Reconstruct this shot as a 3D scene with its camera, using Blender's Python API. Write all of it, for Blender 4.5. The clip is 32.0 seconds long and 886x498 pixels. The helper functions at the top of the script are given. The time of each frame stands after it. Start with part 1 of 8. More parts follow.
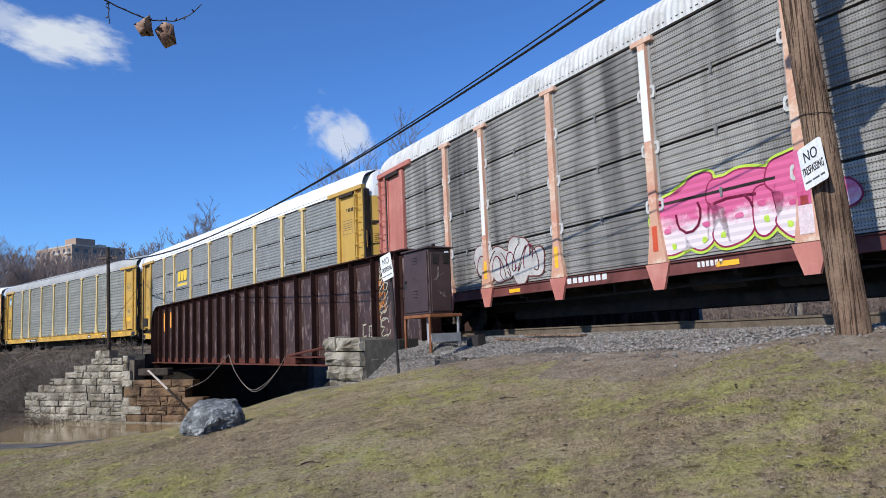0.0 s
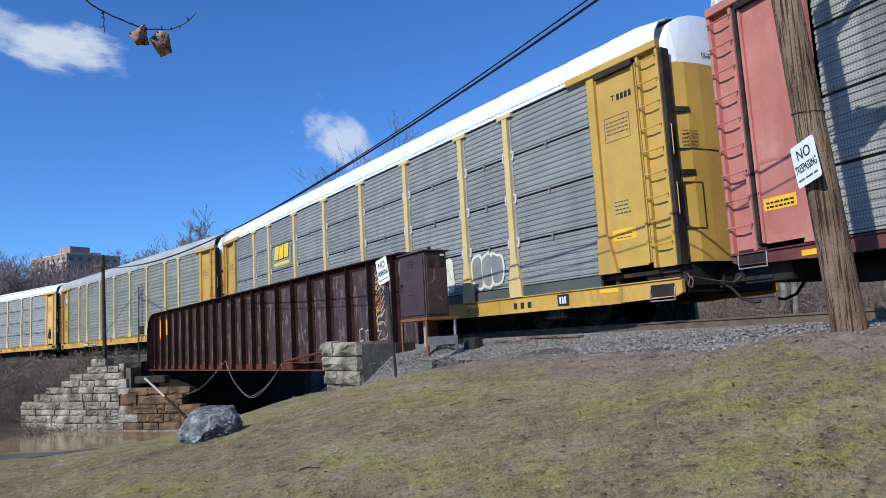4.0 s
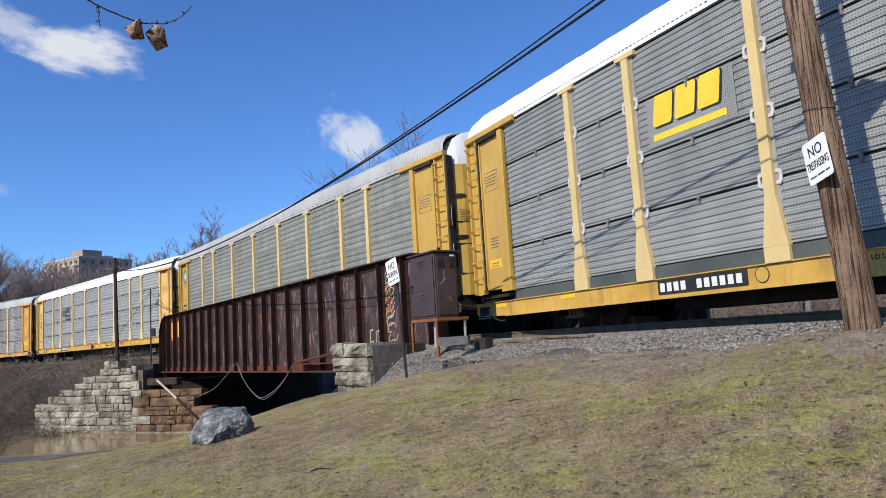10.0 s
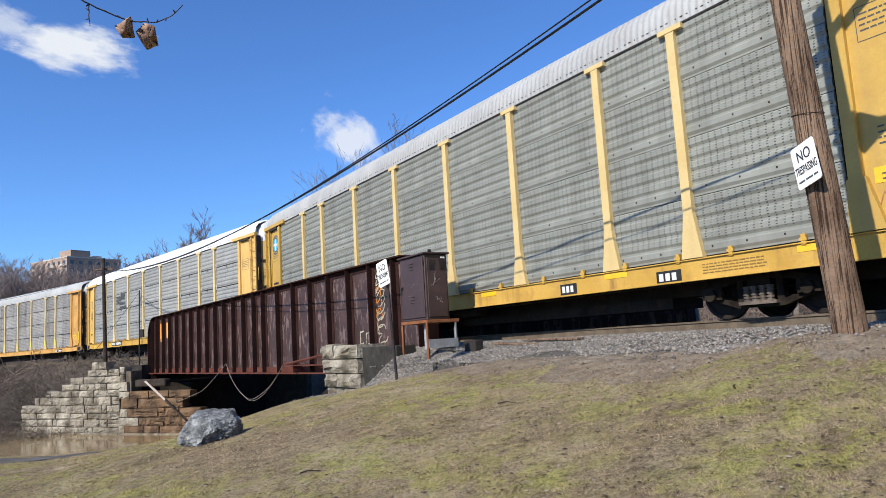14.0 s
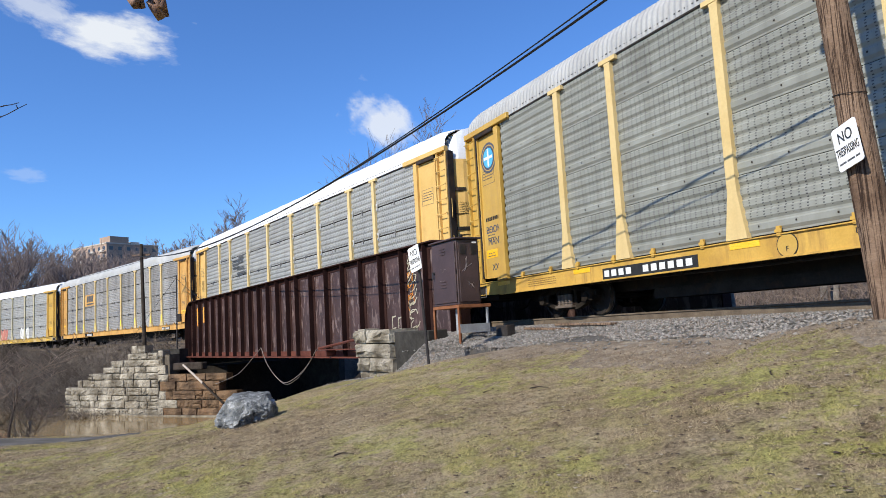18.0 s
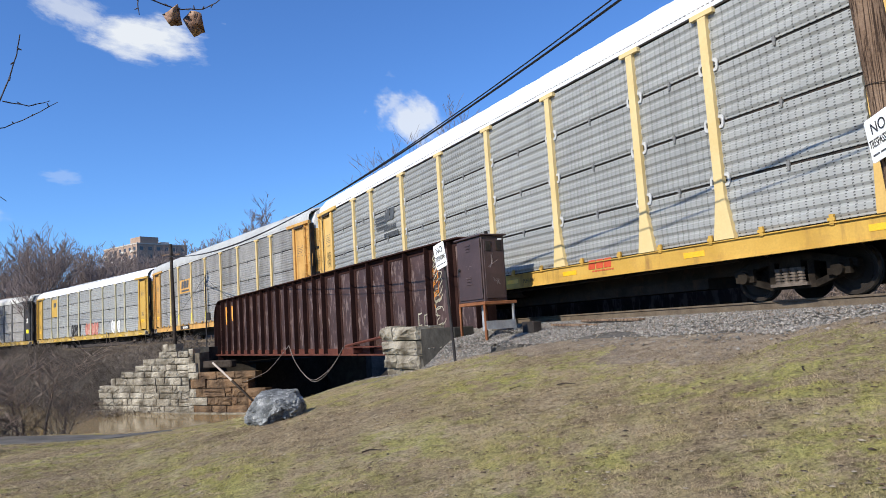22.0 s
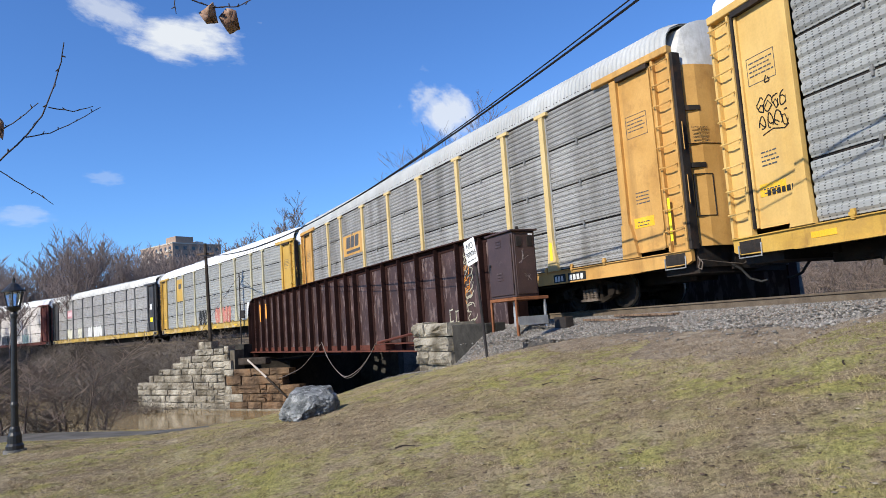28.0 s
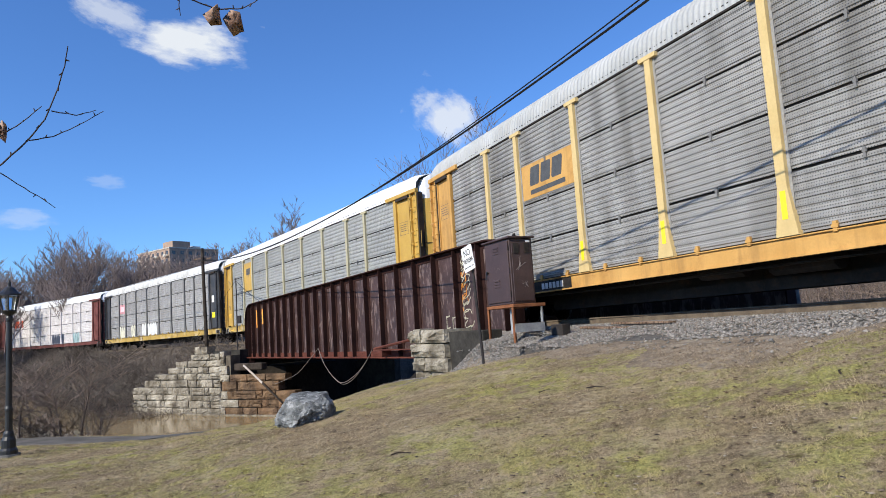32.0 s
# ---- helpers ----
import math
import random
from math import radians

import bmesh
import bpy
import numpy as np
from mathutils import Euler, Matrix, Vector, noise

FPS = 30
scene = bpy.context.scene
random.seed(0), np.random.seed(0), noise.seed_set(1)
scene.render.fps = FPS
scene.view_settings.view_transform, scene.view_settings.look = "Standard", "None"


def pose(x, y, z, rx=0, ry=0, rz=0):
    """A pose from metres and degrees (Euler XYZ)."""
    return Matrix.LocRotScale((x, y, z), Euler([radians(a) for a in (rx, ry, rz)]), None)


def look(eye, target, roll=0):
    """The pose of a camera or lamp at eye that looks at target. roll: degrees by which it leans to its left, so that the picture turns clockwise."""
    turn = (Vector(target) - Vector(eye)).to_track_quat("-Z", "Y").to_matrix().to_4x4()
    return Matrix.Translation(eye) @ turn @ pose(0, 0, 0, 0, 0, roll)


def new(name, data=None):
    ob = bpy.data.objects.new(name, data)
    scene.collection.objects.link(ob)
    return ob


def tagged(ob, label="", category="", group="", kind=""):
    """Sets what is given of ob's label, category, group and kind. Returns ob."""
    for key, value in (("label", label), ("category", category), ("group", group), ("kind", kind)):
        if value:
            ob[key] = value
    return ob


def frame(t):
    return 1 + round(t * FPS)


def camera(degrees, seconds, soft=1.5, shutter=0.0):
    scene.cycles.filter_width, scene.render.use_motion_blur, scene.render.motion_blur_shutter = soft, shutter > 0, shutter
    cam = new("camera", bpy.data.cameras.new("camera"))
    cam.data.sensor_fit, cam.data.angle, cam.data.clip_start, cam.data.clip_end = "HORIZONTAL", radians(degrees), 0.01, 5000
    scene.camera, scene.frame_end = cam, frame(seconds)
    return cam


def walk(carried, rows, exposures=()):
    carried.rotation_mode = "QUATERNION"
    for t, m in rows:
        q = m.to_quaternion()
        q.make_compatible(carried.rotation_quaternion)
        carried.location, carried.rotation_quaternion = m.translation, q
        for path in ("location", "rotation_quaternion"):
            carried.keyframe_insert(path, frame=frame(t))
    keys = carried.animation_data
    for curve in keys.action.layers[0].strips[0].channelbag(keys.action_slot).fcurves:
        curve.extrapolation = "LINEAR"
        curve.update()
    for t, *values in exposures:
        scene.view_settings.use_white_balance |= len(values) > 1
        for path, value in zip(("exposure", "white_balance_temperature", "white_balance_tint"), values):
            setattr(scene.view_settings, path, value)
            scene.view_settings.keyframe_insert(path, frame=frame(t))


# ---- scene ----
cam = camera(63.98, 32.0, soft=0.85)

# The eye stands still and only turns a little: seconds, tilt, lean, yaw.
TURNS = [
    (0.0, 96.83, 2.40, -0.42), (0.5, 96.91, 2.56, -0.64), (1.0, 96.90, 2.72, -0.60), (1.5, 97.06, 2.94, 0.22),
    (2.0, 97.05, 2.95, -0.13), (2.5, 97.07, 2.96, -0.40), (3.0, 97.08, 2.99, -0.09), (3.5, 97.03, 3.17, -0.49),
    (4.0, 97.06, 3.26, -0.67), (4.5, 97.00, 3.32, -0.52), (6.5, 97.06, 3.61, -0.75), (7.0, 97.07, 3.66, -0.54),
    (7.5, 97.14, 3.80, 0.23), (8.0, 97.17, 3.92, 0.29), (8.5, 97.19, 3.88, 0.16), (9.0, 97.22, 3.87, -0.03),
    (9.5, 97.20, 3.75, -0.11), (10.0, 97.16, 3.58, 0.16), (10.5, 97.15, 3.62, 0.02), (11.0, 97.17, 3.66, -0.07),
    (11.5, 97.22, 3.70, -0.24), (12.0, 97.19, 3.69, -0.33), (12.5, 97.26, 3.56, -0.42), (13.0, 97.31, 3.49, -0.56),
    (13.5, 97.32, 3.53, -0.51), (14.0, 97.27, 3.39, -0.62), (14.5, 97.21, 3.30, -0.39), (16.5, 96.86, 3.61, -0.10),
    (17.0, 96.79, 3.41, 0.85), (17.5, 96.63, 3.31, 1.40), (18.0, 96.21, 3.27, 1.93), (18.5, 96.11, 3.26, 2.09),
    (19.0, 96.13, 3.37, 2.14), (19.5, 96.16, 3.53, 2.31), (20.0, 96.12, 3.76, 3.12), (20.5, 96.08, 3.68, 3.60),
    (21.0, 96.10, 3.64, 4.01), (21.5, 96.14, 3.60, 4.09), (22.0, 96.09, 3.64, 4.03), (22.5, 96.13, 3.66, 4.22),
    (23.0, 96.11, 3.55, 4.41), (23.5, 96.10, 3.65, 4.50), (24.0, 96.12, 3.81, 4.90), (24.5, 96.14, 3.68, 5.14),
    (26.5, 96.03, 3.54, 6.43), (27.0, 95.97, 3.74, 6.34), (27.5, 96.03, 3.85, 6.78), (28.0, 95.95, 4.05, 6.56),
    (28.5, 96.02, 4.05, 6.63), (29.0, 96.09, 4.17, 6.42), (29.5, 96.28, 4.18, 6.40), (30.0, 96.26, 4.07, 6.16),
    (30.5, 96.36, 3.86, 6.08), (31.0, 96.35, 3.80, 6.01), (31.5, 96.40, 3.64, 6.23), (32.0, 96.46, 3.68, 6.30),
]
PATH = [(t, pose(0, 0, 1.6, rx, ry, rz)) for t, rx, ry, rz in TURNS]
walk(cam, PATH, [(0.0, -0.04, 6250, 9), (2.0, -0.1, 6100, 8), (3.0, -0.1, 6000, 7.5), (4.0, -0.12, 5900, 7), (6.5, 0.08, 6350, 9.5), (8.5, 0.12, 6500, 10), (10.0, 0.04, 6550, 10), (11.5, 0.12, 6600, 9.5), (13.0, 0.22, 6650, 9), (32.0, 0.2, 6650, 8)])

# ---- light ----
SUN_AZ = math.atan2(-0.65, -0.76)   # towards the sun, from +y to +x
SUN_EL = radians(35)
world = bpy.data.worlds.new("sky")
scene.world = world
world.use_nodes = True
wn = world.node_tree.nodes
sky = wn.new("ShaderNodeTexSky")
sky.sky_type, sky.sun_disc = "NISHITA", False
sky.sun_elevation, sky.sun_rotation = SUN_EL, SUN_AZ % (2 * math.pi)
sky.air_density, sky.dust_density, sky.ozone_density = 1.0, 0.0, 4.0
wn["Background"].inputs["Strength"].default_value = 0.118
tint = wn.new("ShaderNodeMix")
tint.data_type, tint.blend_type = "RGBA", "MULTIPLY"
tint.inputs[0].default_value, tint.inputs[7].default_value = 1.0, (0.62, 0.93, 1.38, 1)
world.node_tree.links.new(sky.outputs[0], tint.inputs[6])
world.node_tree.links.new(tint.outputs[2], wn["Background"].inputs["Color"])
sun_dir = Vector((math.sin(SUN_AZ) * math.cos(SUN_EL), math.cos(SUN_AZ) * math.cos(SUN_EL), math.sin(SUN_EL)))
sun = new("sun", bpy.data.lights.new("sun", "SUN"))
sun.data.energy, sun.data.angle, sun.data.color = 5.0, radians(0.5), (1.0, 0.94, 0.84)
sun.matrix_world = look(sun_dir * 100, (0, 0, 0))
scene.view_settings.exposure = 0.0


# ---- materials ----
def nodes_of(name):
    m = bpy.data.materials.new(name)
    m.use_nodes = True
    return m, m.node_tree.nodes, m.node_tree.links, m.node_tree.nodes["Principled BSDF"]


def noise_tex(n, l, vec, scale, detail=4.0, rough=0.6, stretch=None):
    if stretch:
        mp = n.new("ShaderNodeMapping")
        mp.inputs["Scale"].default_value = stretch
        l.new(vec, mp.inputs["Vector"])
        vec = mp.outputs[0]
    t = n.new("ShaderNodeTexNoise")
    t.inputs["Scale"].default_value, t.inputs["Detail"].default_value, t.inputs["Roughness"].default_value = scale, detail, rough
    l.new(vec, t.inputs["Vector"])
    return t.outputs["Fac"]


def ramp(n, l, fac, stops):
    r = n.new("ShaderNodeValToRGB")
    while len(r.color_ramp.elements) < len(stops):
        r.color_ramp.elements.new(0.5)
    for e, (p, c) in zip(r.color_ramp.elements, stops):
        e.position = p
        e.color = (*c, 1) if len(c) == 3 else c
    l.new(fac, r.inputs[0])
    return r.outputs[0]


def mix(n, l, fac, a, b, how="MIX"):
    m = n.new("ShaderNodeMix")
    m.data_type, m.blend_type = "RGBA", how
    for sock, v in ((m.inputs[0], fac), (m.inputs[6], a), (m.inputs[7], b)):
        if isinstance(v, (int, float)):
            sock.default_value = v
        elif isinstance(v, tuple):
            sock.default_value = (*v, 1)
        else:
            l.new(v, sock)
    return m.outputs[2]


def bump(n, l, height, strength, distance, bsdf):
    b = n.new("ShaderNodeBump")
    b.inputs["Strength"].default_value, b.inputs["Distance"].default_value = strength, distance
    l.new(height, b.inputs["Height"])
    l.new(b.outputs[0], bsdf.inputs["Normal"])


def surface(name, c0, c1, scale=3.0, fine=40.0, rough=0.7, metal=0.0, bumps=0.3, depth=0.01, stain=None, stain_amount=0.5,
            streak=None, streak_amount=0.0, streak_scale=(2.2, 2.2, 0.16), streak_at=(0.50, 0.72), jitter=0.0, spread=(0.35, 0.65), coords="Object", grit=0.8):
    """Two-scale coloured surface with optional blotches (stain) and downward runs (streak)."""
    m, n, l, b = nodes_of(name)
    tc = n.new("ShaderNodeNewGeometry").outputs["Position"] if coords == "World" else n.new("ShaderNodeTexCoord").outputs[coords]
    big, small = noise_tex(n, l, tc, scale), noise_tex(n, l, tc, fine, 3)
    col = ramp(n, l, big, [(spread[0], c0), (spread[1], c1)])
    grain = ramp(n, l, small, [(0.3, (0.78, 0.78, 0.78)), (0.7, (1.12, 1.12, 1.12))])
    col = mix(n, l, grit, col, grain, "MULTIPLY")
    if stain:
        f = ramp(n, l, noise_tex(n, l, tc, scale * 1.7, 6, 0.7), [(0.52, (0, 0, 0)), (0.68, (stain_amount,) * 3)])
        col = mix(n, l, f, col, stain)
    if streak:
        f = ramp(n, l, noise_tex(n, l, tc, 1.0, 5, 0.65, streak_scale), [(streak_at[0], (0, 0, 0)), (streak_at[1], (streak_amount,) * 3)])
        col = mix(n, l, f, col, streak)
    if jitter:
        oi = n.new("ShaderNodeObjectInfo").outputs["Random"]
        hs = n.new("ShaderNodeHueSaturation")
        mr = n.new("ShaderNodeMapRange")
        mr.inputs[3].default_value, mr.inputs[4].default_value = 1 - jitter, 1 + jitter
        l.new(oi, mr.inputs[0])
        l.new(mr.outputs[0], hs.inputs["Value"])
        l.new(col, hs.inputs["Color"])
        col = hs.outputs[0]
    l.new(col, b.inputs["Base Color"])
    b.inputs["Roughness"].default_value, b.inputs["Metallic"].default_value = rough, metal
    b.inputs["Specular IOR Level"].default_value = 0.5 if rough < 0.6 else 0.18 if rough < 0.9 else 0.06
    if bumps:
        bump(n, l, small, bumps, depth, b)
    return m


YELLOW = surface("yellow_paint", (0.46, 0.28, 0.052), (0.55, 0.35, 0.075), 0.8, 25, 0.55, stain=(0.40, 0.22, 0.06), stain_amount=0.35, streak=(0.33, 0.2, 0.08), streak_amount=0.35, bumps=0.1, grit=0.3)
YELLOW_PALE = surface("pale_yellow_paint", (0.60, 0.385, 0.125), (0.68, 0.455, 0.165), 0.8, 25, 0.6, stain=(0.45, 0.26, 0.08), stain_amount=0.3, streak=(0.38, 0.24, 0.1), streak_amount=0.3, bumps=0.08, grit=0.3)
YELLOW_OLD = surface("weathered_yellow_paint", (0.50, 0.275, 0.08), (0.60, 0.35, 0.115), 0.9, 25, 0.6, stain=(0.30, 0.15, 0.05), stain_amount=0.55, streak=(0.22, 0.12, 0.05), streak_amount=0.6, bumps=0.12, grit=0.3)
BROWN = surface("faded_red_brown_paint", (0.42, 0.15, 0.12), (0.52, 0.21, 0.17), 0.8, 25, 0.65, stain=(0.55, 0.3, 0.24), stain_amount=0.5, streak=(0.25, 0.1, 0.08), streak_amount=0.4, bumps=0.1, grit=0.3)
SALMON = surface("patched_salmon_paint", (0.55, 0.25, 0.17), (0.62, 0.42, 0.3), 1.2, 20, 0.7, stain=(0.75, 0.68, 0.55), stain_amount=0.9, bumps=0.1, grit=0.3)
BLACK_CAR = surface("black_car_paint", (0.03, 0.032, 0.035), (0.055, 0.055, 0.06), 0.8, 25, 0.55, stain=(0.12, 0.1, 0.09), stain_amount=0.5)
DARK_STRIPE = surface("dark_grey_sill_stripe", (0.07, 0.08, 0.075), (0.1, 0.11, 0.1), 0.8, 25, 0.6)
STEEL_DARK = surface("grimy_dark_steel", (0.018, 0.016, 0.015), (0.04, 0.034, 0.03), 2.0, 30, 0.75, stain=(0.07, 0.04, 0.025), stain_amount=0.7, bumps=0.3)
TRUCK_STEEL = surface("brown_dusted_truck_steel", (0.085, 0.068, 0.056), (0.18, 0.145, 0.118), 3.0, 40, 0.8, stain=(0.05, 0.035, 0.03), stain_amount=0.7)
# frames and wheels are coloured for the shade under the car; springs stay lit-toned
FRAME_STEEL = surface("shaded_grimy_frame_steel", (0.014, 0.011, 0.009), (0.032, 0.026, 0.02), 3.0, 40, 0.9, stain=(0.08, 0.06, 0.046), stain_amount=0.25)
WHEEL_FACE = surface("dark_wheel_steel", (0.018, 0.015, 0.013), (0.034, 0.028, 0.024), 3.0, 40, 0.8)
WHEEL_TREAD = surface("worn_bright_wheel_steel", (0.3, 0.28, 0.26), (0.4, 0.38, 0.36), 4, 50, 0.35, metal=0.9, bumps=0.1)
RUST_RAIL = surface("rusty_rail_steel", (0.105, 0.08, 0.058), (0.165, 0.13, 0.095), 2.5, 40, 0.8, stain=(0.055, 0.042, 0.033))
GIRDER = surface("weathered_maroon_girder_paint", (0.035, 0.0175, 0.015), (0.063, 0.032, 0.026), 0.6, 18, 0.5, stain=(0.11, 0.06, 0.052), stain_amount=0.55, streak=(0.19, 0.135, 0.12), streak_amount=0.75, streak_scale=(6.0, 6.0, 1.8), streak_at=(0.525, 0.60), bumps=0.2)
GIRDER_RUST = surface("rusted_girder_flange", (0.085, 0.028, 0.02), (0.14, 0.046, 0.03), 1.2, 18, 0.75, stain=(0.06, 0.025, 0.02), stain_amount=0.6, bumps=0.3)
GIRDER_DARK = surface("dark_girder_steel", (0.024, 0.012, 0.011), (0.042, 0.02, 0.017), 1.0, 20, 0.9)
CABINET = surface("dark_brown_cabinet_paint", (0.045, 0.027, 0.026), (0.068, 0.04, 0.038), 1.2, 30, 0.5, stain=(0.12, 0.07, 0.065), stain_amount=0.35, bumps=0.08)
CONCRETE = surface("weathered_concrete", (0.13, 0.125, 0.12), (0.2, 0.195, 0.185), 1.5, 25, 0.9, stain=(0.08, 0.075, 0.07), bumps=0.5)
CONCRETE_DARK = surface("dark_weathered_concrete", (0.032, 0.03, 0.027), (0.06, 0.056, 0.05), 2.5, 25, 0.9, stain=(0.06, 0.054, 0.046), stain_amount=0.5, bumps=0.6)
STONE_LIGHT = surface("pale_granite_block", (0.15, 0.128, 0.096), (0.43, 0.39, 0.315), 1.1, 11, 0.9, stain=(0.09, 0.074, 0.056), stain_amount=0.8, streak=(0.13, 0.11, 0.08), streak_amount=0.7, streak_scale=(1.3, 1.3, 0.5), jitter=0.22, bumps=1.0, depth=0.05, coords="World", grit=1.0)
STONE_BROWN = surface("brown_sandstone_block", (0.075, 0.05, 0.034), (0.25, 0.165, 0.10), 1.1, 11, 0.9, stain=(0.06, 0.038, 0.028), stain_amount=0.8, streak=(0.2, 0.10, 0.045), streak_amount=0.5, streak_scale=(1.1, 1.1, 0.6), jitter=0.25, bumps=1.0, depth=0.05, coords="World", grit=1.0)
MORTAR = surface("dark_joint_mortar", (0.085, 0.07, 0.055), (0.15, 0.13, 0.10), 3, 30, 0.95)
BOULDER = surface("grey_boulder_stone", (0.08, 0.085, 0.086), (0.27, 0.28, 0.278), 5.0, 26, 0.85, stain=(0.5, 0.5, 0.49), stain_amount=0.85, streak=(0.035, 0.038, 0.04), streak_amount=0.8, streak_scale=(3, 9, 9), streak_at=(0.55, 0.66), bumps=1.0, depth=0.04)
WOOD_POLE = surface("weathered_pole_wood", (0.13, 0.083, 0.056), (0.29, 0.20, 0.14), 1.0, 30, 0.9, streak=(0.028, 0.018, 0.014), streak_amount=0.9, streak_scale=(55, 55, 0.9), streak_at=(0.5, 0.58), bumps=0.7, depth=0.02)
TIE_WOOD = surface("creosoted_tie_wood", (0.035, 0.028, 0.022), (0.075, 0.06, 0.05), 3, 20, 0.9, jitter=0.3)
CABLE = surface("black_cable", (0.012, 0.012, 0.013), (0.02, 0.02, 0.02), 3, 20, 0.6)
ROPE = surface("grey_loose_cable", (0.13, 0.11, 0.1), (0.24, 0.21, 0.19), 3, 20, 0.8)
POST_STEEL = surface("dark_painted_post_steel", (0.025, 0.022, 0.022), (0.045, 0.04, 0.04), 3, 20, 0.6)
RUST_LEG = surface("rusty_angle_iron", (0.17, 0.065, 0.03), (0.27, 0.11, 0.05), 4, 30, 0.8)
GALV = surface("dull_galvanised_steel", (0.3, 0.31, 0.32), (0.42, 0.43, 0.44), 4, 30, 0.5, metal=0.4)
SIGN_WHITE = surface("white_sign_enamel", (0.74, 0.74, 0.73), (0.82, 0.82, 0.81), 3, 30, 0.4, bumps=0.03)
SIGN_BLACK = surface("black_sign_letters", (0.02, 0.02, 0.022), (0.03, 0.03, 0.03), 5, 30, 0.5, bumps=0)
WHITE_MARK = surface("white_stencil_paint", (0.62, 0.62, 0.6), (0.74, 0.74, 0.72), 6, 40, 0.6, bumps=0)
BLACK_MARK = surface("black_stencil_paint", (0.02, 0.02, 0.02), (0.035, 0.035, 0.035), 6, 40, 0.6, bumps=0)
GREY_MARK = surface("grey_stencil_paint", (0.07, 0.075, 0.08), (0.1, 0.105, 0.11), 6, 40, 0.6, bumps=0)
LOGO_YELLOW = surface("bright_yellow_logo_paint", (0.78, 0.52, 0.03), (0.85, 0.58, 0.05), 3, 40, 0.5, bumps=0)
REFLECT_YELLOW = surface("yellow_reflective_strip", (0.85, 0.45, 0.02), (0.9, 0.52, 0.03), 3, 40, 0.35, bumps=0)
LEMON = surface("lemon_reflective_strip", (0.85, 0.72, 0.02), (0.9, 0.78, 0.03), 3, 40, 0.35, bumps=0)
LOGO_RED = surface("red_brown_logo_paint", (0.5, 0.06, 0.02), (0.58, 0.09, 0.03), 3, 40, 0.5, bumps=0)
LOGO_BLUE = surface("pale_blue_logo_paint", (0.06, 0.35, 0.6), (0.1, 0.45, 0.7), 3, 40, 0.5, bumps=0)
NAVY = surface("navy_logo_paint", (0.045, 0.055, 0.085), (0.075, 0.085, 0.12), 3, 40, 0.5, bumps=0)
PINK = surface("magenta_spray_paint", (0.55, 0.09, 0.22), (0.66, 0.17, 0.32), 2, 30, 0.6, bumps=0)
PINK_PALE = surface("pale_pink_spray_paint", (0.66, 0.50, 0.53), (0.74, 0.66, 0.66), 2, 30, 0.6, bumps=0)
def bubble_material():
    """Magenta spray fading in speckles to near white at the foot, with the siding's punched rows and ribs."""
    m, n, l, b = nodes_of("two_tone_spray_paint")
    tc = n.new("ShaderNodeTexCoord").outputs["Object"]
    sep = n.new("ShaderNodeSeparateXYZ")
    l.new(tc, sep.inputs[0])
    add = n.new("ShaderNodeMath")
    add.operation = "MULTIPLY_ADD"
    add.inputs[1].default_value = 0.75
    l.new(noise_tex(n, l, tc, 3.5, 5, 0.7), add.inputs[0])
    l.new(sep.outputs[2], add.inputs[2])
    fade = n.new("ShaderNodeMapRange")
    fade.inputs[1].default_value, fade.inputs[2].default_value = 1.95, 2.2
    l.new(add.outputs[0], fade.inputs[0])
    col = mix(n, l, fade.outputs[0], (0.70, 0.61, 0.63), (0.60, 0.11, 0.25))
    wave = n.new("ShaderNodeMath")
    wave.operation = "PINGPONG"
    wave.inputs[1].default_value = 0.0615
    l.new(sep.outputs[2], wave.inputs[0])
    l.new(col, b.inputs["Base Color"])
    b.inputs["Roughness"].default_value = 0.6
    bump(n, l, wave.outputs[0], 0.6, 0.25, b)
    return m


BUBBLE_PAINT = bubble_material()
BERRY = surface("dark_berry_spray_paint", (0.25, 0.02, 0.07), (0.33, 0.04, 0.1), 2, 30, 0.6, bumps=0)
CHALK = surface("chalky_white_spray_paint", (0.38, 0.36, 0.34), (0.55, 0.53, 0.5), 2, 30, 0.7, bumps=0)
PINK_FADED = surface("faded_pink_board_paint", (0.5, 0.22, 0.25), (0.58, 0.32, 0.34), 2, 30, 0.6, bumps=0)
LIME = surface("lime_spray_paint", (0.42, 0.6, 0.06), (0.52, 0.68, 0.1), 2, 30, 0.6, bumps=0)
TEAL = surface("pale_teal_spray_paint", (0.26, 0.385, 0.40), (0.34, 0.47, 0.48), 2, 30, 0.6, bumps=0)
SILL_PRINT = surface("worn_brown_stencil_paint", (0.22, 0.13, 0.045), (0.3, 0.18, 0.06), 6, 40, 0.6, bumps=0)
FAINT = surface("faint_scratched_marks", (0.12, 0.095, 0.09), (0.24, 0.2, 0.19), 9, 40, 0.7, bumps=0)
# both post yellows are paled for the glare and haze they show far off
YELLOW_POST = surface("washed_out_yellow_post_paint", (0.57, 0.42, 0.185), (0.655, 0.505, 0.25), 0.8, 25, 0.6, stain=(0.45, 0.27, 0.09), stain_amount=0.3, streak=(0.4, 0.27, 0.12), streak_amount=0.3, bumps=0.08, grit=0.3)
POST_CREAM = surface("cream_yellow_post_paint", (0.61, 0.46, 0.21), (0.69, 0.54, 0.28), 0.8, 25, 0.6, stain=(0.5, 0.33, 0.13), stain_amount=0.3, bumps=0.08, grit=0.3)
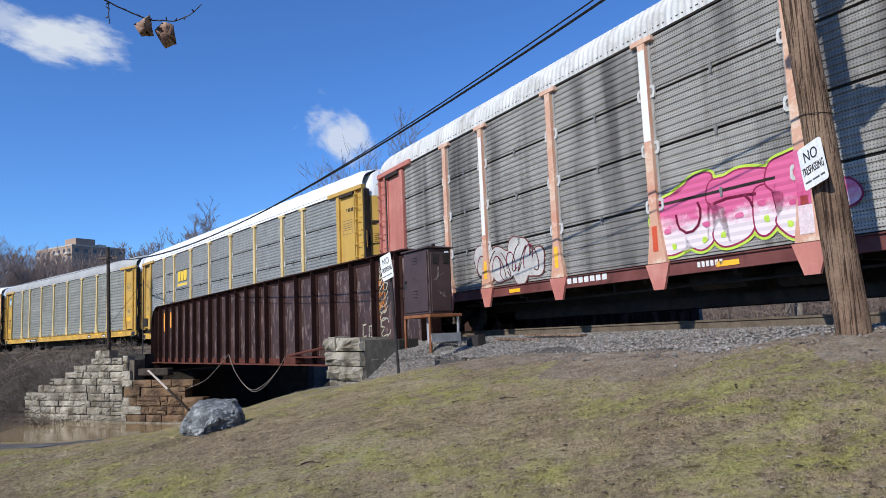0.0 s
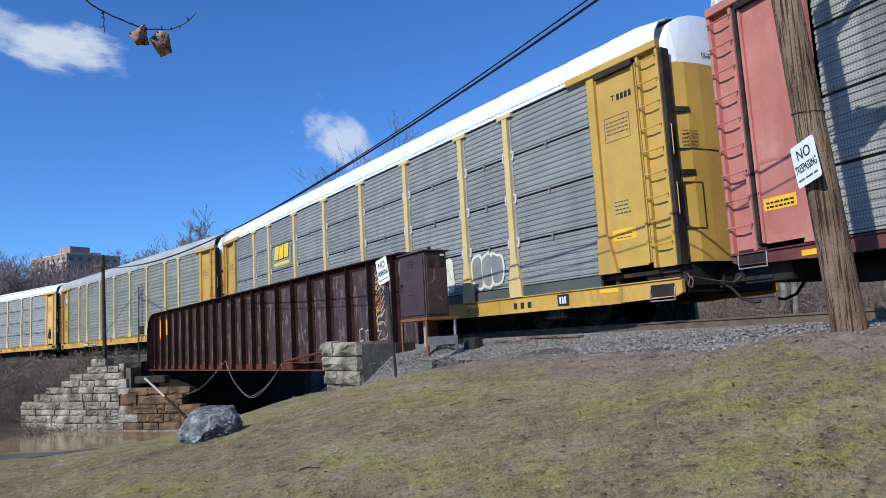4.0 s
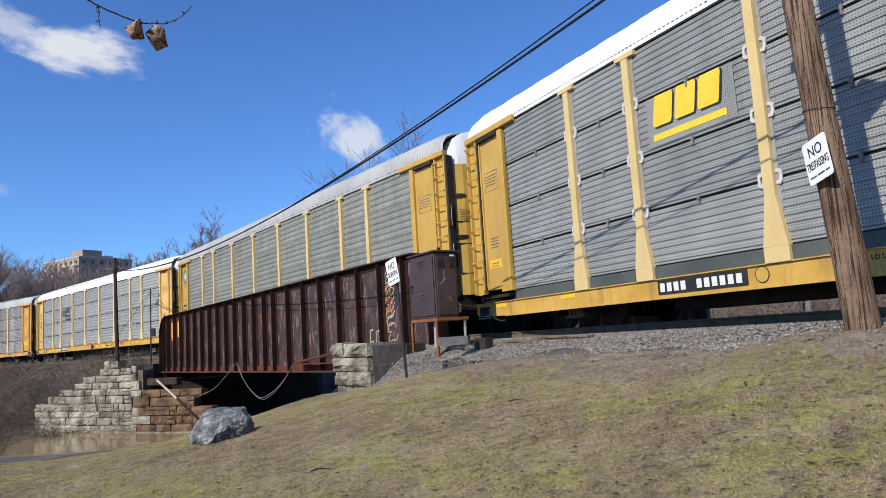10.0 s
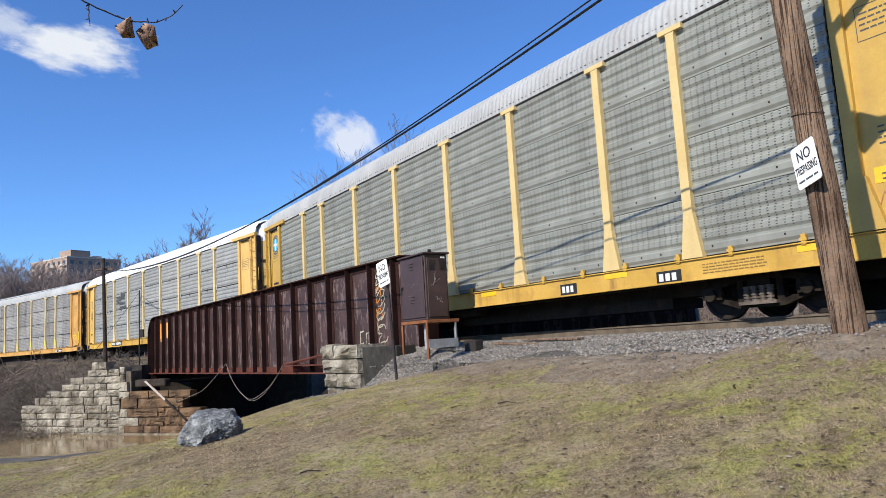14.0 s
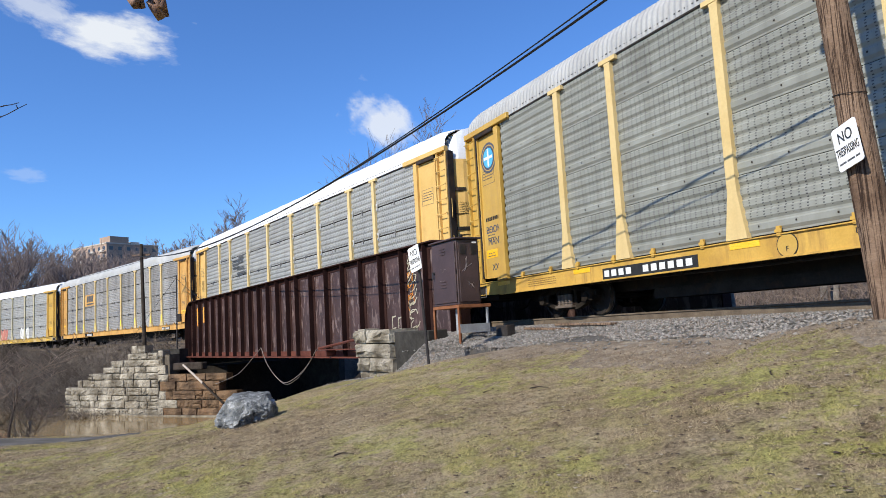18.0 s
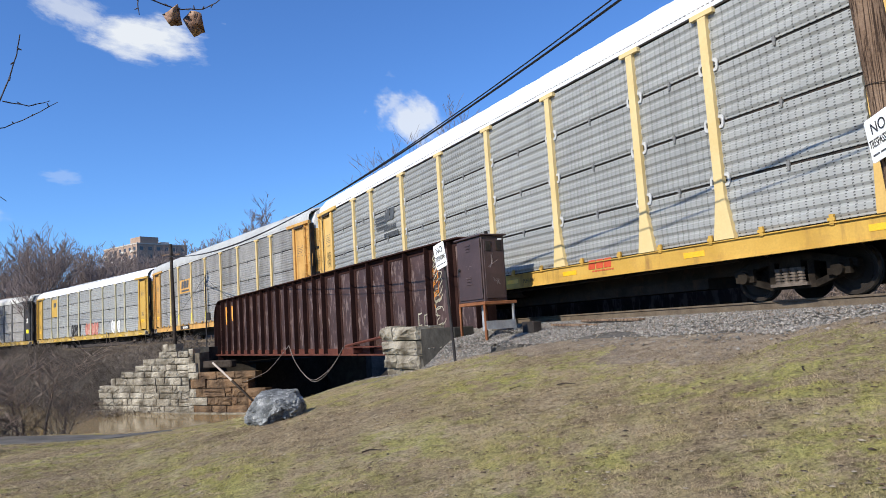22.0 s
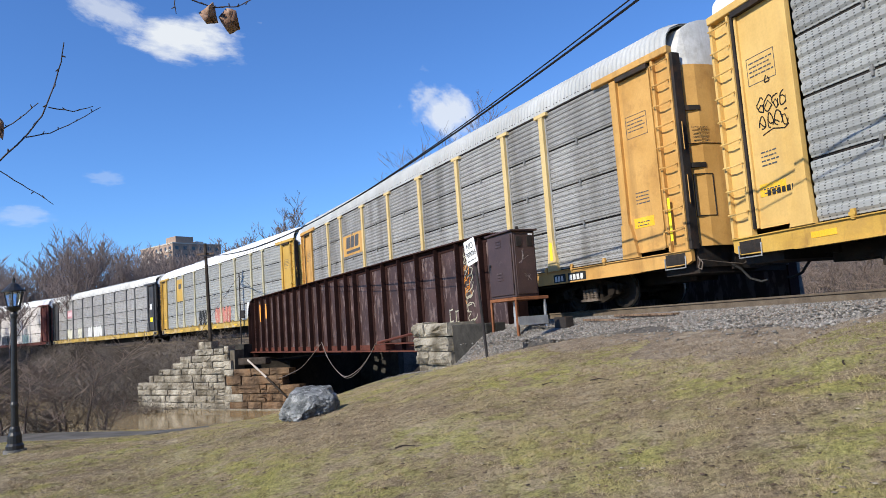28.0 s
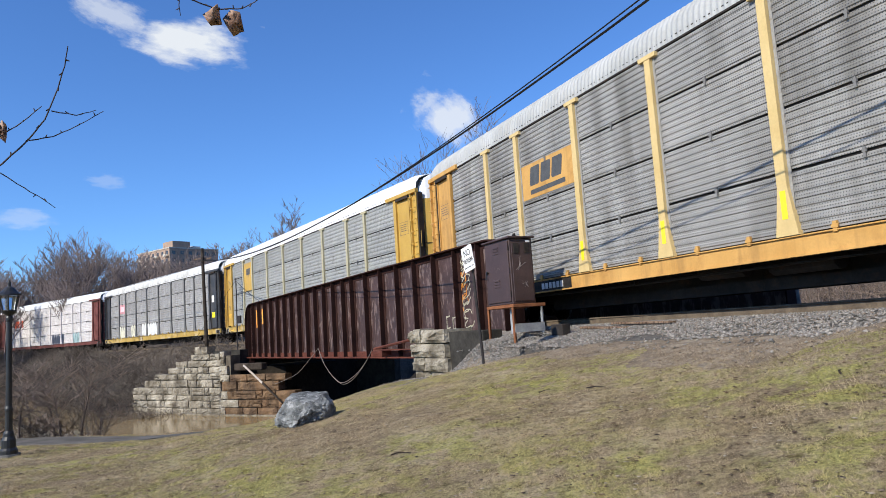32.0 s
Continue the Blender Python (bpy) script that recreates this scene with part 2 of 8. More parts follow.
YELLOW_SILL = surface("rust_streaked_yellow_sill", (0.47, 0.28, 0.055), (0.58, 0.36, 0.085), 0.9, 25, 0.6, stain=(0.30, 0.16, 0.055), stain_amount=0.5, streak=(0.20, 0.105, 0.045), streak_amount=0.7, streak_scale=(3.2, 3.2, 0.5), streak_at=(0.54, 0.72), bumps=0.1, grit=0.4)
CREAM = surface("cream_spray_paint", (0.6, 0.58, 0.45), (0.7, 0.68, 0.55), 2, 30, 0.6, bumps=0)
ORANGE = surface("orange_spray_paint", (0.75, 0.3, 0.05), (0.85, 0.38, 0.08), 2, 30, 0.6, bumps=0)
WHITE_ROOF = surface("white_roof_paint", (0.74, 0.75, 0.76), (0.82, 0.83, 0.84), 0.7, 18, 0.5, stain=(0.5, 0.49, 0.47), stain_amount=0.3, bumps=0.05, grit=0.3)
DIRTY_ROOF = surface("dirty_white_roof_paint", (0.52, 0.52, 0.5), (0.66, 0.66, 0.65), 0.9, 18, 0.6, stain=(0.28, 0.26, 0.23), stain_amount=0.6, streak=(0.25, 0.23, 0.2), streak_amount=0.6, bumps=0.08, grit=0.3)
PALE_ROOF = surface("pale_galvanised_roof_sheet", (0.36, 0.37, 0.37), (0.45, 0.46, 0.46), 0.9, 18, 0.6, stain=(0.33, 0.31, 0.28), stain_amount=0.4, bumps=0.05, grit=0.3)
GREY_ROOF = surface("galvanised_roof_sheet", (0.33, 0.335, 0.335), (0.41, 0.415, 0.41), 0.9, 18, 0.6, metal=0.0, stain=(0.3, 0.29, 0.28), stain_amount=0.4, bumps=0.05, grit=0.3)
BRICK_FAR = surface("tan_apartment_brick", (0.36, 0.26, 0.2), (0.42, 0.31, 0.24), 0.2, 2, 0.9, bumps=0)
CONC_FAR = surface("pale_balcony_concrete", (0.5, 0.46, 0.4), (0.58, 0.53, 0.46), 0.2, 2, 0.9, bumps=0)
ASPHALT = surface("path_asphalt", (0.10, 0.094, 0.086), (0.17, 0.16, 0.146), 1.5, 60, 0.9, bumps=0.5)
BARK = surface("grey_brown_bark", (0.10, 0.075, 0.065), (0.2, 0.16, 0.14), 2, 12, 0.95, bumps=0.3)
TWIG = surface("brown_twig_bark", (0.15, 0.115, 0.095), (0.28, 0.22, 0.185), 0.3, 12, 0.95, bumps=0)
TWIG_FAR = surface("grey_far_twigs", (0.15, 0.12, 0.115), (0.26, 0.21, 0.195), 0.08, 3, 0.95, bumps=0)
MAROON = surface("dark_maroon_sill_paint", (0.11, 0.035, 0.032), (0.19, 0.07, 0.06), 1.2, 25, 0.65, stain=(0.05, 0.025, 0.022), stain_amount=0.7, grit=0.3)
TWIG_GREY = surface("grey_brush_bark", (0.19, 0.165, 0.145), (0.36, 0.325, 0.29), 0.5, 12, 0.95, bumps=0)
BRUSH = surface("brown_grey_brush_bark", (0.075, 0.061, 0.05), (0.225, 0.19, 0.16), 0.35, 12, 0.95, bumps=0)
# bark of the near twigs, darkened for being seen against the bright sky
TWIG_DARK = surface("backlit_twig_bark", (0.045, 0.038, 0.04), (0.09, 0.075, 0.075), 8, 60, 0.8, bumps=0.2)
POST_GREY = surface("dark_grey_post_paint", (0.12, 0.12, 0.118), (0.19, 0.188, 0.18), 0.8, 25, 0.6, grit=0.3)
SILL_DIRTY = surface("filthy_yellow_sill_paint", (0.36, 0.24, 0.06), (0.5, 0.34, 0.1), 0.9, 25, 0.65, stain=(0.05, 0.042, 0.036), stain_amount=0.9, streak=(0.45, 0.42, 0.38), streak_amount=0.6, streak_scale=(0.9, 0.9, 0.9), streak_at=(0.55, 0.62), grit=0.3)
POST_PALE = surface("faded_straw_post_paint", (0.40, 0.36, 0.235), (0.48, 0.44, 0.3), 0.8, 25, 0.6, stain=(0.25, 0.22, 0.16), stain_amount=0.5, grit=0.3)
LATCH_GREY = surface("dull_grey_latch_steel", (0.14, 0.14, 0.138), (0.24, 0.24, 0.235), 6, 40, 0.7, stain=(0.08, 0.06, 0.05), stain_amount=0.5)
EDGE_STRIP = surface("pale_panel_edge_strip", (0.24, 0.235, 0.222), (0.34, 0.335, 0.32), 3.0, 30, 0.7, stain=(0.17, 0.11, 0.075), stain_amount=0.7, grit=0.6)
CLIP_PALE = surface("scuffed_white_bracket_paint", (0.42, 0.42, 0.41), (0.58, 0.58, 0.57), 6, 40, 0.6, stain=(0.2, 0.19, 0.18), stain_amount=0.5)
TRUNK_PALE = surface("pale_trunk_bark", (0.13, 0.115, 0.10), (0.27, 0.245, 0.22), 3, 20, 0.95, bumps=0.4)
DRY_LEAF = surface("dry_brown_leaf", (0.2, 0.11, 0.075), (0.46, 0.32, 0.24), 22, 60, 0.8, bumps=0.5)
LAMP_BLACK = surface("black_lamp_paint", (0.012, 0.012, 0.012), (0.022, 0.022, 0.022), 4, 30, 0.4, bumps=0.05)
DRIFT_WOOD = surface("bleached_drift_wood", (0.38, 0.32, 0.27), (0.52, 0.46, 0.4), 2, 20, 0.9, bumps=0.4)


def panel_material(name, c0, c1, streak, amount, pitch_x, pitch_z, whole=False, bare=0.0):
    """Galvanised siding with rows of small punched holes and grime that runs down."""
    m, n, l, b = nodes_of(name)
    tc = n.new("ShaderNodeTexCoord").outputs["Object"]
    geo = n.new("ShaderNodeNewGeometry").outputs["Position"]
    oi = n.new("ShaderNodeObjectInfo").outputs["Random"]
    big = noise_tex(n, l, tc, 1.3, 5)
    col = ramp(n, l, big, [(0.3, c0), (0.7, c1)])
    shift = n.new("ShaderNodeVectorMath")
    shift.operation = "ADD"
    comb = n.new("ShaderNodeCombineXYZ")
    mul = n.new("ShaderNodeMath")
    mul.operation = "MULTIPLY"
    mul.inputs[1].default_value = 0 if whole else 40
    l.new(oi, mul.inputs[0])
    l.new(mul.outputs[0], comb.inputs[0])
    l.new(tc, shift.inputs[0])
    l.new(comb.outputs[0], shift.inputs[1])
    f = ramp(n, l, noise_tex(n, l, shift.outputs[0], 1.0, 5, 0.65, (1.1, 1.1, 0.13) if whole else (1.8, 1.8, 0.22)), [(0.46, (0, 0, 0)), (0.66 if whole else 0.74, (amount,) * 3)])
    col = mix(n, l, f, col, streak)
    hs = n.new("ShaderNodeHueSaturation")
    mr = n.new("ShaderNodeMapRange")
    mr.inputs[3].default_value, mr.inputs[4].default_value = 0.9, 1.08
    l.new(oi, mr.inputs[0])
    l.new(mr.outputs[0], hs.inputs["Value"])
    l.new(col, hs.inputs["Color"])
    col = hs.outputs[0]
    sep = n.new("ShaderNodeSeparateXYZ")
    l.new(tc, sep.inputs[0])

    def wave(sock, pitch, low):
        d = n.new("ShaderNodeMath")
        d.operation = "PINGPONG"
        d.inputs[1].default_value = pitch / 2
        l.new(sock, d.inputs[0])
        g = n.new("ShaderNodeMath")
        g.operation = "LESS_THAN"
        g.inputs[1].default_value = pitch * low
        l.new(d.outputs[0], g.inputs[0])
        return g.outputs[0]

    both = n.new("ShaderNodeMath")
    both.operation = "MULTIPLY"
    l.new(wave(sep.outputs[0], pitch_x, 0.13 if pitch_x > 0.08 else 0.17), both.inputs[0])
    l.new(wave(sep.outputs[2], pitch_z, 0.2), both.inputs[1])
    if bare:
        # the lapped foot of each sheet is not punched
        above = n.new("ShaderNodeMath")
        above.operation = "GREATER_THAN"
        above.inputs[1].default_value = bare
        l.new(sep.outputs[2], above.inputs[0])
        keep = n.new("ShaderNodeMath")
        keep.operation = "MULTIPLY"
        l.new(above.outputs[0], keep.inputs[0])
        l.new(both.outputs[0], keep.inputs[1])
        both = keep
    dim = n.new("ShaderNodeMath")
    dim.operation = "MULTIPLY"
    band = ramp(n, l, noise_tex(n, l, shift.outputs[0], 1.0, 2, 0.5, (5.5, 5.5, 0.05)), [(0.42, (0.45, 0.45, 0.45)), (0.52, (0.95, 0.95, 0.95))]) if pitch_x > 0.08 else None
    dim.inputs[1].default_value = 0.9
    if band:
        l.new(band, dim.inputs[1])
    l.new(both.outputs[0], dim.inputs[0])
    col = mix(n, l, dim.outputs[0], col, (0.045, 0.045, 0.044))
    l.new(col, b.inputs["Base Color"])
    b.inputs["Roughness"].default_value, b.inputs["Metallic"].default_value = 0.6, 0.08
    bump(n, l, noise_tex(n, l, tc, 30, 3), 0.1, 0.01, b)
    return m


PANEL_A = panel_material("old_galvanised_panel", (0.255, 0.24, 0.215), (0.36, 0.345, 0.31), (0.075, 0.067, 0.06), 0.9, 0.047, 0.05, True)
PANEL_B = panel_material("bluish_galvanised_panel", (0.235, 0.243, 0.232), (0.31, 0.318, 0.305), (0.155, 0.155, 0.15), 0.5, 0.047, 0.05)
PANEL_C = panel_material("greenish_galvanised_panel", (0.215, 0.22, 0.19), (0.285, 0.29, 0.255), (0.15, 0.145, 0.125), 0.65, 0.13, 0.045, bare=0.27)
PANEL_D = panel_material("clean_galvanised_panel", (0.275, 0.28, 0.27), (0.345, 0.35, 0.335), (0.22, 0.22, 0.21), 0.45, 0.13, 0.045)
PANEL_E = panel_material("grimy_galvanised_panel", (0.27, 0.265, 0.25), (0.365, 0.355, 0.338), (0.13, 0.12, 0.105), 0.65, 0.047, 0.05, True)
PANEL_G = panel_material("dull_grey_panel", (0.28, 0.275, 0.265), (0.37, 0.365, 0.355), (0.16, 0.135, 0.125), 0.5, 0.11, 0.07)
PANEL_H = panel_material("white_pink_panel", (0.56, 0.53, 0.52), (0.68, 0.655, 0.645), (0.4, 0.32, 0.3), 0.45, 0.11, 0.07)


def ground_material(name, stops, patch, patch_amount, scale, fine, rough=0.95):
    m, n, l, b = nodes_of(name)
    tc = n.new("ShaderNodeTexCoord").outputs["Object"]
    a, c = noise_tex(n, l, tc, scale, 6, 0.65), noise_tex(n, l, tc, fine, 4, 0.7)
    col = ramp(n, l, a, stops)
    f = ramp(n, l, noise_tex(n, l, tc, scale * 2.3, 5, 0.7), [(0.5, (0, 0, 0)), (0.66, (patch_amount,) * 3)])
    col = mix(n, l, f, col, patch)
    col = mix(n, l, 0.9, col, ramp(n, l, c, [(0.25, (0.5, 0.5, 0.5)), (0.75, (1.35, 1.35, 1.35))]), "MULTIPLY")
    l.new(col, b.inputs["Base Color"])
    b.inputs["Roughness"].default_value, b.inputs["Specular IOR Level"].default_value = rough, 0.1
    bump(n, l, c, 0.8, 0.04, b)
    return m



def moss_mask(n, l, tc):
    """Where moss and green blades grow: broad drifts broken into small tufts."""
    a = ramp(n, l, noise_tex(n, l, tc, 0.5, 3, 0.55), [(0.40, (0, 0, 0)), (0.57, (1, 1, 1))])
    b = ramp(n, l, noise_tex(n, l, tc, 3.2, 6, 0.75), [(0.43, (0, 0, 0)), (0.56, (0.64, 0.64, 0.64))])
    return mix(n, l, 1.0, a, b, "MULTIPLY")


def lawn_material():
    m, n, l, b = nodes_of("winter_lawn")
    tc = n.new("ShaderNodeTexCoord").outputs["Object"]
    fine, clump = noise_tex(n, l, tc, 30, 6, 0.8), noise_tex(n, l, tc, 7, 5, 0.7)
    col = ramp(n, l, noise_tex(n, l, tc, 0.9, 7, 0.7), [(0.34, (0.165, 0.12, 0.078)), (0.5, (0.255, 0.2, 0.13)), (0.66, (0.36, 0.295, 0.195))])
    col = mix(n, l, moss_mask(n, l, tc), col, (0.275, 0.28, 0.07))
    col = mix(n, l, 1.0, col, ramp(n, l, clump, [(0.32, (0.5, 0.46, 0.42)), (0.47, (1.0, 1.0, 1.0)), (0.7, (1.3, 1.3, 1.25))]), "MULTIPLY")
    col = mix(n, l, 1.0, col, ramp(n, l, fine, [(0.3, (0.28, 0.26, 0.23)), (0.5, (1.0, 1.0, 1.0)), (0.72, (1.75, 1.73, 1.65))]), "MULTIPLY")
    l.new(col, b.inputs["Base Color"])
    b.inputs["Roughness"].default_value, b.inputs["Specular IOR Level"].default_value = 0.95, 0.1
    bump(n, l, noise_tex(n, l, tc, 14, 6, 0.8), 1.0, 0.05, b)
    return m


LAWN = lawn_material()
LITTER = ground_material("leaf_litter_bank", [(0.3, (0.055, 0.043, 0.034)), (0.6, (0.12, 0.098, 0.08))], (0.16, 0.135, 0.11), 0.6, 0.5, 9)
DIRT = ground_material("bare_brown_verge", [(0.35, (0.16, 0.122, 0.09)), (0.5, (0.25, 0.2, 0.148)), (0.68, (0.36, 0.305, 0.23))], (0.15, 0.14, 0.128), 0.7, 2.6, 30)
# near-black soil: shade under the bridge and train put into its colour
SHADED_SOIL = ground_material("shaded_soil", [(0.3, (0.012, 0.010, 0.008)), (0.7, (0.03, 0.025, 0.02))], (0.04, 0.034, 0.028), 0.5, 0.8, 9)
GRAVEL_BED = ground_material("ballast_fines", [(0.3, (0.07, 0.066, 0.062)), (0.7, (0.15, 0.142, 0.132))], (0.19, 0.165, 0.14), 0.6, 3.0, 26)


def island_material(name, colours, rough=0.9, patch_scale=0.0, patch=None):
    """Pieces of one joined mesh, each of its own shade."""
    m, n, l, b = nodes_of(name)
    rnd = n.new("ShaderNodeNewGeometry").outputs["Random Per Island"]
    col = ramp(n, l, rnd, [(i / (len(colours) - 1), c) for i, c in enumerate(colours)])
    if patch:
        tc = n.new("ShaderNodeTexCoord").outputs["Object"]
        f = ramp(n, l, noise_tex(n, l, tc, patch_scale, 5, 0.7), [(0.47, (0, 0, 0)), (0.64, (0.8, 0.8, 0.8))])
        col = mix(n, l, f, col, patch)
    l.new(col, b.inputs["Base Color"])
    b.inputs["Roughness"].default_value = rough
    return m


def blade_material():
    m, n, l, b = nodes_of("grass_blades")
    tc = n.new("ShaderNodeTexCoord").outputs["Object"]
    rnd = n.new("ShaderNodeNewGeometry").outputs["Random Per Island"]
    dry = ramp(n, l, rnd, [(0.0, (0.16, 0.115, 0.075)), (0.2, (0.37, 0.295, 0.185)), (0.45, (0.44, 0.365, 0.245)), (0.7, (0.29, 0.225, 0.14)), (1.0, (0.40, 0.33, 0.215))])
    green = ramp(n, l, rnd, [(0.0, (0.2, 0.205, 0.035)), (0.5, (0.45, 0.43, 0.11)), (1.0, (0.31, 0.31, 0.075))])
    col = mix(n, l, moss_mask(n, l, tc), dry, green)
    shade = ramp(n, l, noise_tex(n, l, tc, 3.4, 7, 0.8), [(0.33, (0.4, 0.36, 0.32)), (0.45, (0.95, 0.92, 0.87)), (0.66, (1.35, 1.31, 1.24))])
    col = mix(n, l, 1.0, col, shade, "MULTIPLY")
    l.new(col, b.inputs["Base Color"])
    b.inputs["Roughness"].default_value = 0.85
    return m


BLADES = blade_material()
STRAW = island_material("dead_straw_blades", [(0.16, 0.11, 0.075), (0.42, 0.345, 0.24), (0.25, 0.185, 0.13), (0.34, 0.27, 0.185), (0.10, 0.07, 0.05)], 0.85)
STONES = island_material("ballast_stones", [(0.07, 0.066, 0.06), (0.23, 0.215, 0.195), (0.14, 0.135, 0.126), (0.35, 0.325, 0.29), (0.18, 0.14, 0.112), (0.12, 0.112, 0.102)])
CHIPS = island_material("leaf_scraps", [(0.035, 0.025, 0.018), (0.16, 0.1, 0.06), (0.06, 0.042, 0.03), (0.42, 0.36, 0.28), (0.1, 0.066, 0.045), (0.05, 0.034, 0.024)])


def water_material():
    m, n, l, b = nodes_of("muddy_water")
    tc = n.new("ShaderNodeTexCoord").outputs["Object"]
    col = ramp(n, l, noise_tex(n, l, tc, 0.2, 3), [(0.3, (0.24, 0.17, 0.085)), (0.7, (0.30, 0.22, 0.12))])
    l.new(col, b.inputs["Base Color"])
    b.inputs["Roughness"].default_value, b.inputs["IOR"].default_value = 0.06, 1.33
    bump(n, l, noise_tex(n, l, tc, 2.5, 3, 0.5, (1, 2.5, 1)), 0.12, 0.02, b)
    return m


WATER = water_material()


def glass_material():
    m, n, l, b = nodes_of("lantern_glass")
    b.inputs["Base Color"].default_value = (0.75, 0.8, 0.82, 1)
    b.inputs["Roughness"].default_value, b.inputs["Transmission Weight"].default_value = 0.15, 0.9
    return m


GLASS = glass_material()


def dark_glass_material():
    m, n, l, b = nodes_of("far_window_glass")
    b.inputs["Base Color"].default_value = (0.05, 0.06, 0.075, 1)
    b.inputs["Roughness"].default_value = 0.15
    return m


DARK_GLASS = dark_glass_material()


# ---- small builders ----
def part(name, bm, material, parent=None, label="", smooth=False, kind=""):
    me = bpy.data.meshes.new(name)
    bm.to_mesh(me)
    bm.free()
    if smooth:
        me.shade_smooth()
    for m in material if isinstance(material, (list, tuple)) else [material]:
        me.materials.append(m)
    ob = new(name, me)
    if parent:
        ob.parent = parent
    return tagged(ob, label, kind=kind)


def again(name, me, parent, m):
    """One more object on a mesh that is there already."""
    ob = new(name, me)
    ob.parent = parent
    ob.matrix_basis = m
    return ob


def thing(name, m, label, category, group="", kind=""):
    ob = new(name)
    ob.matrix_basis = m
    return tagged(ob, label, category, group, kind)


def box(bm, x0, x1, y0, y1, z0, z1, m=None):
    v = [bm.verts.new((x, y, z)) for x in (x0, x1) for y in (y0, y1) for z in (z0, z1)]
    if m is not None:
        for w in v:
            w.co = m @ w.co
    fs = [bm.faces.new([v[i] for i in q]) for q in ((0, 1, 3, 2), (4, 6, 7, 5), (0, 4, 5, 1), (2, 3, 7, 6), (0, 2, 6, 4), (1, 5, 7, 3))]
    return fs


def bevel(bm, w, seg=1):
    bmesh.ops.bevel(bm, geom=list(bm.edges), offset=w, segments=seg, affect="EDGES", clamp_overlap=True)


def boxes(*rows, round_off=0.0):
    bm = bmesh.new()
    for r in rows:
        box(bm, *r)
    if round_off:
        bevel(bm, round_off)
    return bm


def prism(bm, pts, y0, y1):
    """A polygon in x, z drawn out along y; counter-clockwise seen from -y."""
    a, b = [bm.verts.new((x, y0, z)) for x, z in pts], [bm.verts.new((x, y1, z)) for x, z in pts]
    n = len(pts)
    bm.faces.new(a)
    bm.faces.new(b[::-1])
    for i in range(n):
        bm.faces.new((a[i], b[i], b[(i + 1) % n], a[(i + 1) % n]))


def rod(bm, p0, p1, r0, r1=None, n=8, caps=True):
    r1 = r0 if r1 is None else r1
    p0, p1 = Vector(p0), Vector(p1)
    q = (p1 - p0).to_track_quat("Z", "Y")
    rings = []
    for p, r in ((p0, r0), (p1, r1)):
        rings.append([bm.verts.new(p + q @ Vector((r * math.cos(2 * math.pi * i / n), r * math.sin(2 * math.pi * i / n), 0))) for i in range(n)])
    for i in range(n):
        j = (i + 1) % n
        bm.faces.new((rings[0][i], rings[0][j], rings[1][j], rings[1][i]))
    if caps:
        bm.faces.new(rings[0][::-1])
        bm.faces.new(rings[1])


def tube(bm, pts, radii, n=8, caps=True):
    pts = [Vector(p) for p in pts]
    if not isinstance(radii, (list, tuple)):
        radii = [radii] * len(pts)
    rings = []
    q = None
    for i, p in enumerate(pts):
        d = (pts[min(i + 1, len(pts) - 1)] - pts[max(i - 1, 0)]).normalized()
        if q is None:
            q = d.to_track_quat("Z", "Y")
        else:
            q = (q @ Vector((0, 0, 1))).rotation_difference(d) @ q
        rings.append([bm.verts.new(p + q @ Vector((radii[i] * math.cos(2 * math.pi * k / n), radii[i] * math.sin(2 * math.pi * k / n), 0))) for k in range(n)])
    for a, b in zip(rings, rings[1:]):
        for i in range(n):
            j = (i + 1) % n
            bm.faces.new((a[i], a[j], b[j], b[i]))
    if caps:
        bm.faces.new(rings[0][::-1])
        bm.faces.new(rings[-1])


def lathe(bm, profile, n=16, centre=(0, 0, 0)):
    cx, cy, cz = centre
    rings = [[bm.verts.new((cx + r * math.cos(2 * math.pi * i / n), cy + r * math.sin(2 * math.pi * i / n), cz + z)) for i in range(n)] for r, z in profile]
    for a, b in zip(rings, rings[1:]):
        for i in range(n):
            j = (i + 1) % n
            bm.faces.new((a[i], a[j], b[j], b[i]))
    bm.faces.new(rings[0][::-1])
    bm.faces.new(rings[-1])


def lettering(text, size, depth=0.002, bold=0.0):
    """A mesh of upright letters in the x, z plane, facing -y, centred."""
    cu = bpy.data.curves.new("letters", "FONT")
    cu.body, cu.size, cu.align_x, cu.align_y, cu.extrude = text, size, "CENTER", "CENTER", depth
    cu.offset = bold * size
    ob = bpy.data.objects.new("letters", cu)
    me = bpy.data.meshes.new_from_object(ob)
    bpy.data.objects.remove(ob)
    me.transform(Matrix.Rotation(math.pi / 2, 4, "X"))
    return me


def mesh_np(name, verts, faces, material, smooth=False):
    me = bpy.data.meshes.new(name)
    k = faces.shape[1]
    me.vertices.add(len(verts))
    me.vertices.foreach_set("co", np.asarray(verts, np.float32).ravel())
    me.loops.add(faces.size)
    me.loops.foreach_set("vertex_index", np.asarray(faces, np.int32).ravel())
    me.polygons.add(len(faces))
    me.polygons.foreach_set("loop_start", np.arange(0, faces.size, k, dtype=np.int32))
    me.update(calc_edges=True)
    if smooth:
        me.shade_smooth()
    for m in material if isinstance(material, (list, tuple)) else [material]:
        me.materials.append(m)
    return me


# ---- the plan: a curved track; s runs with the train, lat is + away from the camera's side ----
CX, CY, RADIUS, HEAD0 = -150.718, -71.589, 177.845, radians(300.48)
RAIL_Z = 1.65


def heading(s):
    return HEAD0 - s / RADIUS


def track(s, lat=0.0, z=0.0):
    h = heading(s)
    return Vector((CX - (RADIUS + lat) * math.sin(h), CY + (RADIUS + lat) * math.cos(h), z))


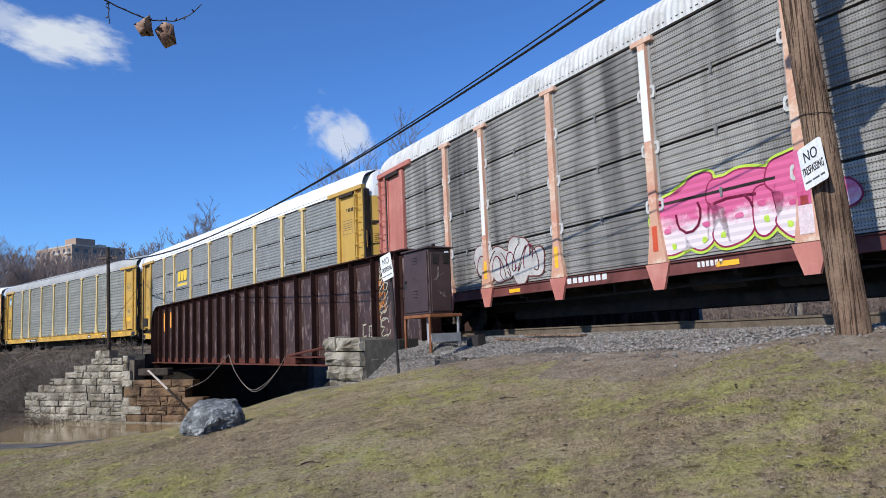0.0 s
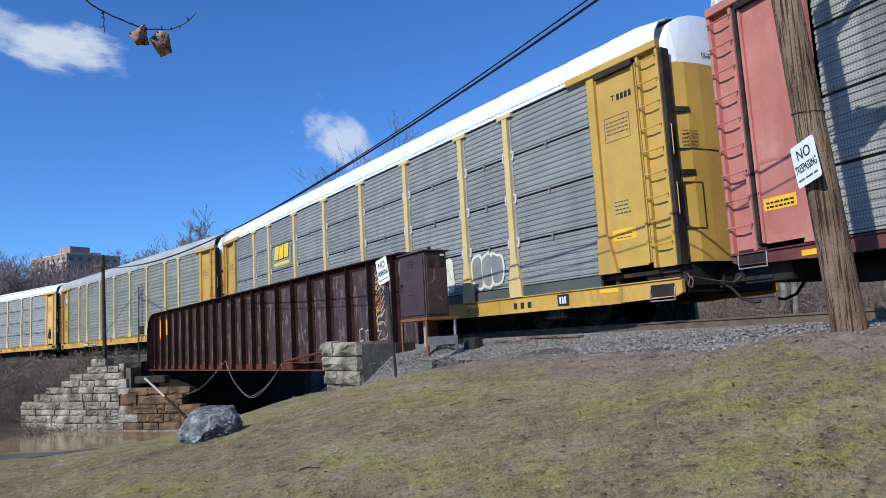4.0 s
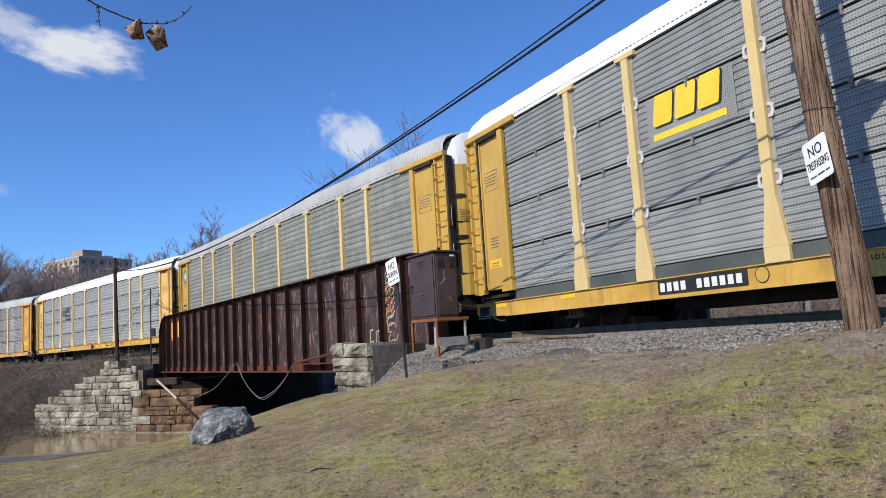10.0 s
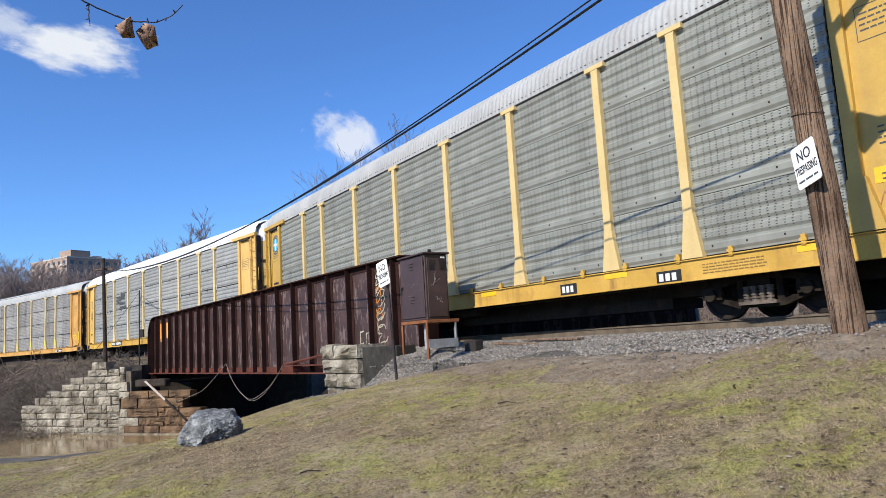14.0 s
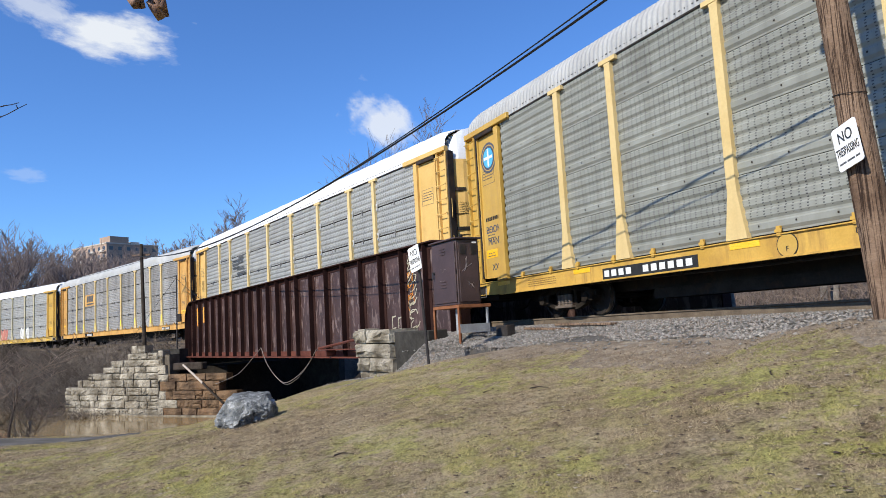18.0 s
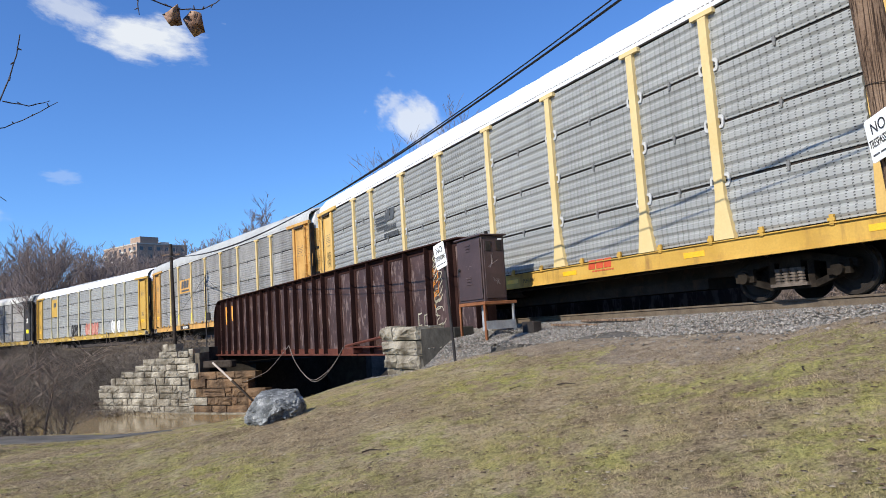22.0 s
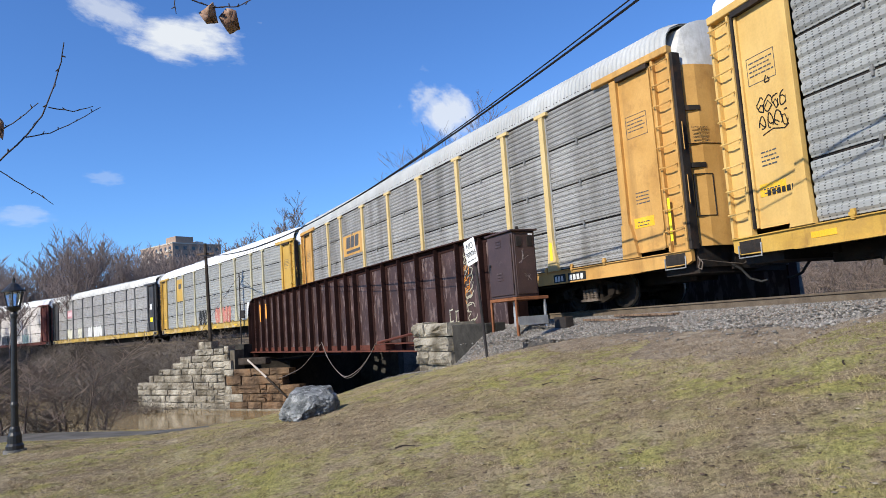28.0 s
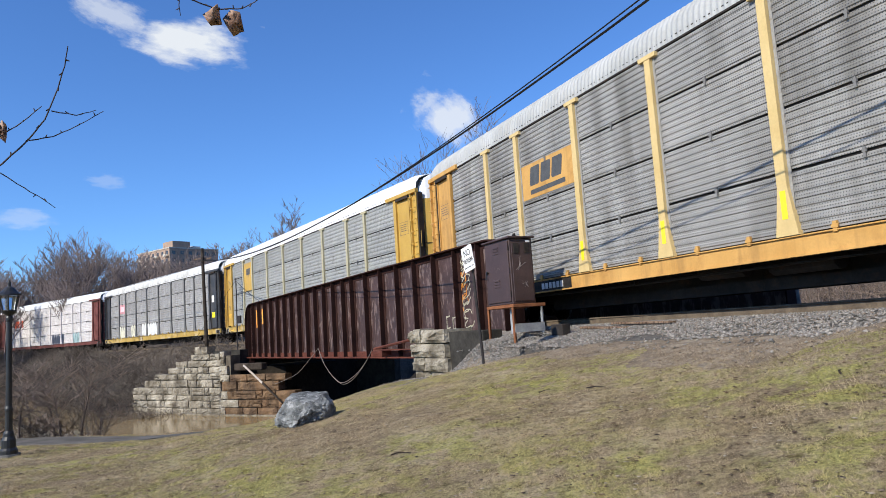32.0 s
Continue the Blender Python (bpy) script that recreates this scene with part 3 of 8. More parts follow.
def track_pose(s, lat=0.0, z=0.0):
    p = track(s, lat, z)
    return pose(p.x, p.y, p.z, 0, 0, math.degrees(heading(s)))


def s_lat(x, y):
    dx, dy = x - CX, y - CY
    r = np.hypot(dx, dy)
    h = np.arctan2(-dx, dy)
    d = (h - HEAD0 + np.pi) % (2 * np.pi) - np.pi
    return -d * RADIUS, r - RADIUS


WATER_Z = -2.15


def smooth01(v):
    v = np.clip(v, 0, 1)
    return v * v * (3 - 2 * v)


LUMPS = np.random.RandomState(77).rand(128, 128)


def value_noise(g, u, v):
    n = len(g)
    i, j = np.floor(u).astype(int), np.floor(v).astype(int)
    a, b = smooth01(u - i), smooth01(v - j)
    i, j, i2, j2 = i % n, j % n, (i + 1) % n, (j + 1) % n
    return (g[i, j] * (1 - a) + g[i2, j] * a) * (1 - b) + (g[i, j2] * (1 - a) + g[i2, j2] * a) * b


def lawn_lumps(x, y, s, lat, dist, crest):
    """Tufts and hollows of the lawn."""
    h = 0.04 * value_noise(LUMPS, x * 1.9, y * 1.9) + 0.034 * value_noise(LUMPS, x * 4.7 + 9, y * 4.7) + 0.026 * value_noise(LUMPS, x * 9.1 + 31, y * 9.1 + 5) - 0.05
    path_mid = np.interp(lat, [-45, -30, -14, -12, -9.7, -9], [-6.6, -6.1, -4.2, -2.35, -1.15, -0.85])
    on = smooth01((20 - dist) / 5) * smooth01((-3.4 - lat) / 0.8) * smooth01((dist - 1.2) / 1.0)
    return h * on * np.where(lat < -8.6, smooth01((s - path_mid - 1.1) / 0.6), smooth01((s - crest) / 0.8))


def ground_z(x, y):
    """Height of the ground: a lawn that rises to the track, a creek that crosses under the bridge, an embankment beyond."""
    x, y = np.asarray(x, float), np.asarray(y, float)
    s, lat = s_lat(x, y)
    dist = np.hypot(x, y)
    lawn = np.interp(lat, [-60, -30, -16, -11.3, -9, -7.5, -5.7, -4.3, -3.4, -2.6, -1.5, 1.5, 2.6, 6, 12, 25, 60, 150, 2500],
                     [-0.5, -0.3, -0.1, 0.0, 0.35, 0.63, 0.94, 1.13, 1.2, 1.1, 0.95, 0.95, 1.0, 0.95, 1.1, 2.8, 6.0, 9.0, 12.0])
    fall = np.interp(s, [-6, -3, 0, 2, 4], [1.08, 0.85, 0.5, 0.22, 0.0]) * np.interp(lat, [-14, -11.5, -9, -3.4, -2.4], [0.22, 0.3, 0.85, 1, 0])
    near = lawn - fall
    near = near + 0.03 * np.sin(x * 0.9 + 0.4 * y) * np.cos(0.7 * y - 0.3 * x) * (lat < -3)
    near = near + 0.30 * np.exp(-((x - 4.5) ** 2 + (y - 7.2) ** 2) / 3.2)
    crest = np.interp(lat, [-60, -30, -14, -12, -9.7, -8.5, -7, -5, -3.6, 3.6, 8, 40], [-9, -8, -5.3, -3.5, -2.3, -2.5, -3.2, -4.9, -6.0, -6.0, -4, -2])
    bank = smooth01((crest - s) / 4.5) * (1 - smooth01((lat - 7) / 9))
    # the far side: the embankment that carries the track on
    far_top = np.interp(lat, [-30, -9.5, -7.5, -3.0, 3.0, 8, 20, 60], [-3.0, -2.6, -1.9, 1.05, 1.05, 0.9, 1.8, 6.0])
    far = smooth01((-28.6 - s + np.interp(lat, [-9, -4.5], [-7, 0])) / np.interp(lat, [-4, -2, 2, 4], [3.0, 0.5, 0.5, 3.0]))
    bed = -3.0
    z = near * (1 - bank) + bed * bank
    z = np.where(s < crest, np.maximum(z, bed + (far_top - bed) * far), z)
    # a cone of ballast that spills down beside the concrete block
    z = z + 0.62 * np.exp(-((s + 0.25) / 0.95) ** 2) * smooth01((lat + 4.7) / 0.9) * (1 - smooth01((lat + 3.0) / 0.8))
    z = z + lawn_lumps(x, y, s, lat, dist, crest)
    # far off on the creek's side the ground is level woodland
    wild = smooth01((dist - 70) / 60) * (lat <= 6) * (s < -60)
    return z * (1 - wild) + 2.0 * wild


def axis(stretches, reach):
    """Grid lines: stretches of (start, end, step), then ever wider steps out to the horizon."""
    mid = np.concatenate([np.arange(a, b - 1e-6, st) for a, b, st in stretches] + [[stretches[-1][1]]])
    grow, g = [], stretches[0][2]
    while sum(grow) < reach:
        g *= 1.13
        grow.append(g)
    out = np.cumsum(grow)
    return np.concatenate([(mid[0] - out)[::-1], mid, mid[-1] + out])


def build_ground():
    xs, ys = axis([(-30, -7.4, 0.36), (-7.4, 10.6, 0.08), (10.6, 13, 0.36)], 2600), axis([(-3, 2.4, 0.36), (2.4, 15.2, 0.08), (15.2, 48, 0.36)], 2600)
    gx, gy = np.meshgrid(xs, ys)
    gz = ground_z(gx, gy)
    nx, ny = len(xs), len(ys)
    i = (np.arange(ny - 1)[:, None] * nx + np.arange(nx - 1)[None, :]).ravel()
    faces = np.stack([i, i + 1, i + nx + 1, i + nx], -1)
    verts = np.stack([gx.ravel(), gy.ravel(), gz.ravel()], -1)
    me = mesh_np("ground", verts, faces, [LAWN, LITTER, DIRT, GRAVEL_BED, SHADED_SOIL], smooth=True)
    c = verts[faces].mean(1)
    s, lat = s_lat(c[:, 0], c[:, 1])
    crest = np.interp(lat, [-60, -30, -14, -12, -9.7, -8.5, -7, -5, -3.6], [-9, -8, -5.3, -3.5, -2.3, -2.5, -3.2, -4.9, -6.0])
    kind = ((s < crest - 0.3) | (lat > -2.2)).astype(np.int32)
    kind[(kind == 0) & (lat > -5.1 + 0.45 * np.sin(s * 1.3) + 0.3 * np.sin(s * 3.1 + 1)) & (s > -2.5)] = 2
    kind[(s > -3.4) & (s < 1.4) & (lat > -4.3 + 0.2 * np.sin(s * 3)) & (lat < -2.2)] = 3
    # ground below train and bridge gets the soil coloured as shade
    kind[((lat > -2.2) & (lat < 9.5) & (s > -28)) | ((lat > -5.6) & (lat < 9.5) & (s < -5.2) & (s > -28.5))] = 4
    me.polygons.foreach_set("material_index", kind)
    return tagged(new("ground", me), "patchy winter lawn sloping up to the track, leaf litter on the banks", "ground", kind="structure")


ground = build_ground()

bm = bmesh.new()
v = [bm.verts.new((x, y, WATER_Z)) for x, y in ((-90, -30), (60, -30), (60, 150), (-90, 150))]
bm.faces.new(v)
water = part("water", bm, WATER, label="muddy brown creek water, almost still", kind="structure")


def build_path():
    """An asphalt footpath along the top of the bank."""
    bm = bmesh.new()
    rows = []
    for k in range(60):
        lat = -10.1 - k * 0.6
        s_mid = float(np.interp(lat, [-45, -30, -14, -12, -9.7, -9], [-6.6, -6.1, -4.2, -2.35, -1.15, -0.85]))
        half = 1.02 * min(1, 0.2 + k * 0.16)
        row = []
        for e in (-half, 0, half):
            p = track(s_mid + e, lat)
            z = float(ground_z(p.x, p.y)) - 0.01
            row.append(bm.verts.new((p.x, p.y, z)))
        rows.append(row)
    for a, b in zip(rows, rows[1:]):
        for i in range(2):
            bm.faces.new((a[i], a[i + 1], b[i + 1], b[i]))
    g = bmesh.ops.extrude_face_region(bm, geom=list(bm.faces))
    for e in g["geom"]:
        if isinstance(e, bmesh.types.BMVert):
            e.co.z += 0.03
    bmesh.ops.recalc_face_normals(bm, faces=list(bm.faces))
    return part("pavement", bm, ASPHALT, label="dark asphalt footpath beside the creek", kind="structure")


build_path()


# ---- the track ----
def sweep(bm, section, s0, s1, step, z):
    rows = []
    n = int((s1 - s0) / step) + 1
    for k in range(n + 1):
        s = s0 + (s1 - s0) * k / n
        rows.append([bm.verts.new(track(s, a, z + b)) for a, b in section])
    m = len(section)
    for a, b in zip(rows, rows[1:]):
        for i in range(m):
            j = (i + 1) % m
            bm.faces.new((a[i], b[i], b[j], a[j]))
    bm.faces.new(rows[0])
    bm.faces.new(rows[-1][::-1])


def build_track():
    """Ballast bed, ties and two rails on the curve."""
    shoulder = [(-3.75, 1.12), (-3.2, 1.25), (-2.4, 1.38), (-1.55, 1.47), (1.55, 1.47), (2.7, 1.2), (3.4, 0.9), (3.4, 0.6), (-3.75, 0.6)]
    narrow = [(-2.75, 0.6), (-2.7, 1.28), (-2.4, 1.38), (-1.55, 1.47), (1.55, 1.47), (2.7, 1.2), (3.4, 0.9), (3.4, 0.6)]
    for s0, s1, sec in ((1.2, 75, shoulder), (-5.3, 1.2, narrow), (-290, -28.4, narrow)):
        bm = bmesh.new()
        sweep(bm, sec, s0, s1, 1.0, 0)
        part("ballast_bed", bm, GRAVEL_BED if s0 > -100 else LITTER, label="bed of grey crushed-stone ballast under the track", kind="structure")
    root = thing("railroad_track", Matrix(), "single curved railroad track with rusty rails on dark ties", "track", kind="structure")
    rail = [(-0.075, 0), (0.075, 0), (0.07, 0.02), (0.012, 0.035), (0.012, 0.135), (0.037, 0.145), (0.037, 0.172), (0.028, 0.178), (-0.028, 0.178), (-0.037, 0.172), (-0.037, 0.145), (-0.012, 0.135), (-0.012, 0.035), (-0.07, 0.02)]
    for side in (-0.755, 0.755):
        bm = bmesh.new()
        sweep(bm, [(side + a, b) for a, b in rail[::-1]], -285, 74, 1.2, RAIL_Z - 0.178)
        part("rail", bm, RUST_RAIL, root)
    bm = boxes((-0.115, 0.115, -1.3, 1.3, -0.17, 0), round_off=0.012)
    tie = part("tie", bm, TIE_WOOD, root)
    tie.matrix_basis = track_pose(-40, 0, RAIL_Z - 0.18)
    rng = random.Random(4)
    for k in range(150):
        s = -39 + k * 0.56
        if abs(s - (-40)) > 0.3:
            again("tie", tie.data, root, track_pose(s, rng.uniform(-0.04, 0.04), RAIL_Z - 0.18 + rng.uniform(-0.012, 0.0)))
    plate = part("tie_plate", boxes((-0.1, 0.1, -0.17, 0.17, 0, 0.018)), RUST_RAIL, root)
    plate.matrix_basis = track_pose(0.2, -0.755, RAIL_Z - 0.184)
    for k in range(40):
        again("tie_plate", plate.data, root, track_pose(-2.04 + k * 0.56, -0.755, RAIL_Z - 0.186))


build_track()


# ---- the train ----
LENGTH, TRUCKS, HALF_W = 28.65, 9.9, 1.5
POSTS = (-9.05, -7.15, -4.3, -1.45, 1.45, 4.3, 7.15, 9.05)
EDGES = (-11.75,) + POSTS + (11.75,)
Z_DECK, Z_EAVE, STRIP = 1.09, 5.24, 1.035
MESHES = {}


def cached(key, make):
    if key not in MESHES:
        MESHES[key] = make()
    return MESHES[key]


def to_mesh(bm, material, smooth=False, name="piece"):
    me = bpy.data.meshes.new(name)
    bm.to_mesh(me)
    bm.free()
    if smooth:
        me.shade_smooth()
    for m in material if isinstance(material, (list, tuple)) else [material]:
        me.materials.append(m)
    return me


def panel_mesh(width, ribs, material, gap=0.05):
    """One strip of ribbed siding, in x and z from 0, facing -y."""
    def make():
        bm = bmesh.new()
        h, prof = STRIP - gap, []
        p = h / ribs
        for r in range(ribs):
            z = r * p
            dp = 0.017 if ribs > 5 else 0.028
            prof += [(dp, z), (dp, z + (0.30 if ribs > 5 else 0.16) * p), (0.0, z + (0.42 if ribs > 5 else 0.42) * p), (0.0, z + 0.86 * p)]
        prof.append((dp, h))
        a, b = [bm.verts.new((0.04, y, z)) for y, z in prof], [bm.verts.new((width - 0.04, y, z)) for y, z in prof]
        for i in range(len(prof) - 1):
            bm.faces.new((a[i], b[i], b[i + 1], a[i + 1]))
        c = [bm.verts.new((x, 0.05, z)) for x, z in ((0.04, 0), (width - 0.04, 0), (width - 0.04, h), (0.04, h))]
        bm.faces.new((c[3], c[2], c[1], c[0]))
        bm.faces.new((a[0], c[0], c[1], b[0]))
        bm.faces.new((a[-1], b[-1], c[2], c[3]))
        bm.faces.new(a + [c[3], c[0]])
        bm.faces.new(b[::-1] + [c[1], c[2]])
        return to_mesh(bm, material, name="panel")
    return cached(("panel", round(width, 2), ribs, material.name), make)


def post_mesh(material):
    def make():
        bm = bmesh.new()
        h = Z_EAVE - Z_DECK
        prism(bm, [(-0.22, 0), (0.22, 0), (0.17, 0.3), (0.105, 0.72), (0.095, 0.78), (0.085, h - 0.17), (0.1, h - 0.12), (-0.1, h - 0.12), (-0.085, h - 0.17), (-0.095, 0.78), (-0.105, 0.72), (-0.17, 0.3)], -0.075, 0.02)
        prism(bm, [(-0.26, h - 0.11), (0.26, h - 0.11), (0.26, h - 0.02), (-0.26, h - 0.02)], -0.08, 0.02)
        return to_mesh(bm, material, name="post")
    return cached(("post", material.name), make)


def clip_mesh(material):
    """The pale hooked bracket that ties a seam to a post."""
    def make():
        bm = bmesh.new()
        prism(bm, [(-0.03, -0.12), (0.04, -0.12), (0.045, -0.075), (0.0, -0.065), (-0.02, -0.03), (-0.02, 0.03), (0.0, 0.055), (0.045, 0.065), (0.04, 0.11), (-0.03, 0.115), (-0.06, 0.07), (-0.065, -0.07)], -0.03, 0.0)
        return to_mesh(bm, material, name="bracket")
    return cached(("clip", material.name), make)


def latch_mesh():
    def make():
        bm = boxes((-0.02, 0.02, -0.03, 0.0, -0.11, 0.05), (-0.03, 0.03, -0.035, 0.0, -0.03, 0.02))
        return to_mesh(bm, LATCH_GREY, name="latch")
    return cached("latch", make)


def roof_mesh(material, ribbed):
    """The arched roof sheet with cross ribs."""
    def make():
        prof = [(-1.50, 5.25), (-1.495, 5.45), (-1.46, 5.64), (-1.33, 5.84), (-1.05, 5.99), (-0.55, 6.09), (0, 6.13)]
        prof = prof + [(-y, z) for y, z in prof[-2::-1]]
        xs, lift = [], []
        pitch, x = (0.15 if ribbed else 1.2), -13.55
        while x < 13.5:
            rise = 0.016 if ribbed else 0.006
            for dx, up in ((0, 0), (pitch * 0.5, 0), (pitch * 0.58, rise), (pitch * 0.92, rise)):
                xs.append(min(x + dx, 13.55))
                lift.append(up)
            x += pitch
        m = len(prof)
        V = []
        for x, up in zip(xs, lift):
            end = max(0, (abs(x) - 12.9) / 0.65)
            for y, z in prof:
                V.append((x, y * (1 + up * 0.6), z + up - 0.12 * end * end * (z - 5.25) / 0.75))
        V = np.array(V)
        i = (np.arange(len(xs) - 1)[:, None] * m + np.arange(m - 1)[None, :]).ravel()
        F = np.stack([i, i + m, i + m + 1, i + 1], -1)
        low = V.copy()
        low[:, 2] -= 0.03
        F2 = F[:, ::-1] + len(V)
        return mesh_np("roof", np.concatenate([V, low]), np.concatenate([F, F2]), material)
    return cached(("roof", material.name, ribbed), make)


def seam_mesh():
    """The broken dark line where the roof sheet laps over the side."""
    bm = bmesh.new()
    for k in range(244):
        x = -13.4 + k * 0.11
        box(bm, x, x + 0.055, -0.006, 0.02, 5.335, 5.352)
    return to_mesh(bm, STEEL_DARK, name="roof_seam")


def sill_mesh(material, bottom, top):
    def make():
        bm = bmesh.new()
        pts = [(-13.65, bottom + 0.09), (-13.5, bottom + 0.03), (-12.2, bottom), (12.2, bottom), (13.5, bottom + 0.03), (13.65, bottom + 0.09), (13.65, top), (-13.65, top)]
        prism(bm, pts, 0.0, 0.09)
        box(bm, -12.2, 12.2, -0.035, 0.09, bottom - 0.015, bottom + 0.015)
        box(bm, -13.65, 13.65, -0.035, 0.09, top - 0.02, top)
        return to_mesh(bm, material, name="side_sill")
    return cached(("sill", material.name, bottom, top), make)


def corner_meshes(material):
    """The end bay of the side: outer post, plate with its frame, and header; built for the +x end, facing -y."""
    def make():
        out = {}
        bm = boxes((11.78, 11.98, -0.07, 0.05, Z_DECK + 0.3, Z_EAVE - 0.1), round_off=0.01)
        prism(bm, [(11.72, Z_DECK), (12.22, Z_DECK), (12.02, Z_DECK + 0.75), (11.76, Z_DECK + 0.75)], -0.08, 0.02)
        out["end_post"] = to_mesh(bm, material, name="end_post")
        out["end_plate"] = to_mesh(boxes((11.98, 13.02, 0.015, 0.055, Z_DECK + 0.12, Z_EAVE - 0.1)), material, name="end_plate")
        out["plate_edge"] = to_mesh(boxes((12.95, 13.0, -0.03, 0.014, Z_DECK + 0.1, Z_EAVE - 0.15)), material, name="plate_edge")
        out["plate_lip"] = to_mesh(boxes((12.0, 12.94, -0.012, 0.014, Z_DECK + 0.08, Z_DECK + 0.16)), material, name="plate_lip")
        bm = boxes((11.2, 13.62, -0.1, 0.06, Z_EAVE - 0.06, Z_EAVE + 0.09), round_off=0.012)
        out["header"] = to_mesh(bm, material, name="header")
        out["door_track"] = to_mesh(boxes((12.02, 13.0, -0.09, 0.012, Z_EAVE - 0.17, Z_EAVE - 0.07)), STEEL_DARK, name="door_track")
        out["ladder_stile"] = to_mesh(boxes((13.1, 13.16, -0.06, 0.05, Z_DECK, Z_EAVE - 0.06)), material, name="ladder_stile")
        out["corner_plate"] = to_mesh(boxes((13.16, 13.56, 0.03, 0.06, Z_DECK, Z_EAVE - 0.06)), material, name="corner_plate")
        out["corner_post"] = to_mesh(boxes((13.56, 13.62, -0.06, 0.05, Z_DECK, Z_EAVE - 0.06)), material, name="corner_post")
        for k in range(9):
            bm = bmesh.new()
            z = Z_DECK + 0.42 + k * 0.44
            tube(bm, [(13.12, -0.05, z + 0.03), (13.12, -0.12, z), (13.34, -0.13, z - 0.015), (13.58, -0.12, z), (13.58, -0.05, z + 0.03)], 0.016, 5)
            out["ladder_rung" + "_" * k] = to_mesh(bm, material, name="ladder_rung")
        # dark strips stand in for the shaded gaps beside ladder and end door
        bm = bmesh.new()
        box(bm, 13.03, 13.09, -0.035, 0.05, Z_DECK + 0.1, Z_EAVE - 0.1)
        out["door_guide"] = to_mesh(bm, STEEL_DARK, name="door_guide")
        out["door_edge"] = to_mesh(boxes((13.625, 13.70, -0.03, 0.18, Z_DECK, Z_EAVE - 0.08)), STEEL_DARK, name="door_edge")
        return out
    return cached(("corner", material.name), make)


def end_door_mesh(material, z0, z1):
    """A bulging half of the end, at the +x end, from the middle to the side."""
    def make():
        bm = bmesh.new()
        rows = []
        for k in range(9):
            a = k / 8
            y = -1.36 + 2.72 * a
            x = 13.60 + 0.30 * (1 - (2 * a - 1) ** 2) ** 0.6
            rows.append((x, y))
        inner = [(x - 0.06, y) for x, y in rows]
        ring = rows + inner[::-1]
        lo, hi = [bm.verts.new((x, y, z0)) for x, y in ring], [bm.verts.new((x, y, z1)) for x, y in ring]
        n = len(ring)
        for i in range(n):
            j = (i + 1) % n
            bm.faces.new((lo[i], lo[j], hi[j], hi[i]))
        for i in range(8):
            for q in (lo, hi):
                f = (q[i], q[i + 1], q[n - 2 - i], q[n - 1 - i])
                bm.faces.new(f if q is hi else f[::-1])
        return to_mesh(bm, material, name="end_door")
    return cached(("door", material.name, z0, z1), make)


def end_cap_mesh(material):
    """The pale arched top of the end wall under the roof."""
    def make():
        bm = bmesh.new()
        rows = []
        for k in range(13):
            y = -1.36 + 2.72 * k / 12
            x = 13.58 + 0.30 * max(0, 1 - (y / 1.36) ** 2) ** 0.6
            top = 5.28 + 0.70 * max(0, 1 - (abs(y) / 1.36) ** 3.6) ** 0.6
            rows.append((x, y, top))
        lo, hi = [bm.verts.new((x, y, 4.935)) for x, y, t in rows], [bm.verts.new((x - 0.1, y, t)) for x, y, t in rows]
        back = [bm.verts.new((13.0, y, t)) for x, y, t in rows]
        for i in range(12):
            bm.faces.new((lo[i], lo[i + 1], hi[i + 1], hi[i]))
            bm.faces.new((hi[i], hi[i + 1], back[i + 1], back[i]))
        bmesh.ops.recalc_face_normals(bm, faces=list(bm.faces))
        bmesh.ops.solidify(bm, geom=list(bm.faces), thickness=0.02)
        return to_mesh(bm, material, name="end_cap")
    return cached(("cap", material.name), make)


def underframe_mesh():
    def make():
        bm = boxes((-13.6, 13.6, -1.36, 1.36, 0.98, 1.06), (-12.6, 12.6, -0.33, 0.33, 0.5, 0.98), (-7.6, 7.6, -0.45, 0.45, 0.29, 0.5), (-13.75, -12.4, -0.4, 0.4, 0.66, 1.0), (12.4, 13.75, -0.4, 0.4, 0.66, 1.0), (-13.62, -12.7, -1.3, 1.3, 0.60, 0.985), (12.7, 13.62, -1.3, 1.3, 0.60, 0.985), (-13.66, -13.58, -1.36, 1.36, 0.72, 1.2), (13.58, 13.66, -1.36, 1.36, 0.72, 1.2))
        for x in range(-12, 13, 2):
            box(bm, x - 0.05, x + 0.05, -1.36, 1.36, 0.78, 0.98)
        return to_mesh(bm, STEEL_DARK, name="underframe")
    return cached("underframe", make)


def brake_mesh():
    def make():
        bm = bmesh.new()
        rod(bm, (-1.2, -0.9, 0.74), (-0.1, -0.9, 0.74), 0.17, n=10)
        rod(bm, (0.4, -0.75, 0.72), (1.7, -0.75, 0.72), 0.2, n=10)
        tube(bm, [(-9, -1.15, 0.72), (-4, -1.15, 0.66), (2, -1.15, 0.68), (9, -1.15, 0.72)], 0.025, 5)
        for x in (-6, -3, 3, 6):
            box(bm, x - 0.03, x + 0.03, -1.2, -1.1, 0.66, 1.0)
        return to_mesh(bm, STEEL_DARK, name="brake_gear")
    return cached("brake", make)


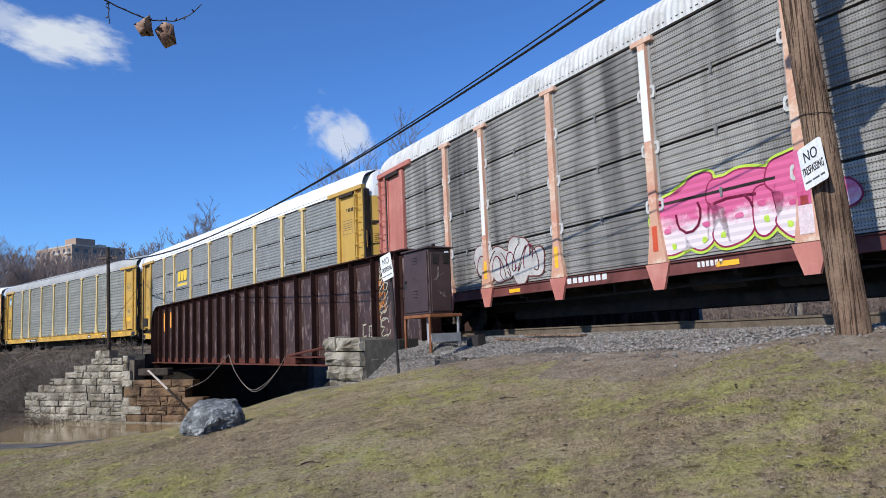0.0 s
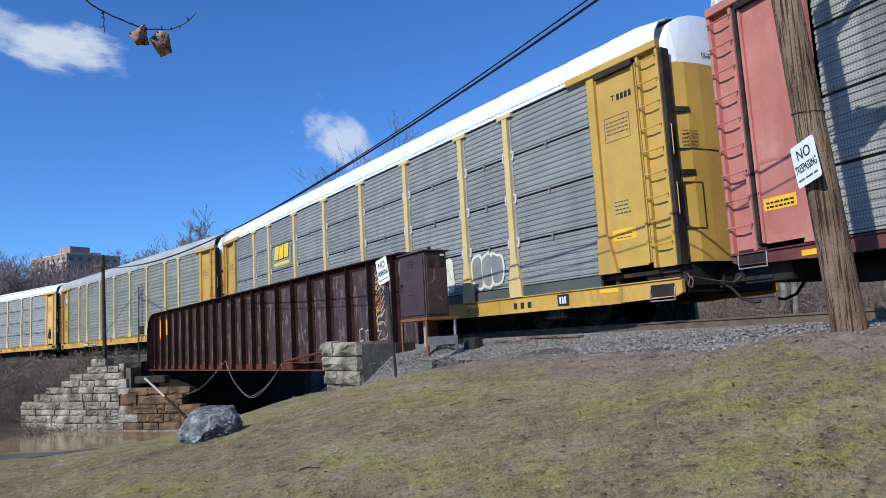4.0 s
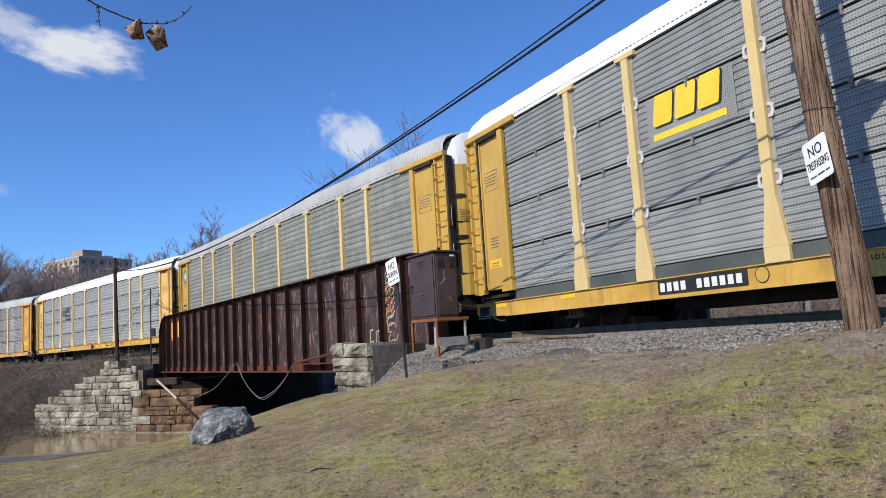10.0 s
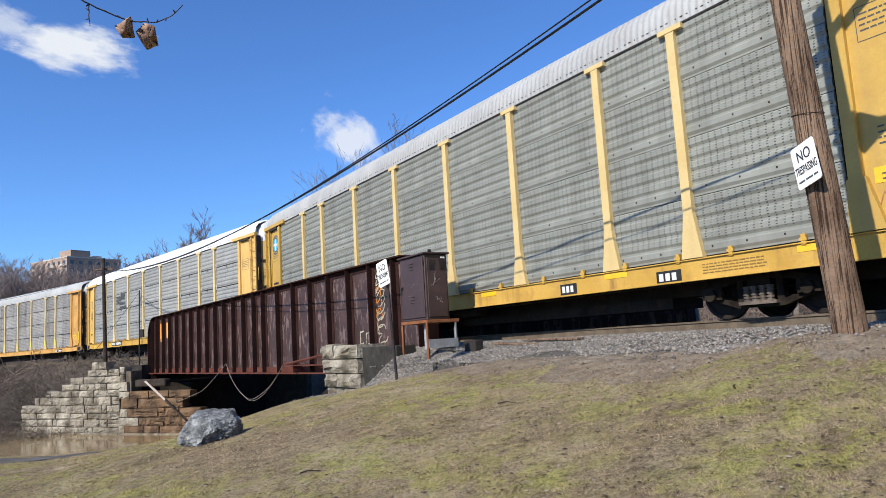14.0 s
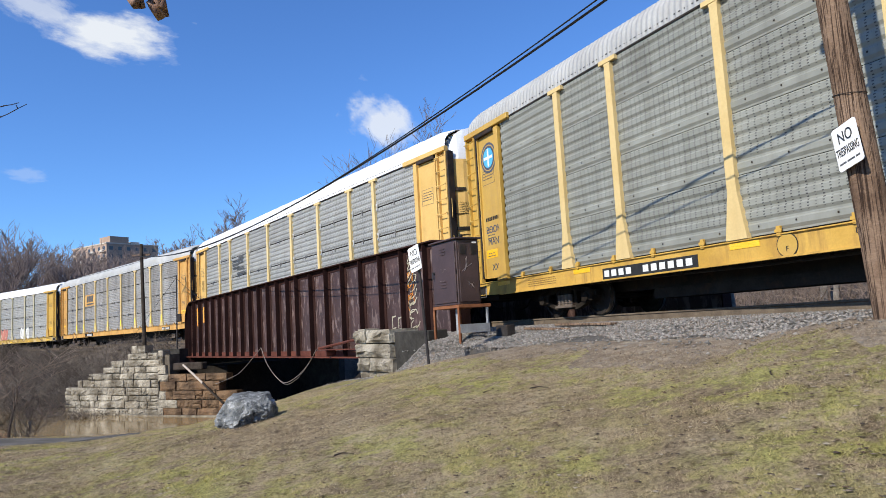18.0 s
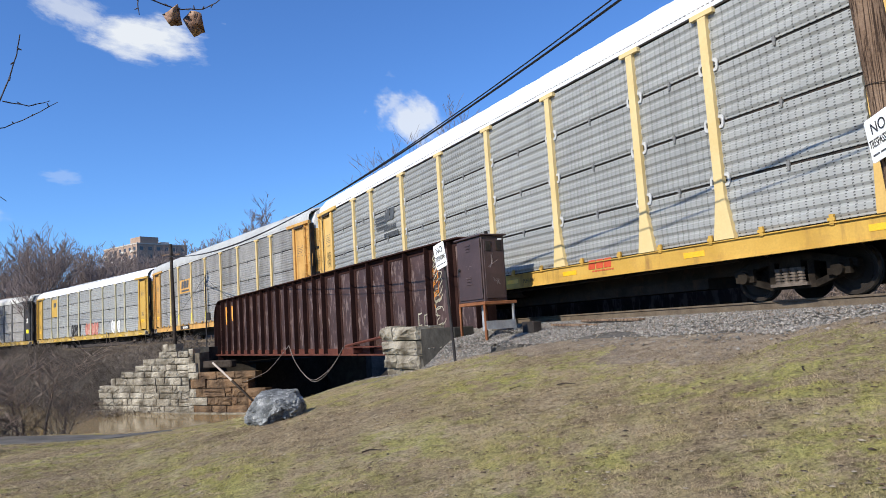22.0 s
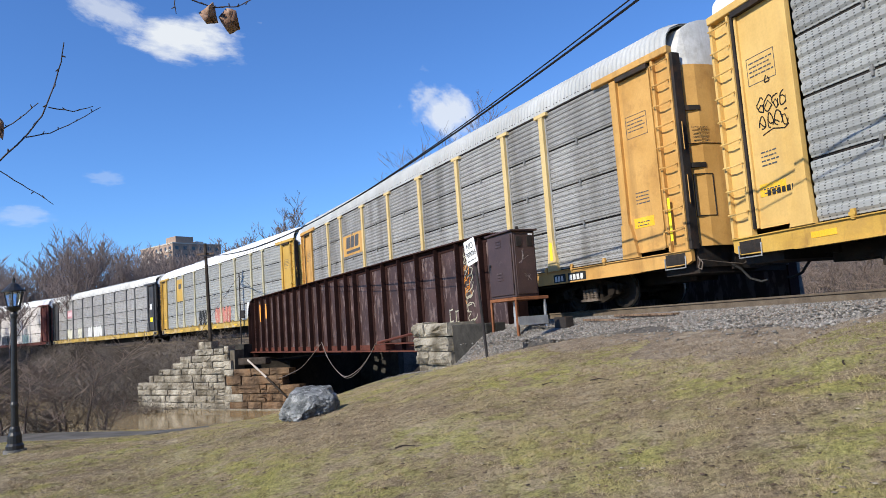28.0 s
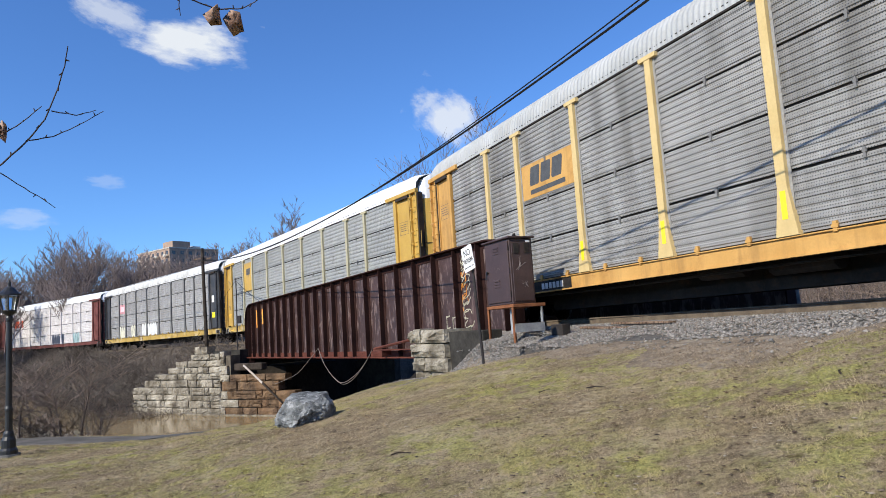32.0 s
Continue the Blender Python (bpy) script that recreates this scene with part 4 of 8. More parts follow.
def truck_mesh():
    """Side frames with their spring nests, and the bolster; origin on the rail's top."""
    def make():
        bm = bmesh.new()
        for side in (-1, 1):
            y = side * 1.0
            y0, y1 = y - 0.07, y + 0.07
            # cast side frame: arched top chord, dipping bottom chord, two columns
            for chord in ([(-1.14, 0.44), (-0.62, 0.56), (-0.36, 0.62), (0.36, 0.62), (0.62, 0.56), (1.14, 0.44), (1.14, 0.56), (0.66, 0.67), (0.4, 0.74), (-0.4, 0.74), (-0.66, 0.67), (-1.14, 0.56)],
                          [(-1.0, 0.37), (-0.42, 0.17), (0.42, 0.17), (1.0, 0.37), (1.0, 0.47), (0.38, 0.265), (-0.38, 0.265), (-1.0, 0.47)]):
                prism(bm, chord, y0, y1)
            for x in (-0.36, 0.36):
                box(bm, x - 0.06, x + 0.06, y0 + 0.004, y1 - 0.004, 0.2, 0.68)
            yo = y + side * 0.07
            for x in (-0.87, 0.87):
                rod(bm, (x, yo - side * 0.02, 0.42), (x, yo + side * 0.13, 0.42), 0.125, 0.105, 12)
                prism(bm, [(x - 0.19, 0.34), (x + 0.19, 0.34), (x + 0.19, 0.56), (x - 0.19, 0.56)], min(yo, yo + side * 0.07), max(yo, yo + side * 0.07))
        box(bm, -0.2, 0.2, -1.08, 1.08, 0.5, 0.72)
        return to_mesh(bm, FRAME_STEEL, name="truck_frame")
    return cached("truck", make)


def spring_mesh(side):
    """The coil springs between the bolster and a side frame, on their seat."""
    def make():
        bm = bmesh.new()
        yo = side * 1.07
        for x in (-0.21, -0.07, 0.07, 0.21):
            for k in range(5):
                z = 0.265 + k * 0.05
                rod(bm, (x, yo + side * 0.03, z), (x, yo + side * 0.03, z + 0.052 if k == 4 else z + 0.03), 0.062, n=8)
                rod(bm, (x, yo + side * 0.03, z + 0.028), (x, yo + side * 0.03, z + 0.052), 0.045, n=8)
        box(bm, -0.34, 0.34, min(yo, yo + side * 0.1), max(yo, yo + side * 0.1), 0.215, 0.268)
        return to_mesh(bm, TRUCK_STEEL, name="spring_nest")
    return cached(("springs", side), make)


def wheelset_mesh():
    def make():
        bm = bmesh.new()
        rod(bm, (0, -1.0, 0), (0, 1.0, 0), 0.08, n=10)
        for side in (-1, 1):
            prof = [(0.05, -0.02), (0.17, -0.02), (0.2, 0.02), (0.33, 0.03), (0.36, -0.01), (0.415, 0.0), (0.42, 0.09), (0.45, 0.1), (0.445, 0.13), (0.36, 0.13), (0.3, 0.09), (0.14, 0.1), (0.05, 0.12)]
            n = 28
            rings = [[bm.verts.new((r * math.cos(2 * math.pi * i / n), side * (0.80 - w), r * math.sin(2 * math.pi * i / n))) for i in range(n)] for r, w in prof]
            for k, (a, b) in enumerate(zip(rings, rings[1:])):
                for i in range(n):
                    j = (i + 1) % n
                    f = bm.faces.new((a[i], b[i], b[j], a[j]) if side < 0 else (a[i], a[j], b[j], b[i]))
                    f.material_index = 1 if k == 5 else 0
            for q in range(3):
                a = 2 * math.pi * q / 3
                box(bm, -0.03, 0.03, side * 1.13 - 0.01, side * 1.13 + 0.01, -0.03, 0.03, Matrix.Translation((0.06 * math.cos(a), 0, 0.06 * math.sin(a))))
        bmesh.ops.recalc_face_normals(bm, faces=list(bm.faces))
        return to_mesh(bm, [WHEEL_FACE, WHEEL_TREAD], name="wheelset")
    return cached("wheelset", make)


def coupler_mesh():
    def make():
        bm = boxes((13.6, 14.05, -0.09, 0.09, 0.74, 0.92), (14.02, 14.22, -0.16, 0.1, 0.68, 0.98), (14.2, 14.32, -0.16, -0.05, 0.7, 0.96), round_off=0.02)
        return to_mesh(bm, STEEL_DARK, name="coupler")
    return cached("coupler", make)


def hose_mesh():
    def make():
        bm = bmesh.new()
        tube(bm, [(13.7, -0.45, 0.75), (13.95, -0.5, 0.62), (14.1, -0.45, 0.42), (14.3, -0.38, 0.34), (14.4, -0.33, 0.36)], 0.028, 6)
        return to_mesh(bm, CABLE, name="air_hose")
    return cached("hose", make)


def lever_mesh():
    """The uncoupling lever with its hooked grip."""
    def make():
        bm = bmesh.new()
        tube(bm, [(13.70, -1.40, 0.92), (13.76, -1.42, 0.84), (13.72, -1.44, 0.70), (13.80, -1.44, 0.66), (13.84, -1.44, 0.78), (13.78, -1.42, 0.86), (13.78, -0.9, 0.80), (13.85, -0.3, 0.74), (13.9, -0.1, 0.85)], 0.014, 5)
        return to_mesh(bm, TRUCK_STEEL, name="uncoupling_lever")
    return cached("lever", make)


def step_bar(bottom):
    bm = bmesh.new()
    tube(bm, [(-0.28, -0.02, bottom + 0.2), (-0.28, -0.03, bottom - 0.03), (0.28, -0.03, bottom - 0.03), (0.28, -0.02, bottom + 0.2)], 0.014, 5)
    return to_mesh(bm, GALV, name="step_bar")


def end_x(y):
    """How far the rounded end stands out at a place across it."""
    return 13.60 + 0.30 * max(0, 1 - (y / 1.36) ** 2) ** 0.6


def end_sheet(material, y0, y1, z0, z1, out, name, border=0.0):
    """A thin plate, or a rim of that width, that follows the rounded end."""
    def make():
        bm = bmesh.new()
        strips = [(y0, y1, z0, z1)]
        if border:
            strips = [(y0, y1, z0, z0 + border), (y0, y1, z1 - border, z1), (y0, y0 + border, z0 + border, z1 - border), (y1 - border, y1, z0 + border, z1 - border)]
        for a, b, lo, hi in strips:
            n = max(1, int((b - a) / 0.05))
            for k in range(n):
                ya, yb = a + (b - a) * k / n, a + (b - a) * (k + 1) / n
                xa, xb = end_x(ya), end_x(yb)
                ring = [(xa - 0.03, ya), (xb - 0.03, yb), (xb + out, yb), (xa + out, ya)]
                v = [bm.verts.new((x, y, z)) for z in (lo, hi) for x, y in ring]
                bm.faces.new((v[7], v[6], v[5], v[4]))
                bm.faces.new((v[0], v[1], v[2], v[3]))
                bm.faces.new((v[3], v[2], v[6], v[7]))
                if k == 0:
                    bm.faces.new((v[0], v[3], v[7], v[4]))
                if k == n - 1:
                    bm.faces.new((v[2], v[1], v[5], v[6]))
        bmesh.ops.recalc_face_normals(bm, faces=list(bm.faces))
        return to_mesh(bm, material, name=name)
    return cached((name, material.name, y1, z0), make)


def grab_mesh(material, z):
    def make():
        bm = bmesh.new()
        tube(bm, [(13.68, -1.44, z), (13.73, -1.48, z + 0.02), (13.73, -1.48, z + 0.58), (13.68, -1.44, z + 0.6)], 0.011, 5)
        return to_mesh(bm, material, name="grab_iron")
    return cached(("grab", material.name, z), make)


FLIP = Matrix.Rotation(math.pi, 4, "Z")


def near_side(x, z, lift=0.0):
    return pose(x, -HALF_W - lift, z)


def plate(parent, name, x0, x1, z0, z1, material, lift, label=""):
    bm = bmesh.new()
    box(bm, x0, x1, -HALF_W - lift, -HALF_W - lift + 0.004, z0, z1)
    return part(name, bm, material, parent, label)


def bars(parent, x, z, widths, h, gap, material, lift, name="lettering_bar"):
    """A line of unreadable or withheld writing as plain bars."""
    for w in widths:
        me = cached(("bar", round(w, 3), round(h, 3), material.name), lambda: to_mesh(boxes((0, w, 0, 0.003, 0, h)), material, name=name))
        again(name, me, parent, pose(x, -HALF_W - lift, z))
        x += w + gap


def letters(text, size, material, parent, m, bold=0.0, squeeze=None):
    """Each letter an object of its own; squeeze: the width that the line may take."""
    me = lettering(text, size, bold=bold)
    bm = bmesh.new()
    bm.from_mesh(me)
    k = 1.0
    if squeeze:
        xs = [v.co.x for v in bm.verts]
        k = min(0.75, squeeze / (max(xs) - min(xs)))
    left = set(bm.verts)
    while left:
        todo = [left.pop()]
        got = set(todo)
        while todo:
            v = todo.pop()
            for e in v.link_edges:
                w = e.other_vert(v)
                if w not in got:
                    got.add(w)
                    left.discard(w)
                    todo.append(w)
        order = {v: i for i, v in enumerate(got)}
        out = bpy.data.meshes.new("letter")
        out.from_pydata([(v.co.x * k, v.co.y, v.co.z) for v in order], [], [[order[v] for v in f.verts] for f in bm.faces if f.verts[0] in order])
        out.materials.append(material)
        again("letter", out, parent, m)
    bm.free()


def words(parent, text, x, z, size, material, lift):
    letters(text, size, material, parent, near_side(x, z, lift))


def ribbon(pts, width, y):
    """One bent strip of paint in the x, z plane."""
    bm = bmesh.new()
    pts = [Vector((x, z)) for x, z in pts]
    left, right = [], []
    for k, p in enumerate(pts):
        d = (pts[min(k + 1, len(pts) - 1)] - pts[max(k - 1, 0)]).normalized()
        n = Vector((-d.y, d.x)) * width / 2
        yy = y - 0.00025 * k
        left.append(bm.verts.new((p.x + n.x, yy, p.y + n.y)))
        right.append(bm.verts.new((p.x - n.x, yy, p.y - n.y)))
    for k in range(len(pts) - 1):
        bm.faces.new((right[k], right[k + 1], left[k + 1], left[k]))
    bmesh.ops.solidify(bm, geom=list(bm.faces), thickness=0.0015)
    return bm


def stroke(parent, pts, width, material, lift, name="graffiti_stroke"):
    return part(name, ribbon(pts, width, -HALF_W - lift), material, parent)


def blob(parent, cx, cz, rx, rz, material, lift, power=2.6, wob=0.06, seed=1, name="graffiti_fill"):
    rng = random.Random(seed)
    ph = [rng.uniform(0, 6.28) for _ in range(3)]
    bm = bmesh.new()
    pts = []
    for k in range(36):
        a = 2 * math.pi * k / 36
        c, s_ = math.cos(a), math.sin(a)
        r = (abs(c) ** power + abs(s_) ** power) ** (-1 / power) * (1 + wob * math.sin(2 * a + ph[0]) + wob * math.sin(3 * a + ph[1]))
        pts.append((cx + rx * r * c, cz + rz * r * s_))
    prism(bm, pts, -HALF_W - lift - 0.0015, -HALF_W - lift)
    return part(name, bm, material, parent)


def autorack(label, frame_mat, post_mat, plate_mat, panel_mat, ribs, roof_mat, ribbed, cap_mat, sill_mat, sill_bottom=0.72, clips=True, stripe=False, door_mat=None, gap=0.05, lift=-0.05):
    """One covered car-carrying wagon; origin at its middle on the rail's top, +x the way it travels, -y the side that is seen."""
    car = thing("autorack_car", Matrix(), label, "train car", "cars of the train")
    again("underframe", underframe_mesh(), car, Matrix())
    again("brake_gear", brake_mesh(), car, Matrix())
    again("roof", roof_mesh(roof_mat, ribbed), car, Matrix())
    rng = random.Random(len(label))
    for side in (0, 1):
        f = FLIP if side else Matrix()
        again("side_sill", sill_mesh(sill_mat, sill_bottom, 1.08 if not stripe else 0.86), car, f @ pose(0, -HALF_W - 0.02, 0))
        if stripe:
            for x in POSTS:
                again("post_foot", cached(("foot", post_mat.name), lambda: to_mesh(boxes((-0.22, 0.22, -0.06, 0.0, 0.85, 1.09)), post_mat, name="post_foot")), car, f @ pose(x, -HALF_W - 0.012, 0))
            again("sill_stripe", cached("stripe", lambda: to_mesh(boxes((-11.7, 11.7, 0.0, 0.08, 0.865, 1.085)), DARK_STRIPE, name="sill_stripe")), car, f @ pose(0, -HALF_W - 0.01, 0))
        again("eave_rail", cached("eave", lambda: to_mesh(boxes((-13.5, 13.5, -0.018, 0.1, Z_EAVE - 0.03, Z_EAVE + 0.006)), STEEL_DARK, name="eave_rail")), car, f @ pose(0, -HALF_W, 0))
        if side == 0:
            slots = again("roof_seam", cached("seam", seam_mesh), car, pose(0, -HALF_W, 0))
            tagged(slots, "row of dark lap slots along the roof's edge", kind="stuff")
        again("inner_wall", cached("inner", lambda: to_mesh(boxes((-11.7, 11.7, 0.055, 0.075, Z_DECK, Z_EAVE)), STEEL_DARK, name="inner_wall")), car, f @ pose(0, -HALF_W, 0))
        for x in (-13.22, 13.22):
            # dark plate on the sill stands in for the shaded step opening
            again("step_pocket", cached(("pocket", sill_bottom), lambda: to_mesh(boxes((-0.27, 0.27, -0.006, 0.02, sill_bottom + 0.045, sill_bottom + 0.27)), STEEL_DARK, name="step_pocket")), car, f @ pose(x, -HALF_W - 0.02, 0))
            again("step_bar", cached(("stepbar", sill_bottom), lambda: step_bar(sill_bottom)), car, f @ pose(x, -HALF_W - 0.02, 0))
        for x in POSTS:
            again("post", post_mesh(post_mat), car, f @ pose(x, -HALF_W, Z_DECK))
            if side == 0 and ribs == 8:
                for e in (-0.125, 0.125):
                    again("edge_strip", cached("strip", lambda: to_mesh(boxes((-0.03, 0.03, -0.006, 0.012, 0.04, Z_EAVE - Z_DECK - 0.04)), EDGE_STRIP, name="edge_strip")), car, pose(x + e, -HALF_W, Z_DECK))
        for e0, e1 in zip(EDGES, EDGES[1:]):
            for k in range(4):
                me, y = panel_mesh(e1 - e0, ribs, panel_mat, gap), -HALF_W + rng.uniform(0, 0.006)
                if panel_mat in (PANEL_A, PANEL_E):
                    # soot runs on from panel to panel: the piece keeps the car's own coordinates
                    me = me.copy()
                    me.transform(Matrix.Translation((e0, 0, Z_DECK + 0.02 + k * STRIP)))
                    again("panel", me, car, f @ pose(0, y, 0))
                else:
                    again("panel", me, car, f @ pose(e0, y, Z_DECK + 0.02 + k * STRIP))
        if side == 0 and 0.7 < sill_bottom < 0.78:
            for x in (-10.4, -8.1, -5.7, -2.9, 0.0, 2.9, 5.7, 8.1, 10.4):
                for q in (-0.62, 0.62):
                    again("sill_tab", cached(("tab", sill_mat.name), lambda: to_mesh(boxes((-0.035, 0.035, -0.05, 0.0, 1.04, 1.2), (-0.06, 0.06, -0.058, -0.05, 1.1, 1.15)), sill_mat, name="sill_tab")), car, pose(x + q, -HALF_W - 0.0, 0))
        if side == 0:
            for k in (1, 2, 3):
                z = Z_DECK + k * STRIP
                for e0, e1 in zip(EDGES, EDGES[1:]) if gap > 0.03 else ():
                    again("latch", latch_mesh(), car, pose((e0 + e1) / 2, -HALF_W, z))
                if clips:
                    for x in POSTS:
                        again("bracket", clip_mesh(clips), car, pose(x - 0.15, -HALF_W, z))
                        again("bracket", clip_mesh(clips), car, pose(x + 0.15, -HALF_W, z) @ Matrix.Rotation(math.pi, 4, "Y"))
        if side == 0 and gap < 0.03:
            stud = cached("stud", lambda: to_mesh(boxes((-0.015, 0.015, -0.014, 0.0, -0.015, 0.015), round_off=0.008), STEEL_DARK, name="stud"))
            for e0, e1 in zip(EDGES, EDGES[1:]):
                for k in range(4):
                    for q in (0.14, 0.38, 0.62, 0.86):
                        again("stud", stud, car, pose(e0 + (e1 - e0) * q, -HALF_W, Z_DECK + 0.16 + k * STRIP))
        for end in (0, 1):
            # a mirrored end: turn about z for the far side's +x end
            for nm, me in corner_meshes(plate_mat).items():
                if nm == ("door_guide" if end == side else "door_edge"):
                    continue
                if (side, end) == (0, 0):
                    m = pose(0, -HALF_W, 0)
                elif (side, end) == (1, 0):
                    m = FLIP @ pose(0, -HALF_W, 0)
                elif (side, end) == (0, 1):
                    m = pose(0, -HALF_W, 0)
                    me = mirrored(me)
                else:
                    m = FLIP @ pose(0, -HALF_W, 0)
                    me = mirrored(me)
                again(nm.rstrip("_"), me, car, m)
    for f in (Matrix(), FLIP):
        again("end_door", end_door_mesh(door_mat or plate_mat, Z_DECK + 0.05, 4.93), car, f)
        again("end_cap", end_cap_mesh(cap_mat), car, f)
        again("coupler", coupler_mesh(), car, f)
        again("air_hose", hose_mesh(), car, f)
        again("uncoupling_lever", lever_mesh(), car, f)
        again("hatch_frame", end_sheet(STEEL_DARK, -1.26, -0.86, 1.75, 2.62, 0.009, "hatch_frame", border=0.013), car, f)
        again("lap_line", end_sheet(STEEL_DARK, -1.33, 1.33, 3.245, 3.255, 0.012, "lap_line"), car, f)
        for z in (2.0, 3.1):
            again("grab_iron", grab_mesh(plate_mat, z), car, f)
        tr = again("truck", truck_mesh(), car, f @ pose(TRUCKS, 0, -lift))
        for q in (-1, 1):
            again("spring_nest", spring_mesh(q), tr, Matrix())
        for x in (-0.87, 0.87):
            ws = again("wheelset", wheelset_mesh(), tr, pose(x, 0, 0.425))
            WHEELSETS.append((ws, 1 if f is not FLIP else -1))
    CARS.append((car, lift))
    return car


def mirrored(me):
    def make():
        m = me.copy()
        m.transform(Matrix.Diagonal((-1, 1, 1, 1)))
        m.flip_normals()
        return m
    return cached(("mirror", me.name), make)


CARS, WHEELSETS = [], []

car_a = autorack("red-brown covered car carrier with stained grey siding and graffiti", BROWN, SALMON, BROWN, PANEL_A, 8, DIRTY_ROOF, True, DIRTY_ROOF, MAROON, 0.86, clips=DIRTY_ROOF, lift=-0.06)
car_b = autorack("yellow covered car carrier with blue-grey siding and white roof", YELLOW, YELLOW_POST, YELLOW, PANEL_B, 8, WHITE_ROOF, False, WHITE_ROOF, YELLOW_SILL, 0.50, clips=DIRTY_ROOF, stripe=True, lift=-0.09)
car_c = autorack("yellow covered car carrier with greenish studded siding and grey roof", YELLOW, YELLOW_POST, YELLOW, PANEL_C, 5, GREY_ROOF, True, WHITE_ROOF, YELLOW_SILL, 0.72, clips=False, gap=0.012, lift=-0.02)
car_d = autorack("yellow covered car carrier with clean grey siding and white roof", YELLOW_PALE, POST_CREAM, YELLOW_PALE, PANEL_D, 5, WHITE_ROOF, False, WHITE_ROOF, YELLOW_SILL, 0.74, clips=CLIP_PALE, lift=0.025)
car_e = autorack("weathered orange-yellow covered car carrier with grimy silver siding", YELLOW_OLD, YELLOW_POST, YELLOW_OLD, PANEL_E, 8, PALE_ROOF, True, DIRTY_ROOF, YELLOW_OLD, 0.76, clips=False, lift=-0.02)
car_f = autorack("yellow covered car carrier with silver siding and a bright white roof", YELLOW, POST_PALE, YELLOW, PANEL_D, 6, WHITE_ROOF, False, WHITE_ROOF, SILL_DIRTY, 0.72, clips=False)
car_g = autorack("covered car carrier with black ends, dull grey siding and yellow sill", BLACK_CAR, POST_GREY, BLACK_CAR, PANEL_G, 6, DIRTY_ROOF, False, DIRTY_ROOF, SILL_DIRTY, 0.72, clips=False)
car_h = autorack("faded white covered car carrier with red-brown ends", MAROON, PANEL_H, MAROON, PANEL_H, 6, WHITE_ROOF, False, WHITE_ROOF, MAROON, 0.78, clips=False)


# ---- the bridge ----
def gz(x, y):
    return float(ground_z(x, y))


G_LEN, G_Z0 = 24.9, 0.75
BRIDGE = pose(-15.4, 39.05, 0, 0, 0, -52.0)


def girder_top(x):
    """The top edge rises a little towards the near end and is rounded at both ends."""
    z = 3.64 + 0.0165 * x
    if x < 1.0:
        z -= 1.0 - math.sqrt(max(0, 1 - (1.0 - x) ** 2))
    if x > G_LEN - 1.1:
        z -= 1.1 - math.sqrt(max(0, 1.21 - (x - G_LEN + 1.1) ** 2))
    return z


def girder_outline():
    pts = [(0, G_Z0), (G_LEN, G_Z0)]
    for k in range(8):
        x = G_LEN - 1.1 + 1.1 * math.cos(k / 7 * math.pi / 2)
        pts.append((x, girder_top(x)))
    for k in range(8):
        x = 1.0 - math.sin(k / 7 * math.pi / 2)
        pts.append((x, girder_top(x)))
    return pts


def cover_plate(bm, y0, y1, t):
    """The flange that follows the girder's rounded top."""
    pts = girder_outline()[2:] + [(0, G_Z0)]
    pts = [(G_LEN, G_Z0)] + pts
    out, n = [], len(pts)
    cx, cz = G_LEN / 2, 2.2
    for i, (x, z) in enumerate(pts):
        a, b = Vector(pts[max(i - 1, 0)]), Vector(pts[min(i + 1, n - 1)])
        d = (b - a).normalized()
        out.append((x + d.y * t, z - d.x * t))
    for i in range(n - 1):
        q = [pts[i], out[i], out[i + 1], pts[i + 1]]
        v = [[bm.verts.new((x, y, z)) for x, z in q] for y in (y0, y1)]
        bm.faces.new(v[0])
        bm.faces.new(v[1][::-1])
        for k in range(4):
            j = (k + 1) % 4
            bm.faces.new((v[0][k], v[1][k], v[1][j], v[0][j]))


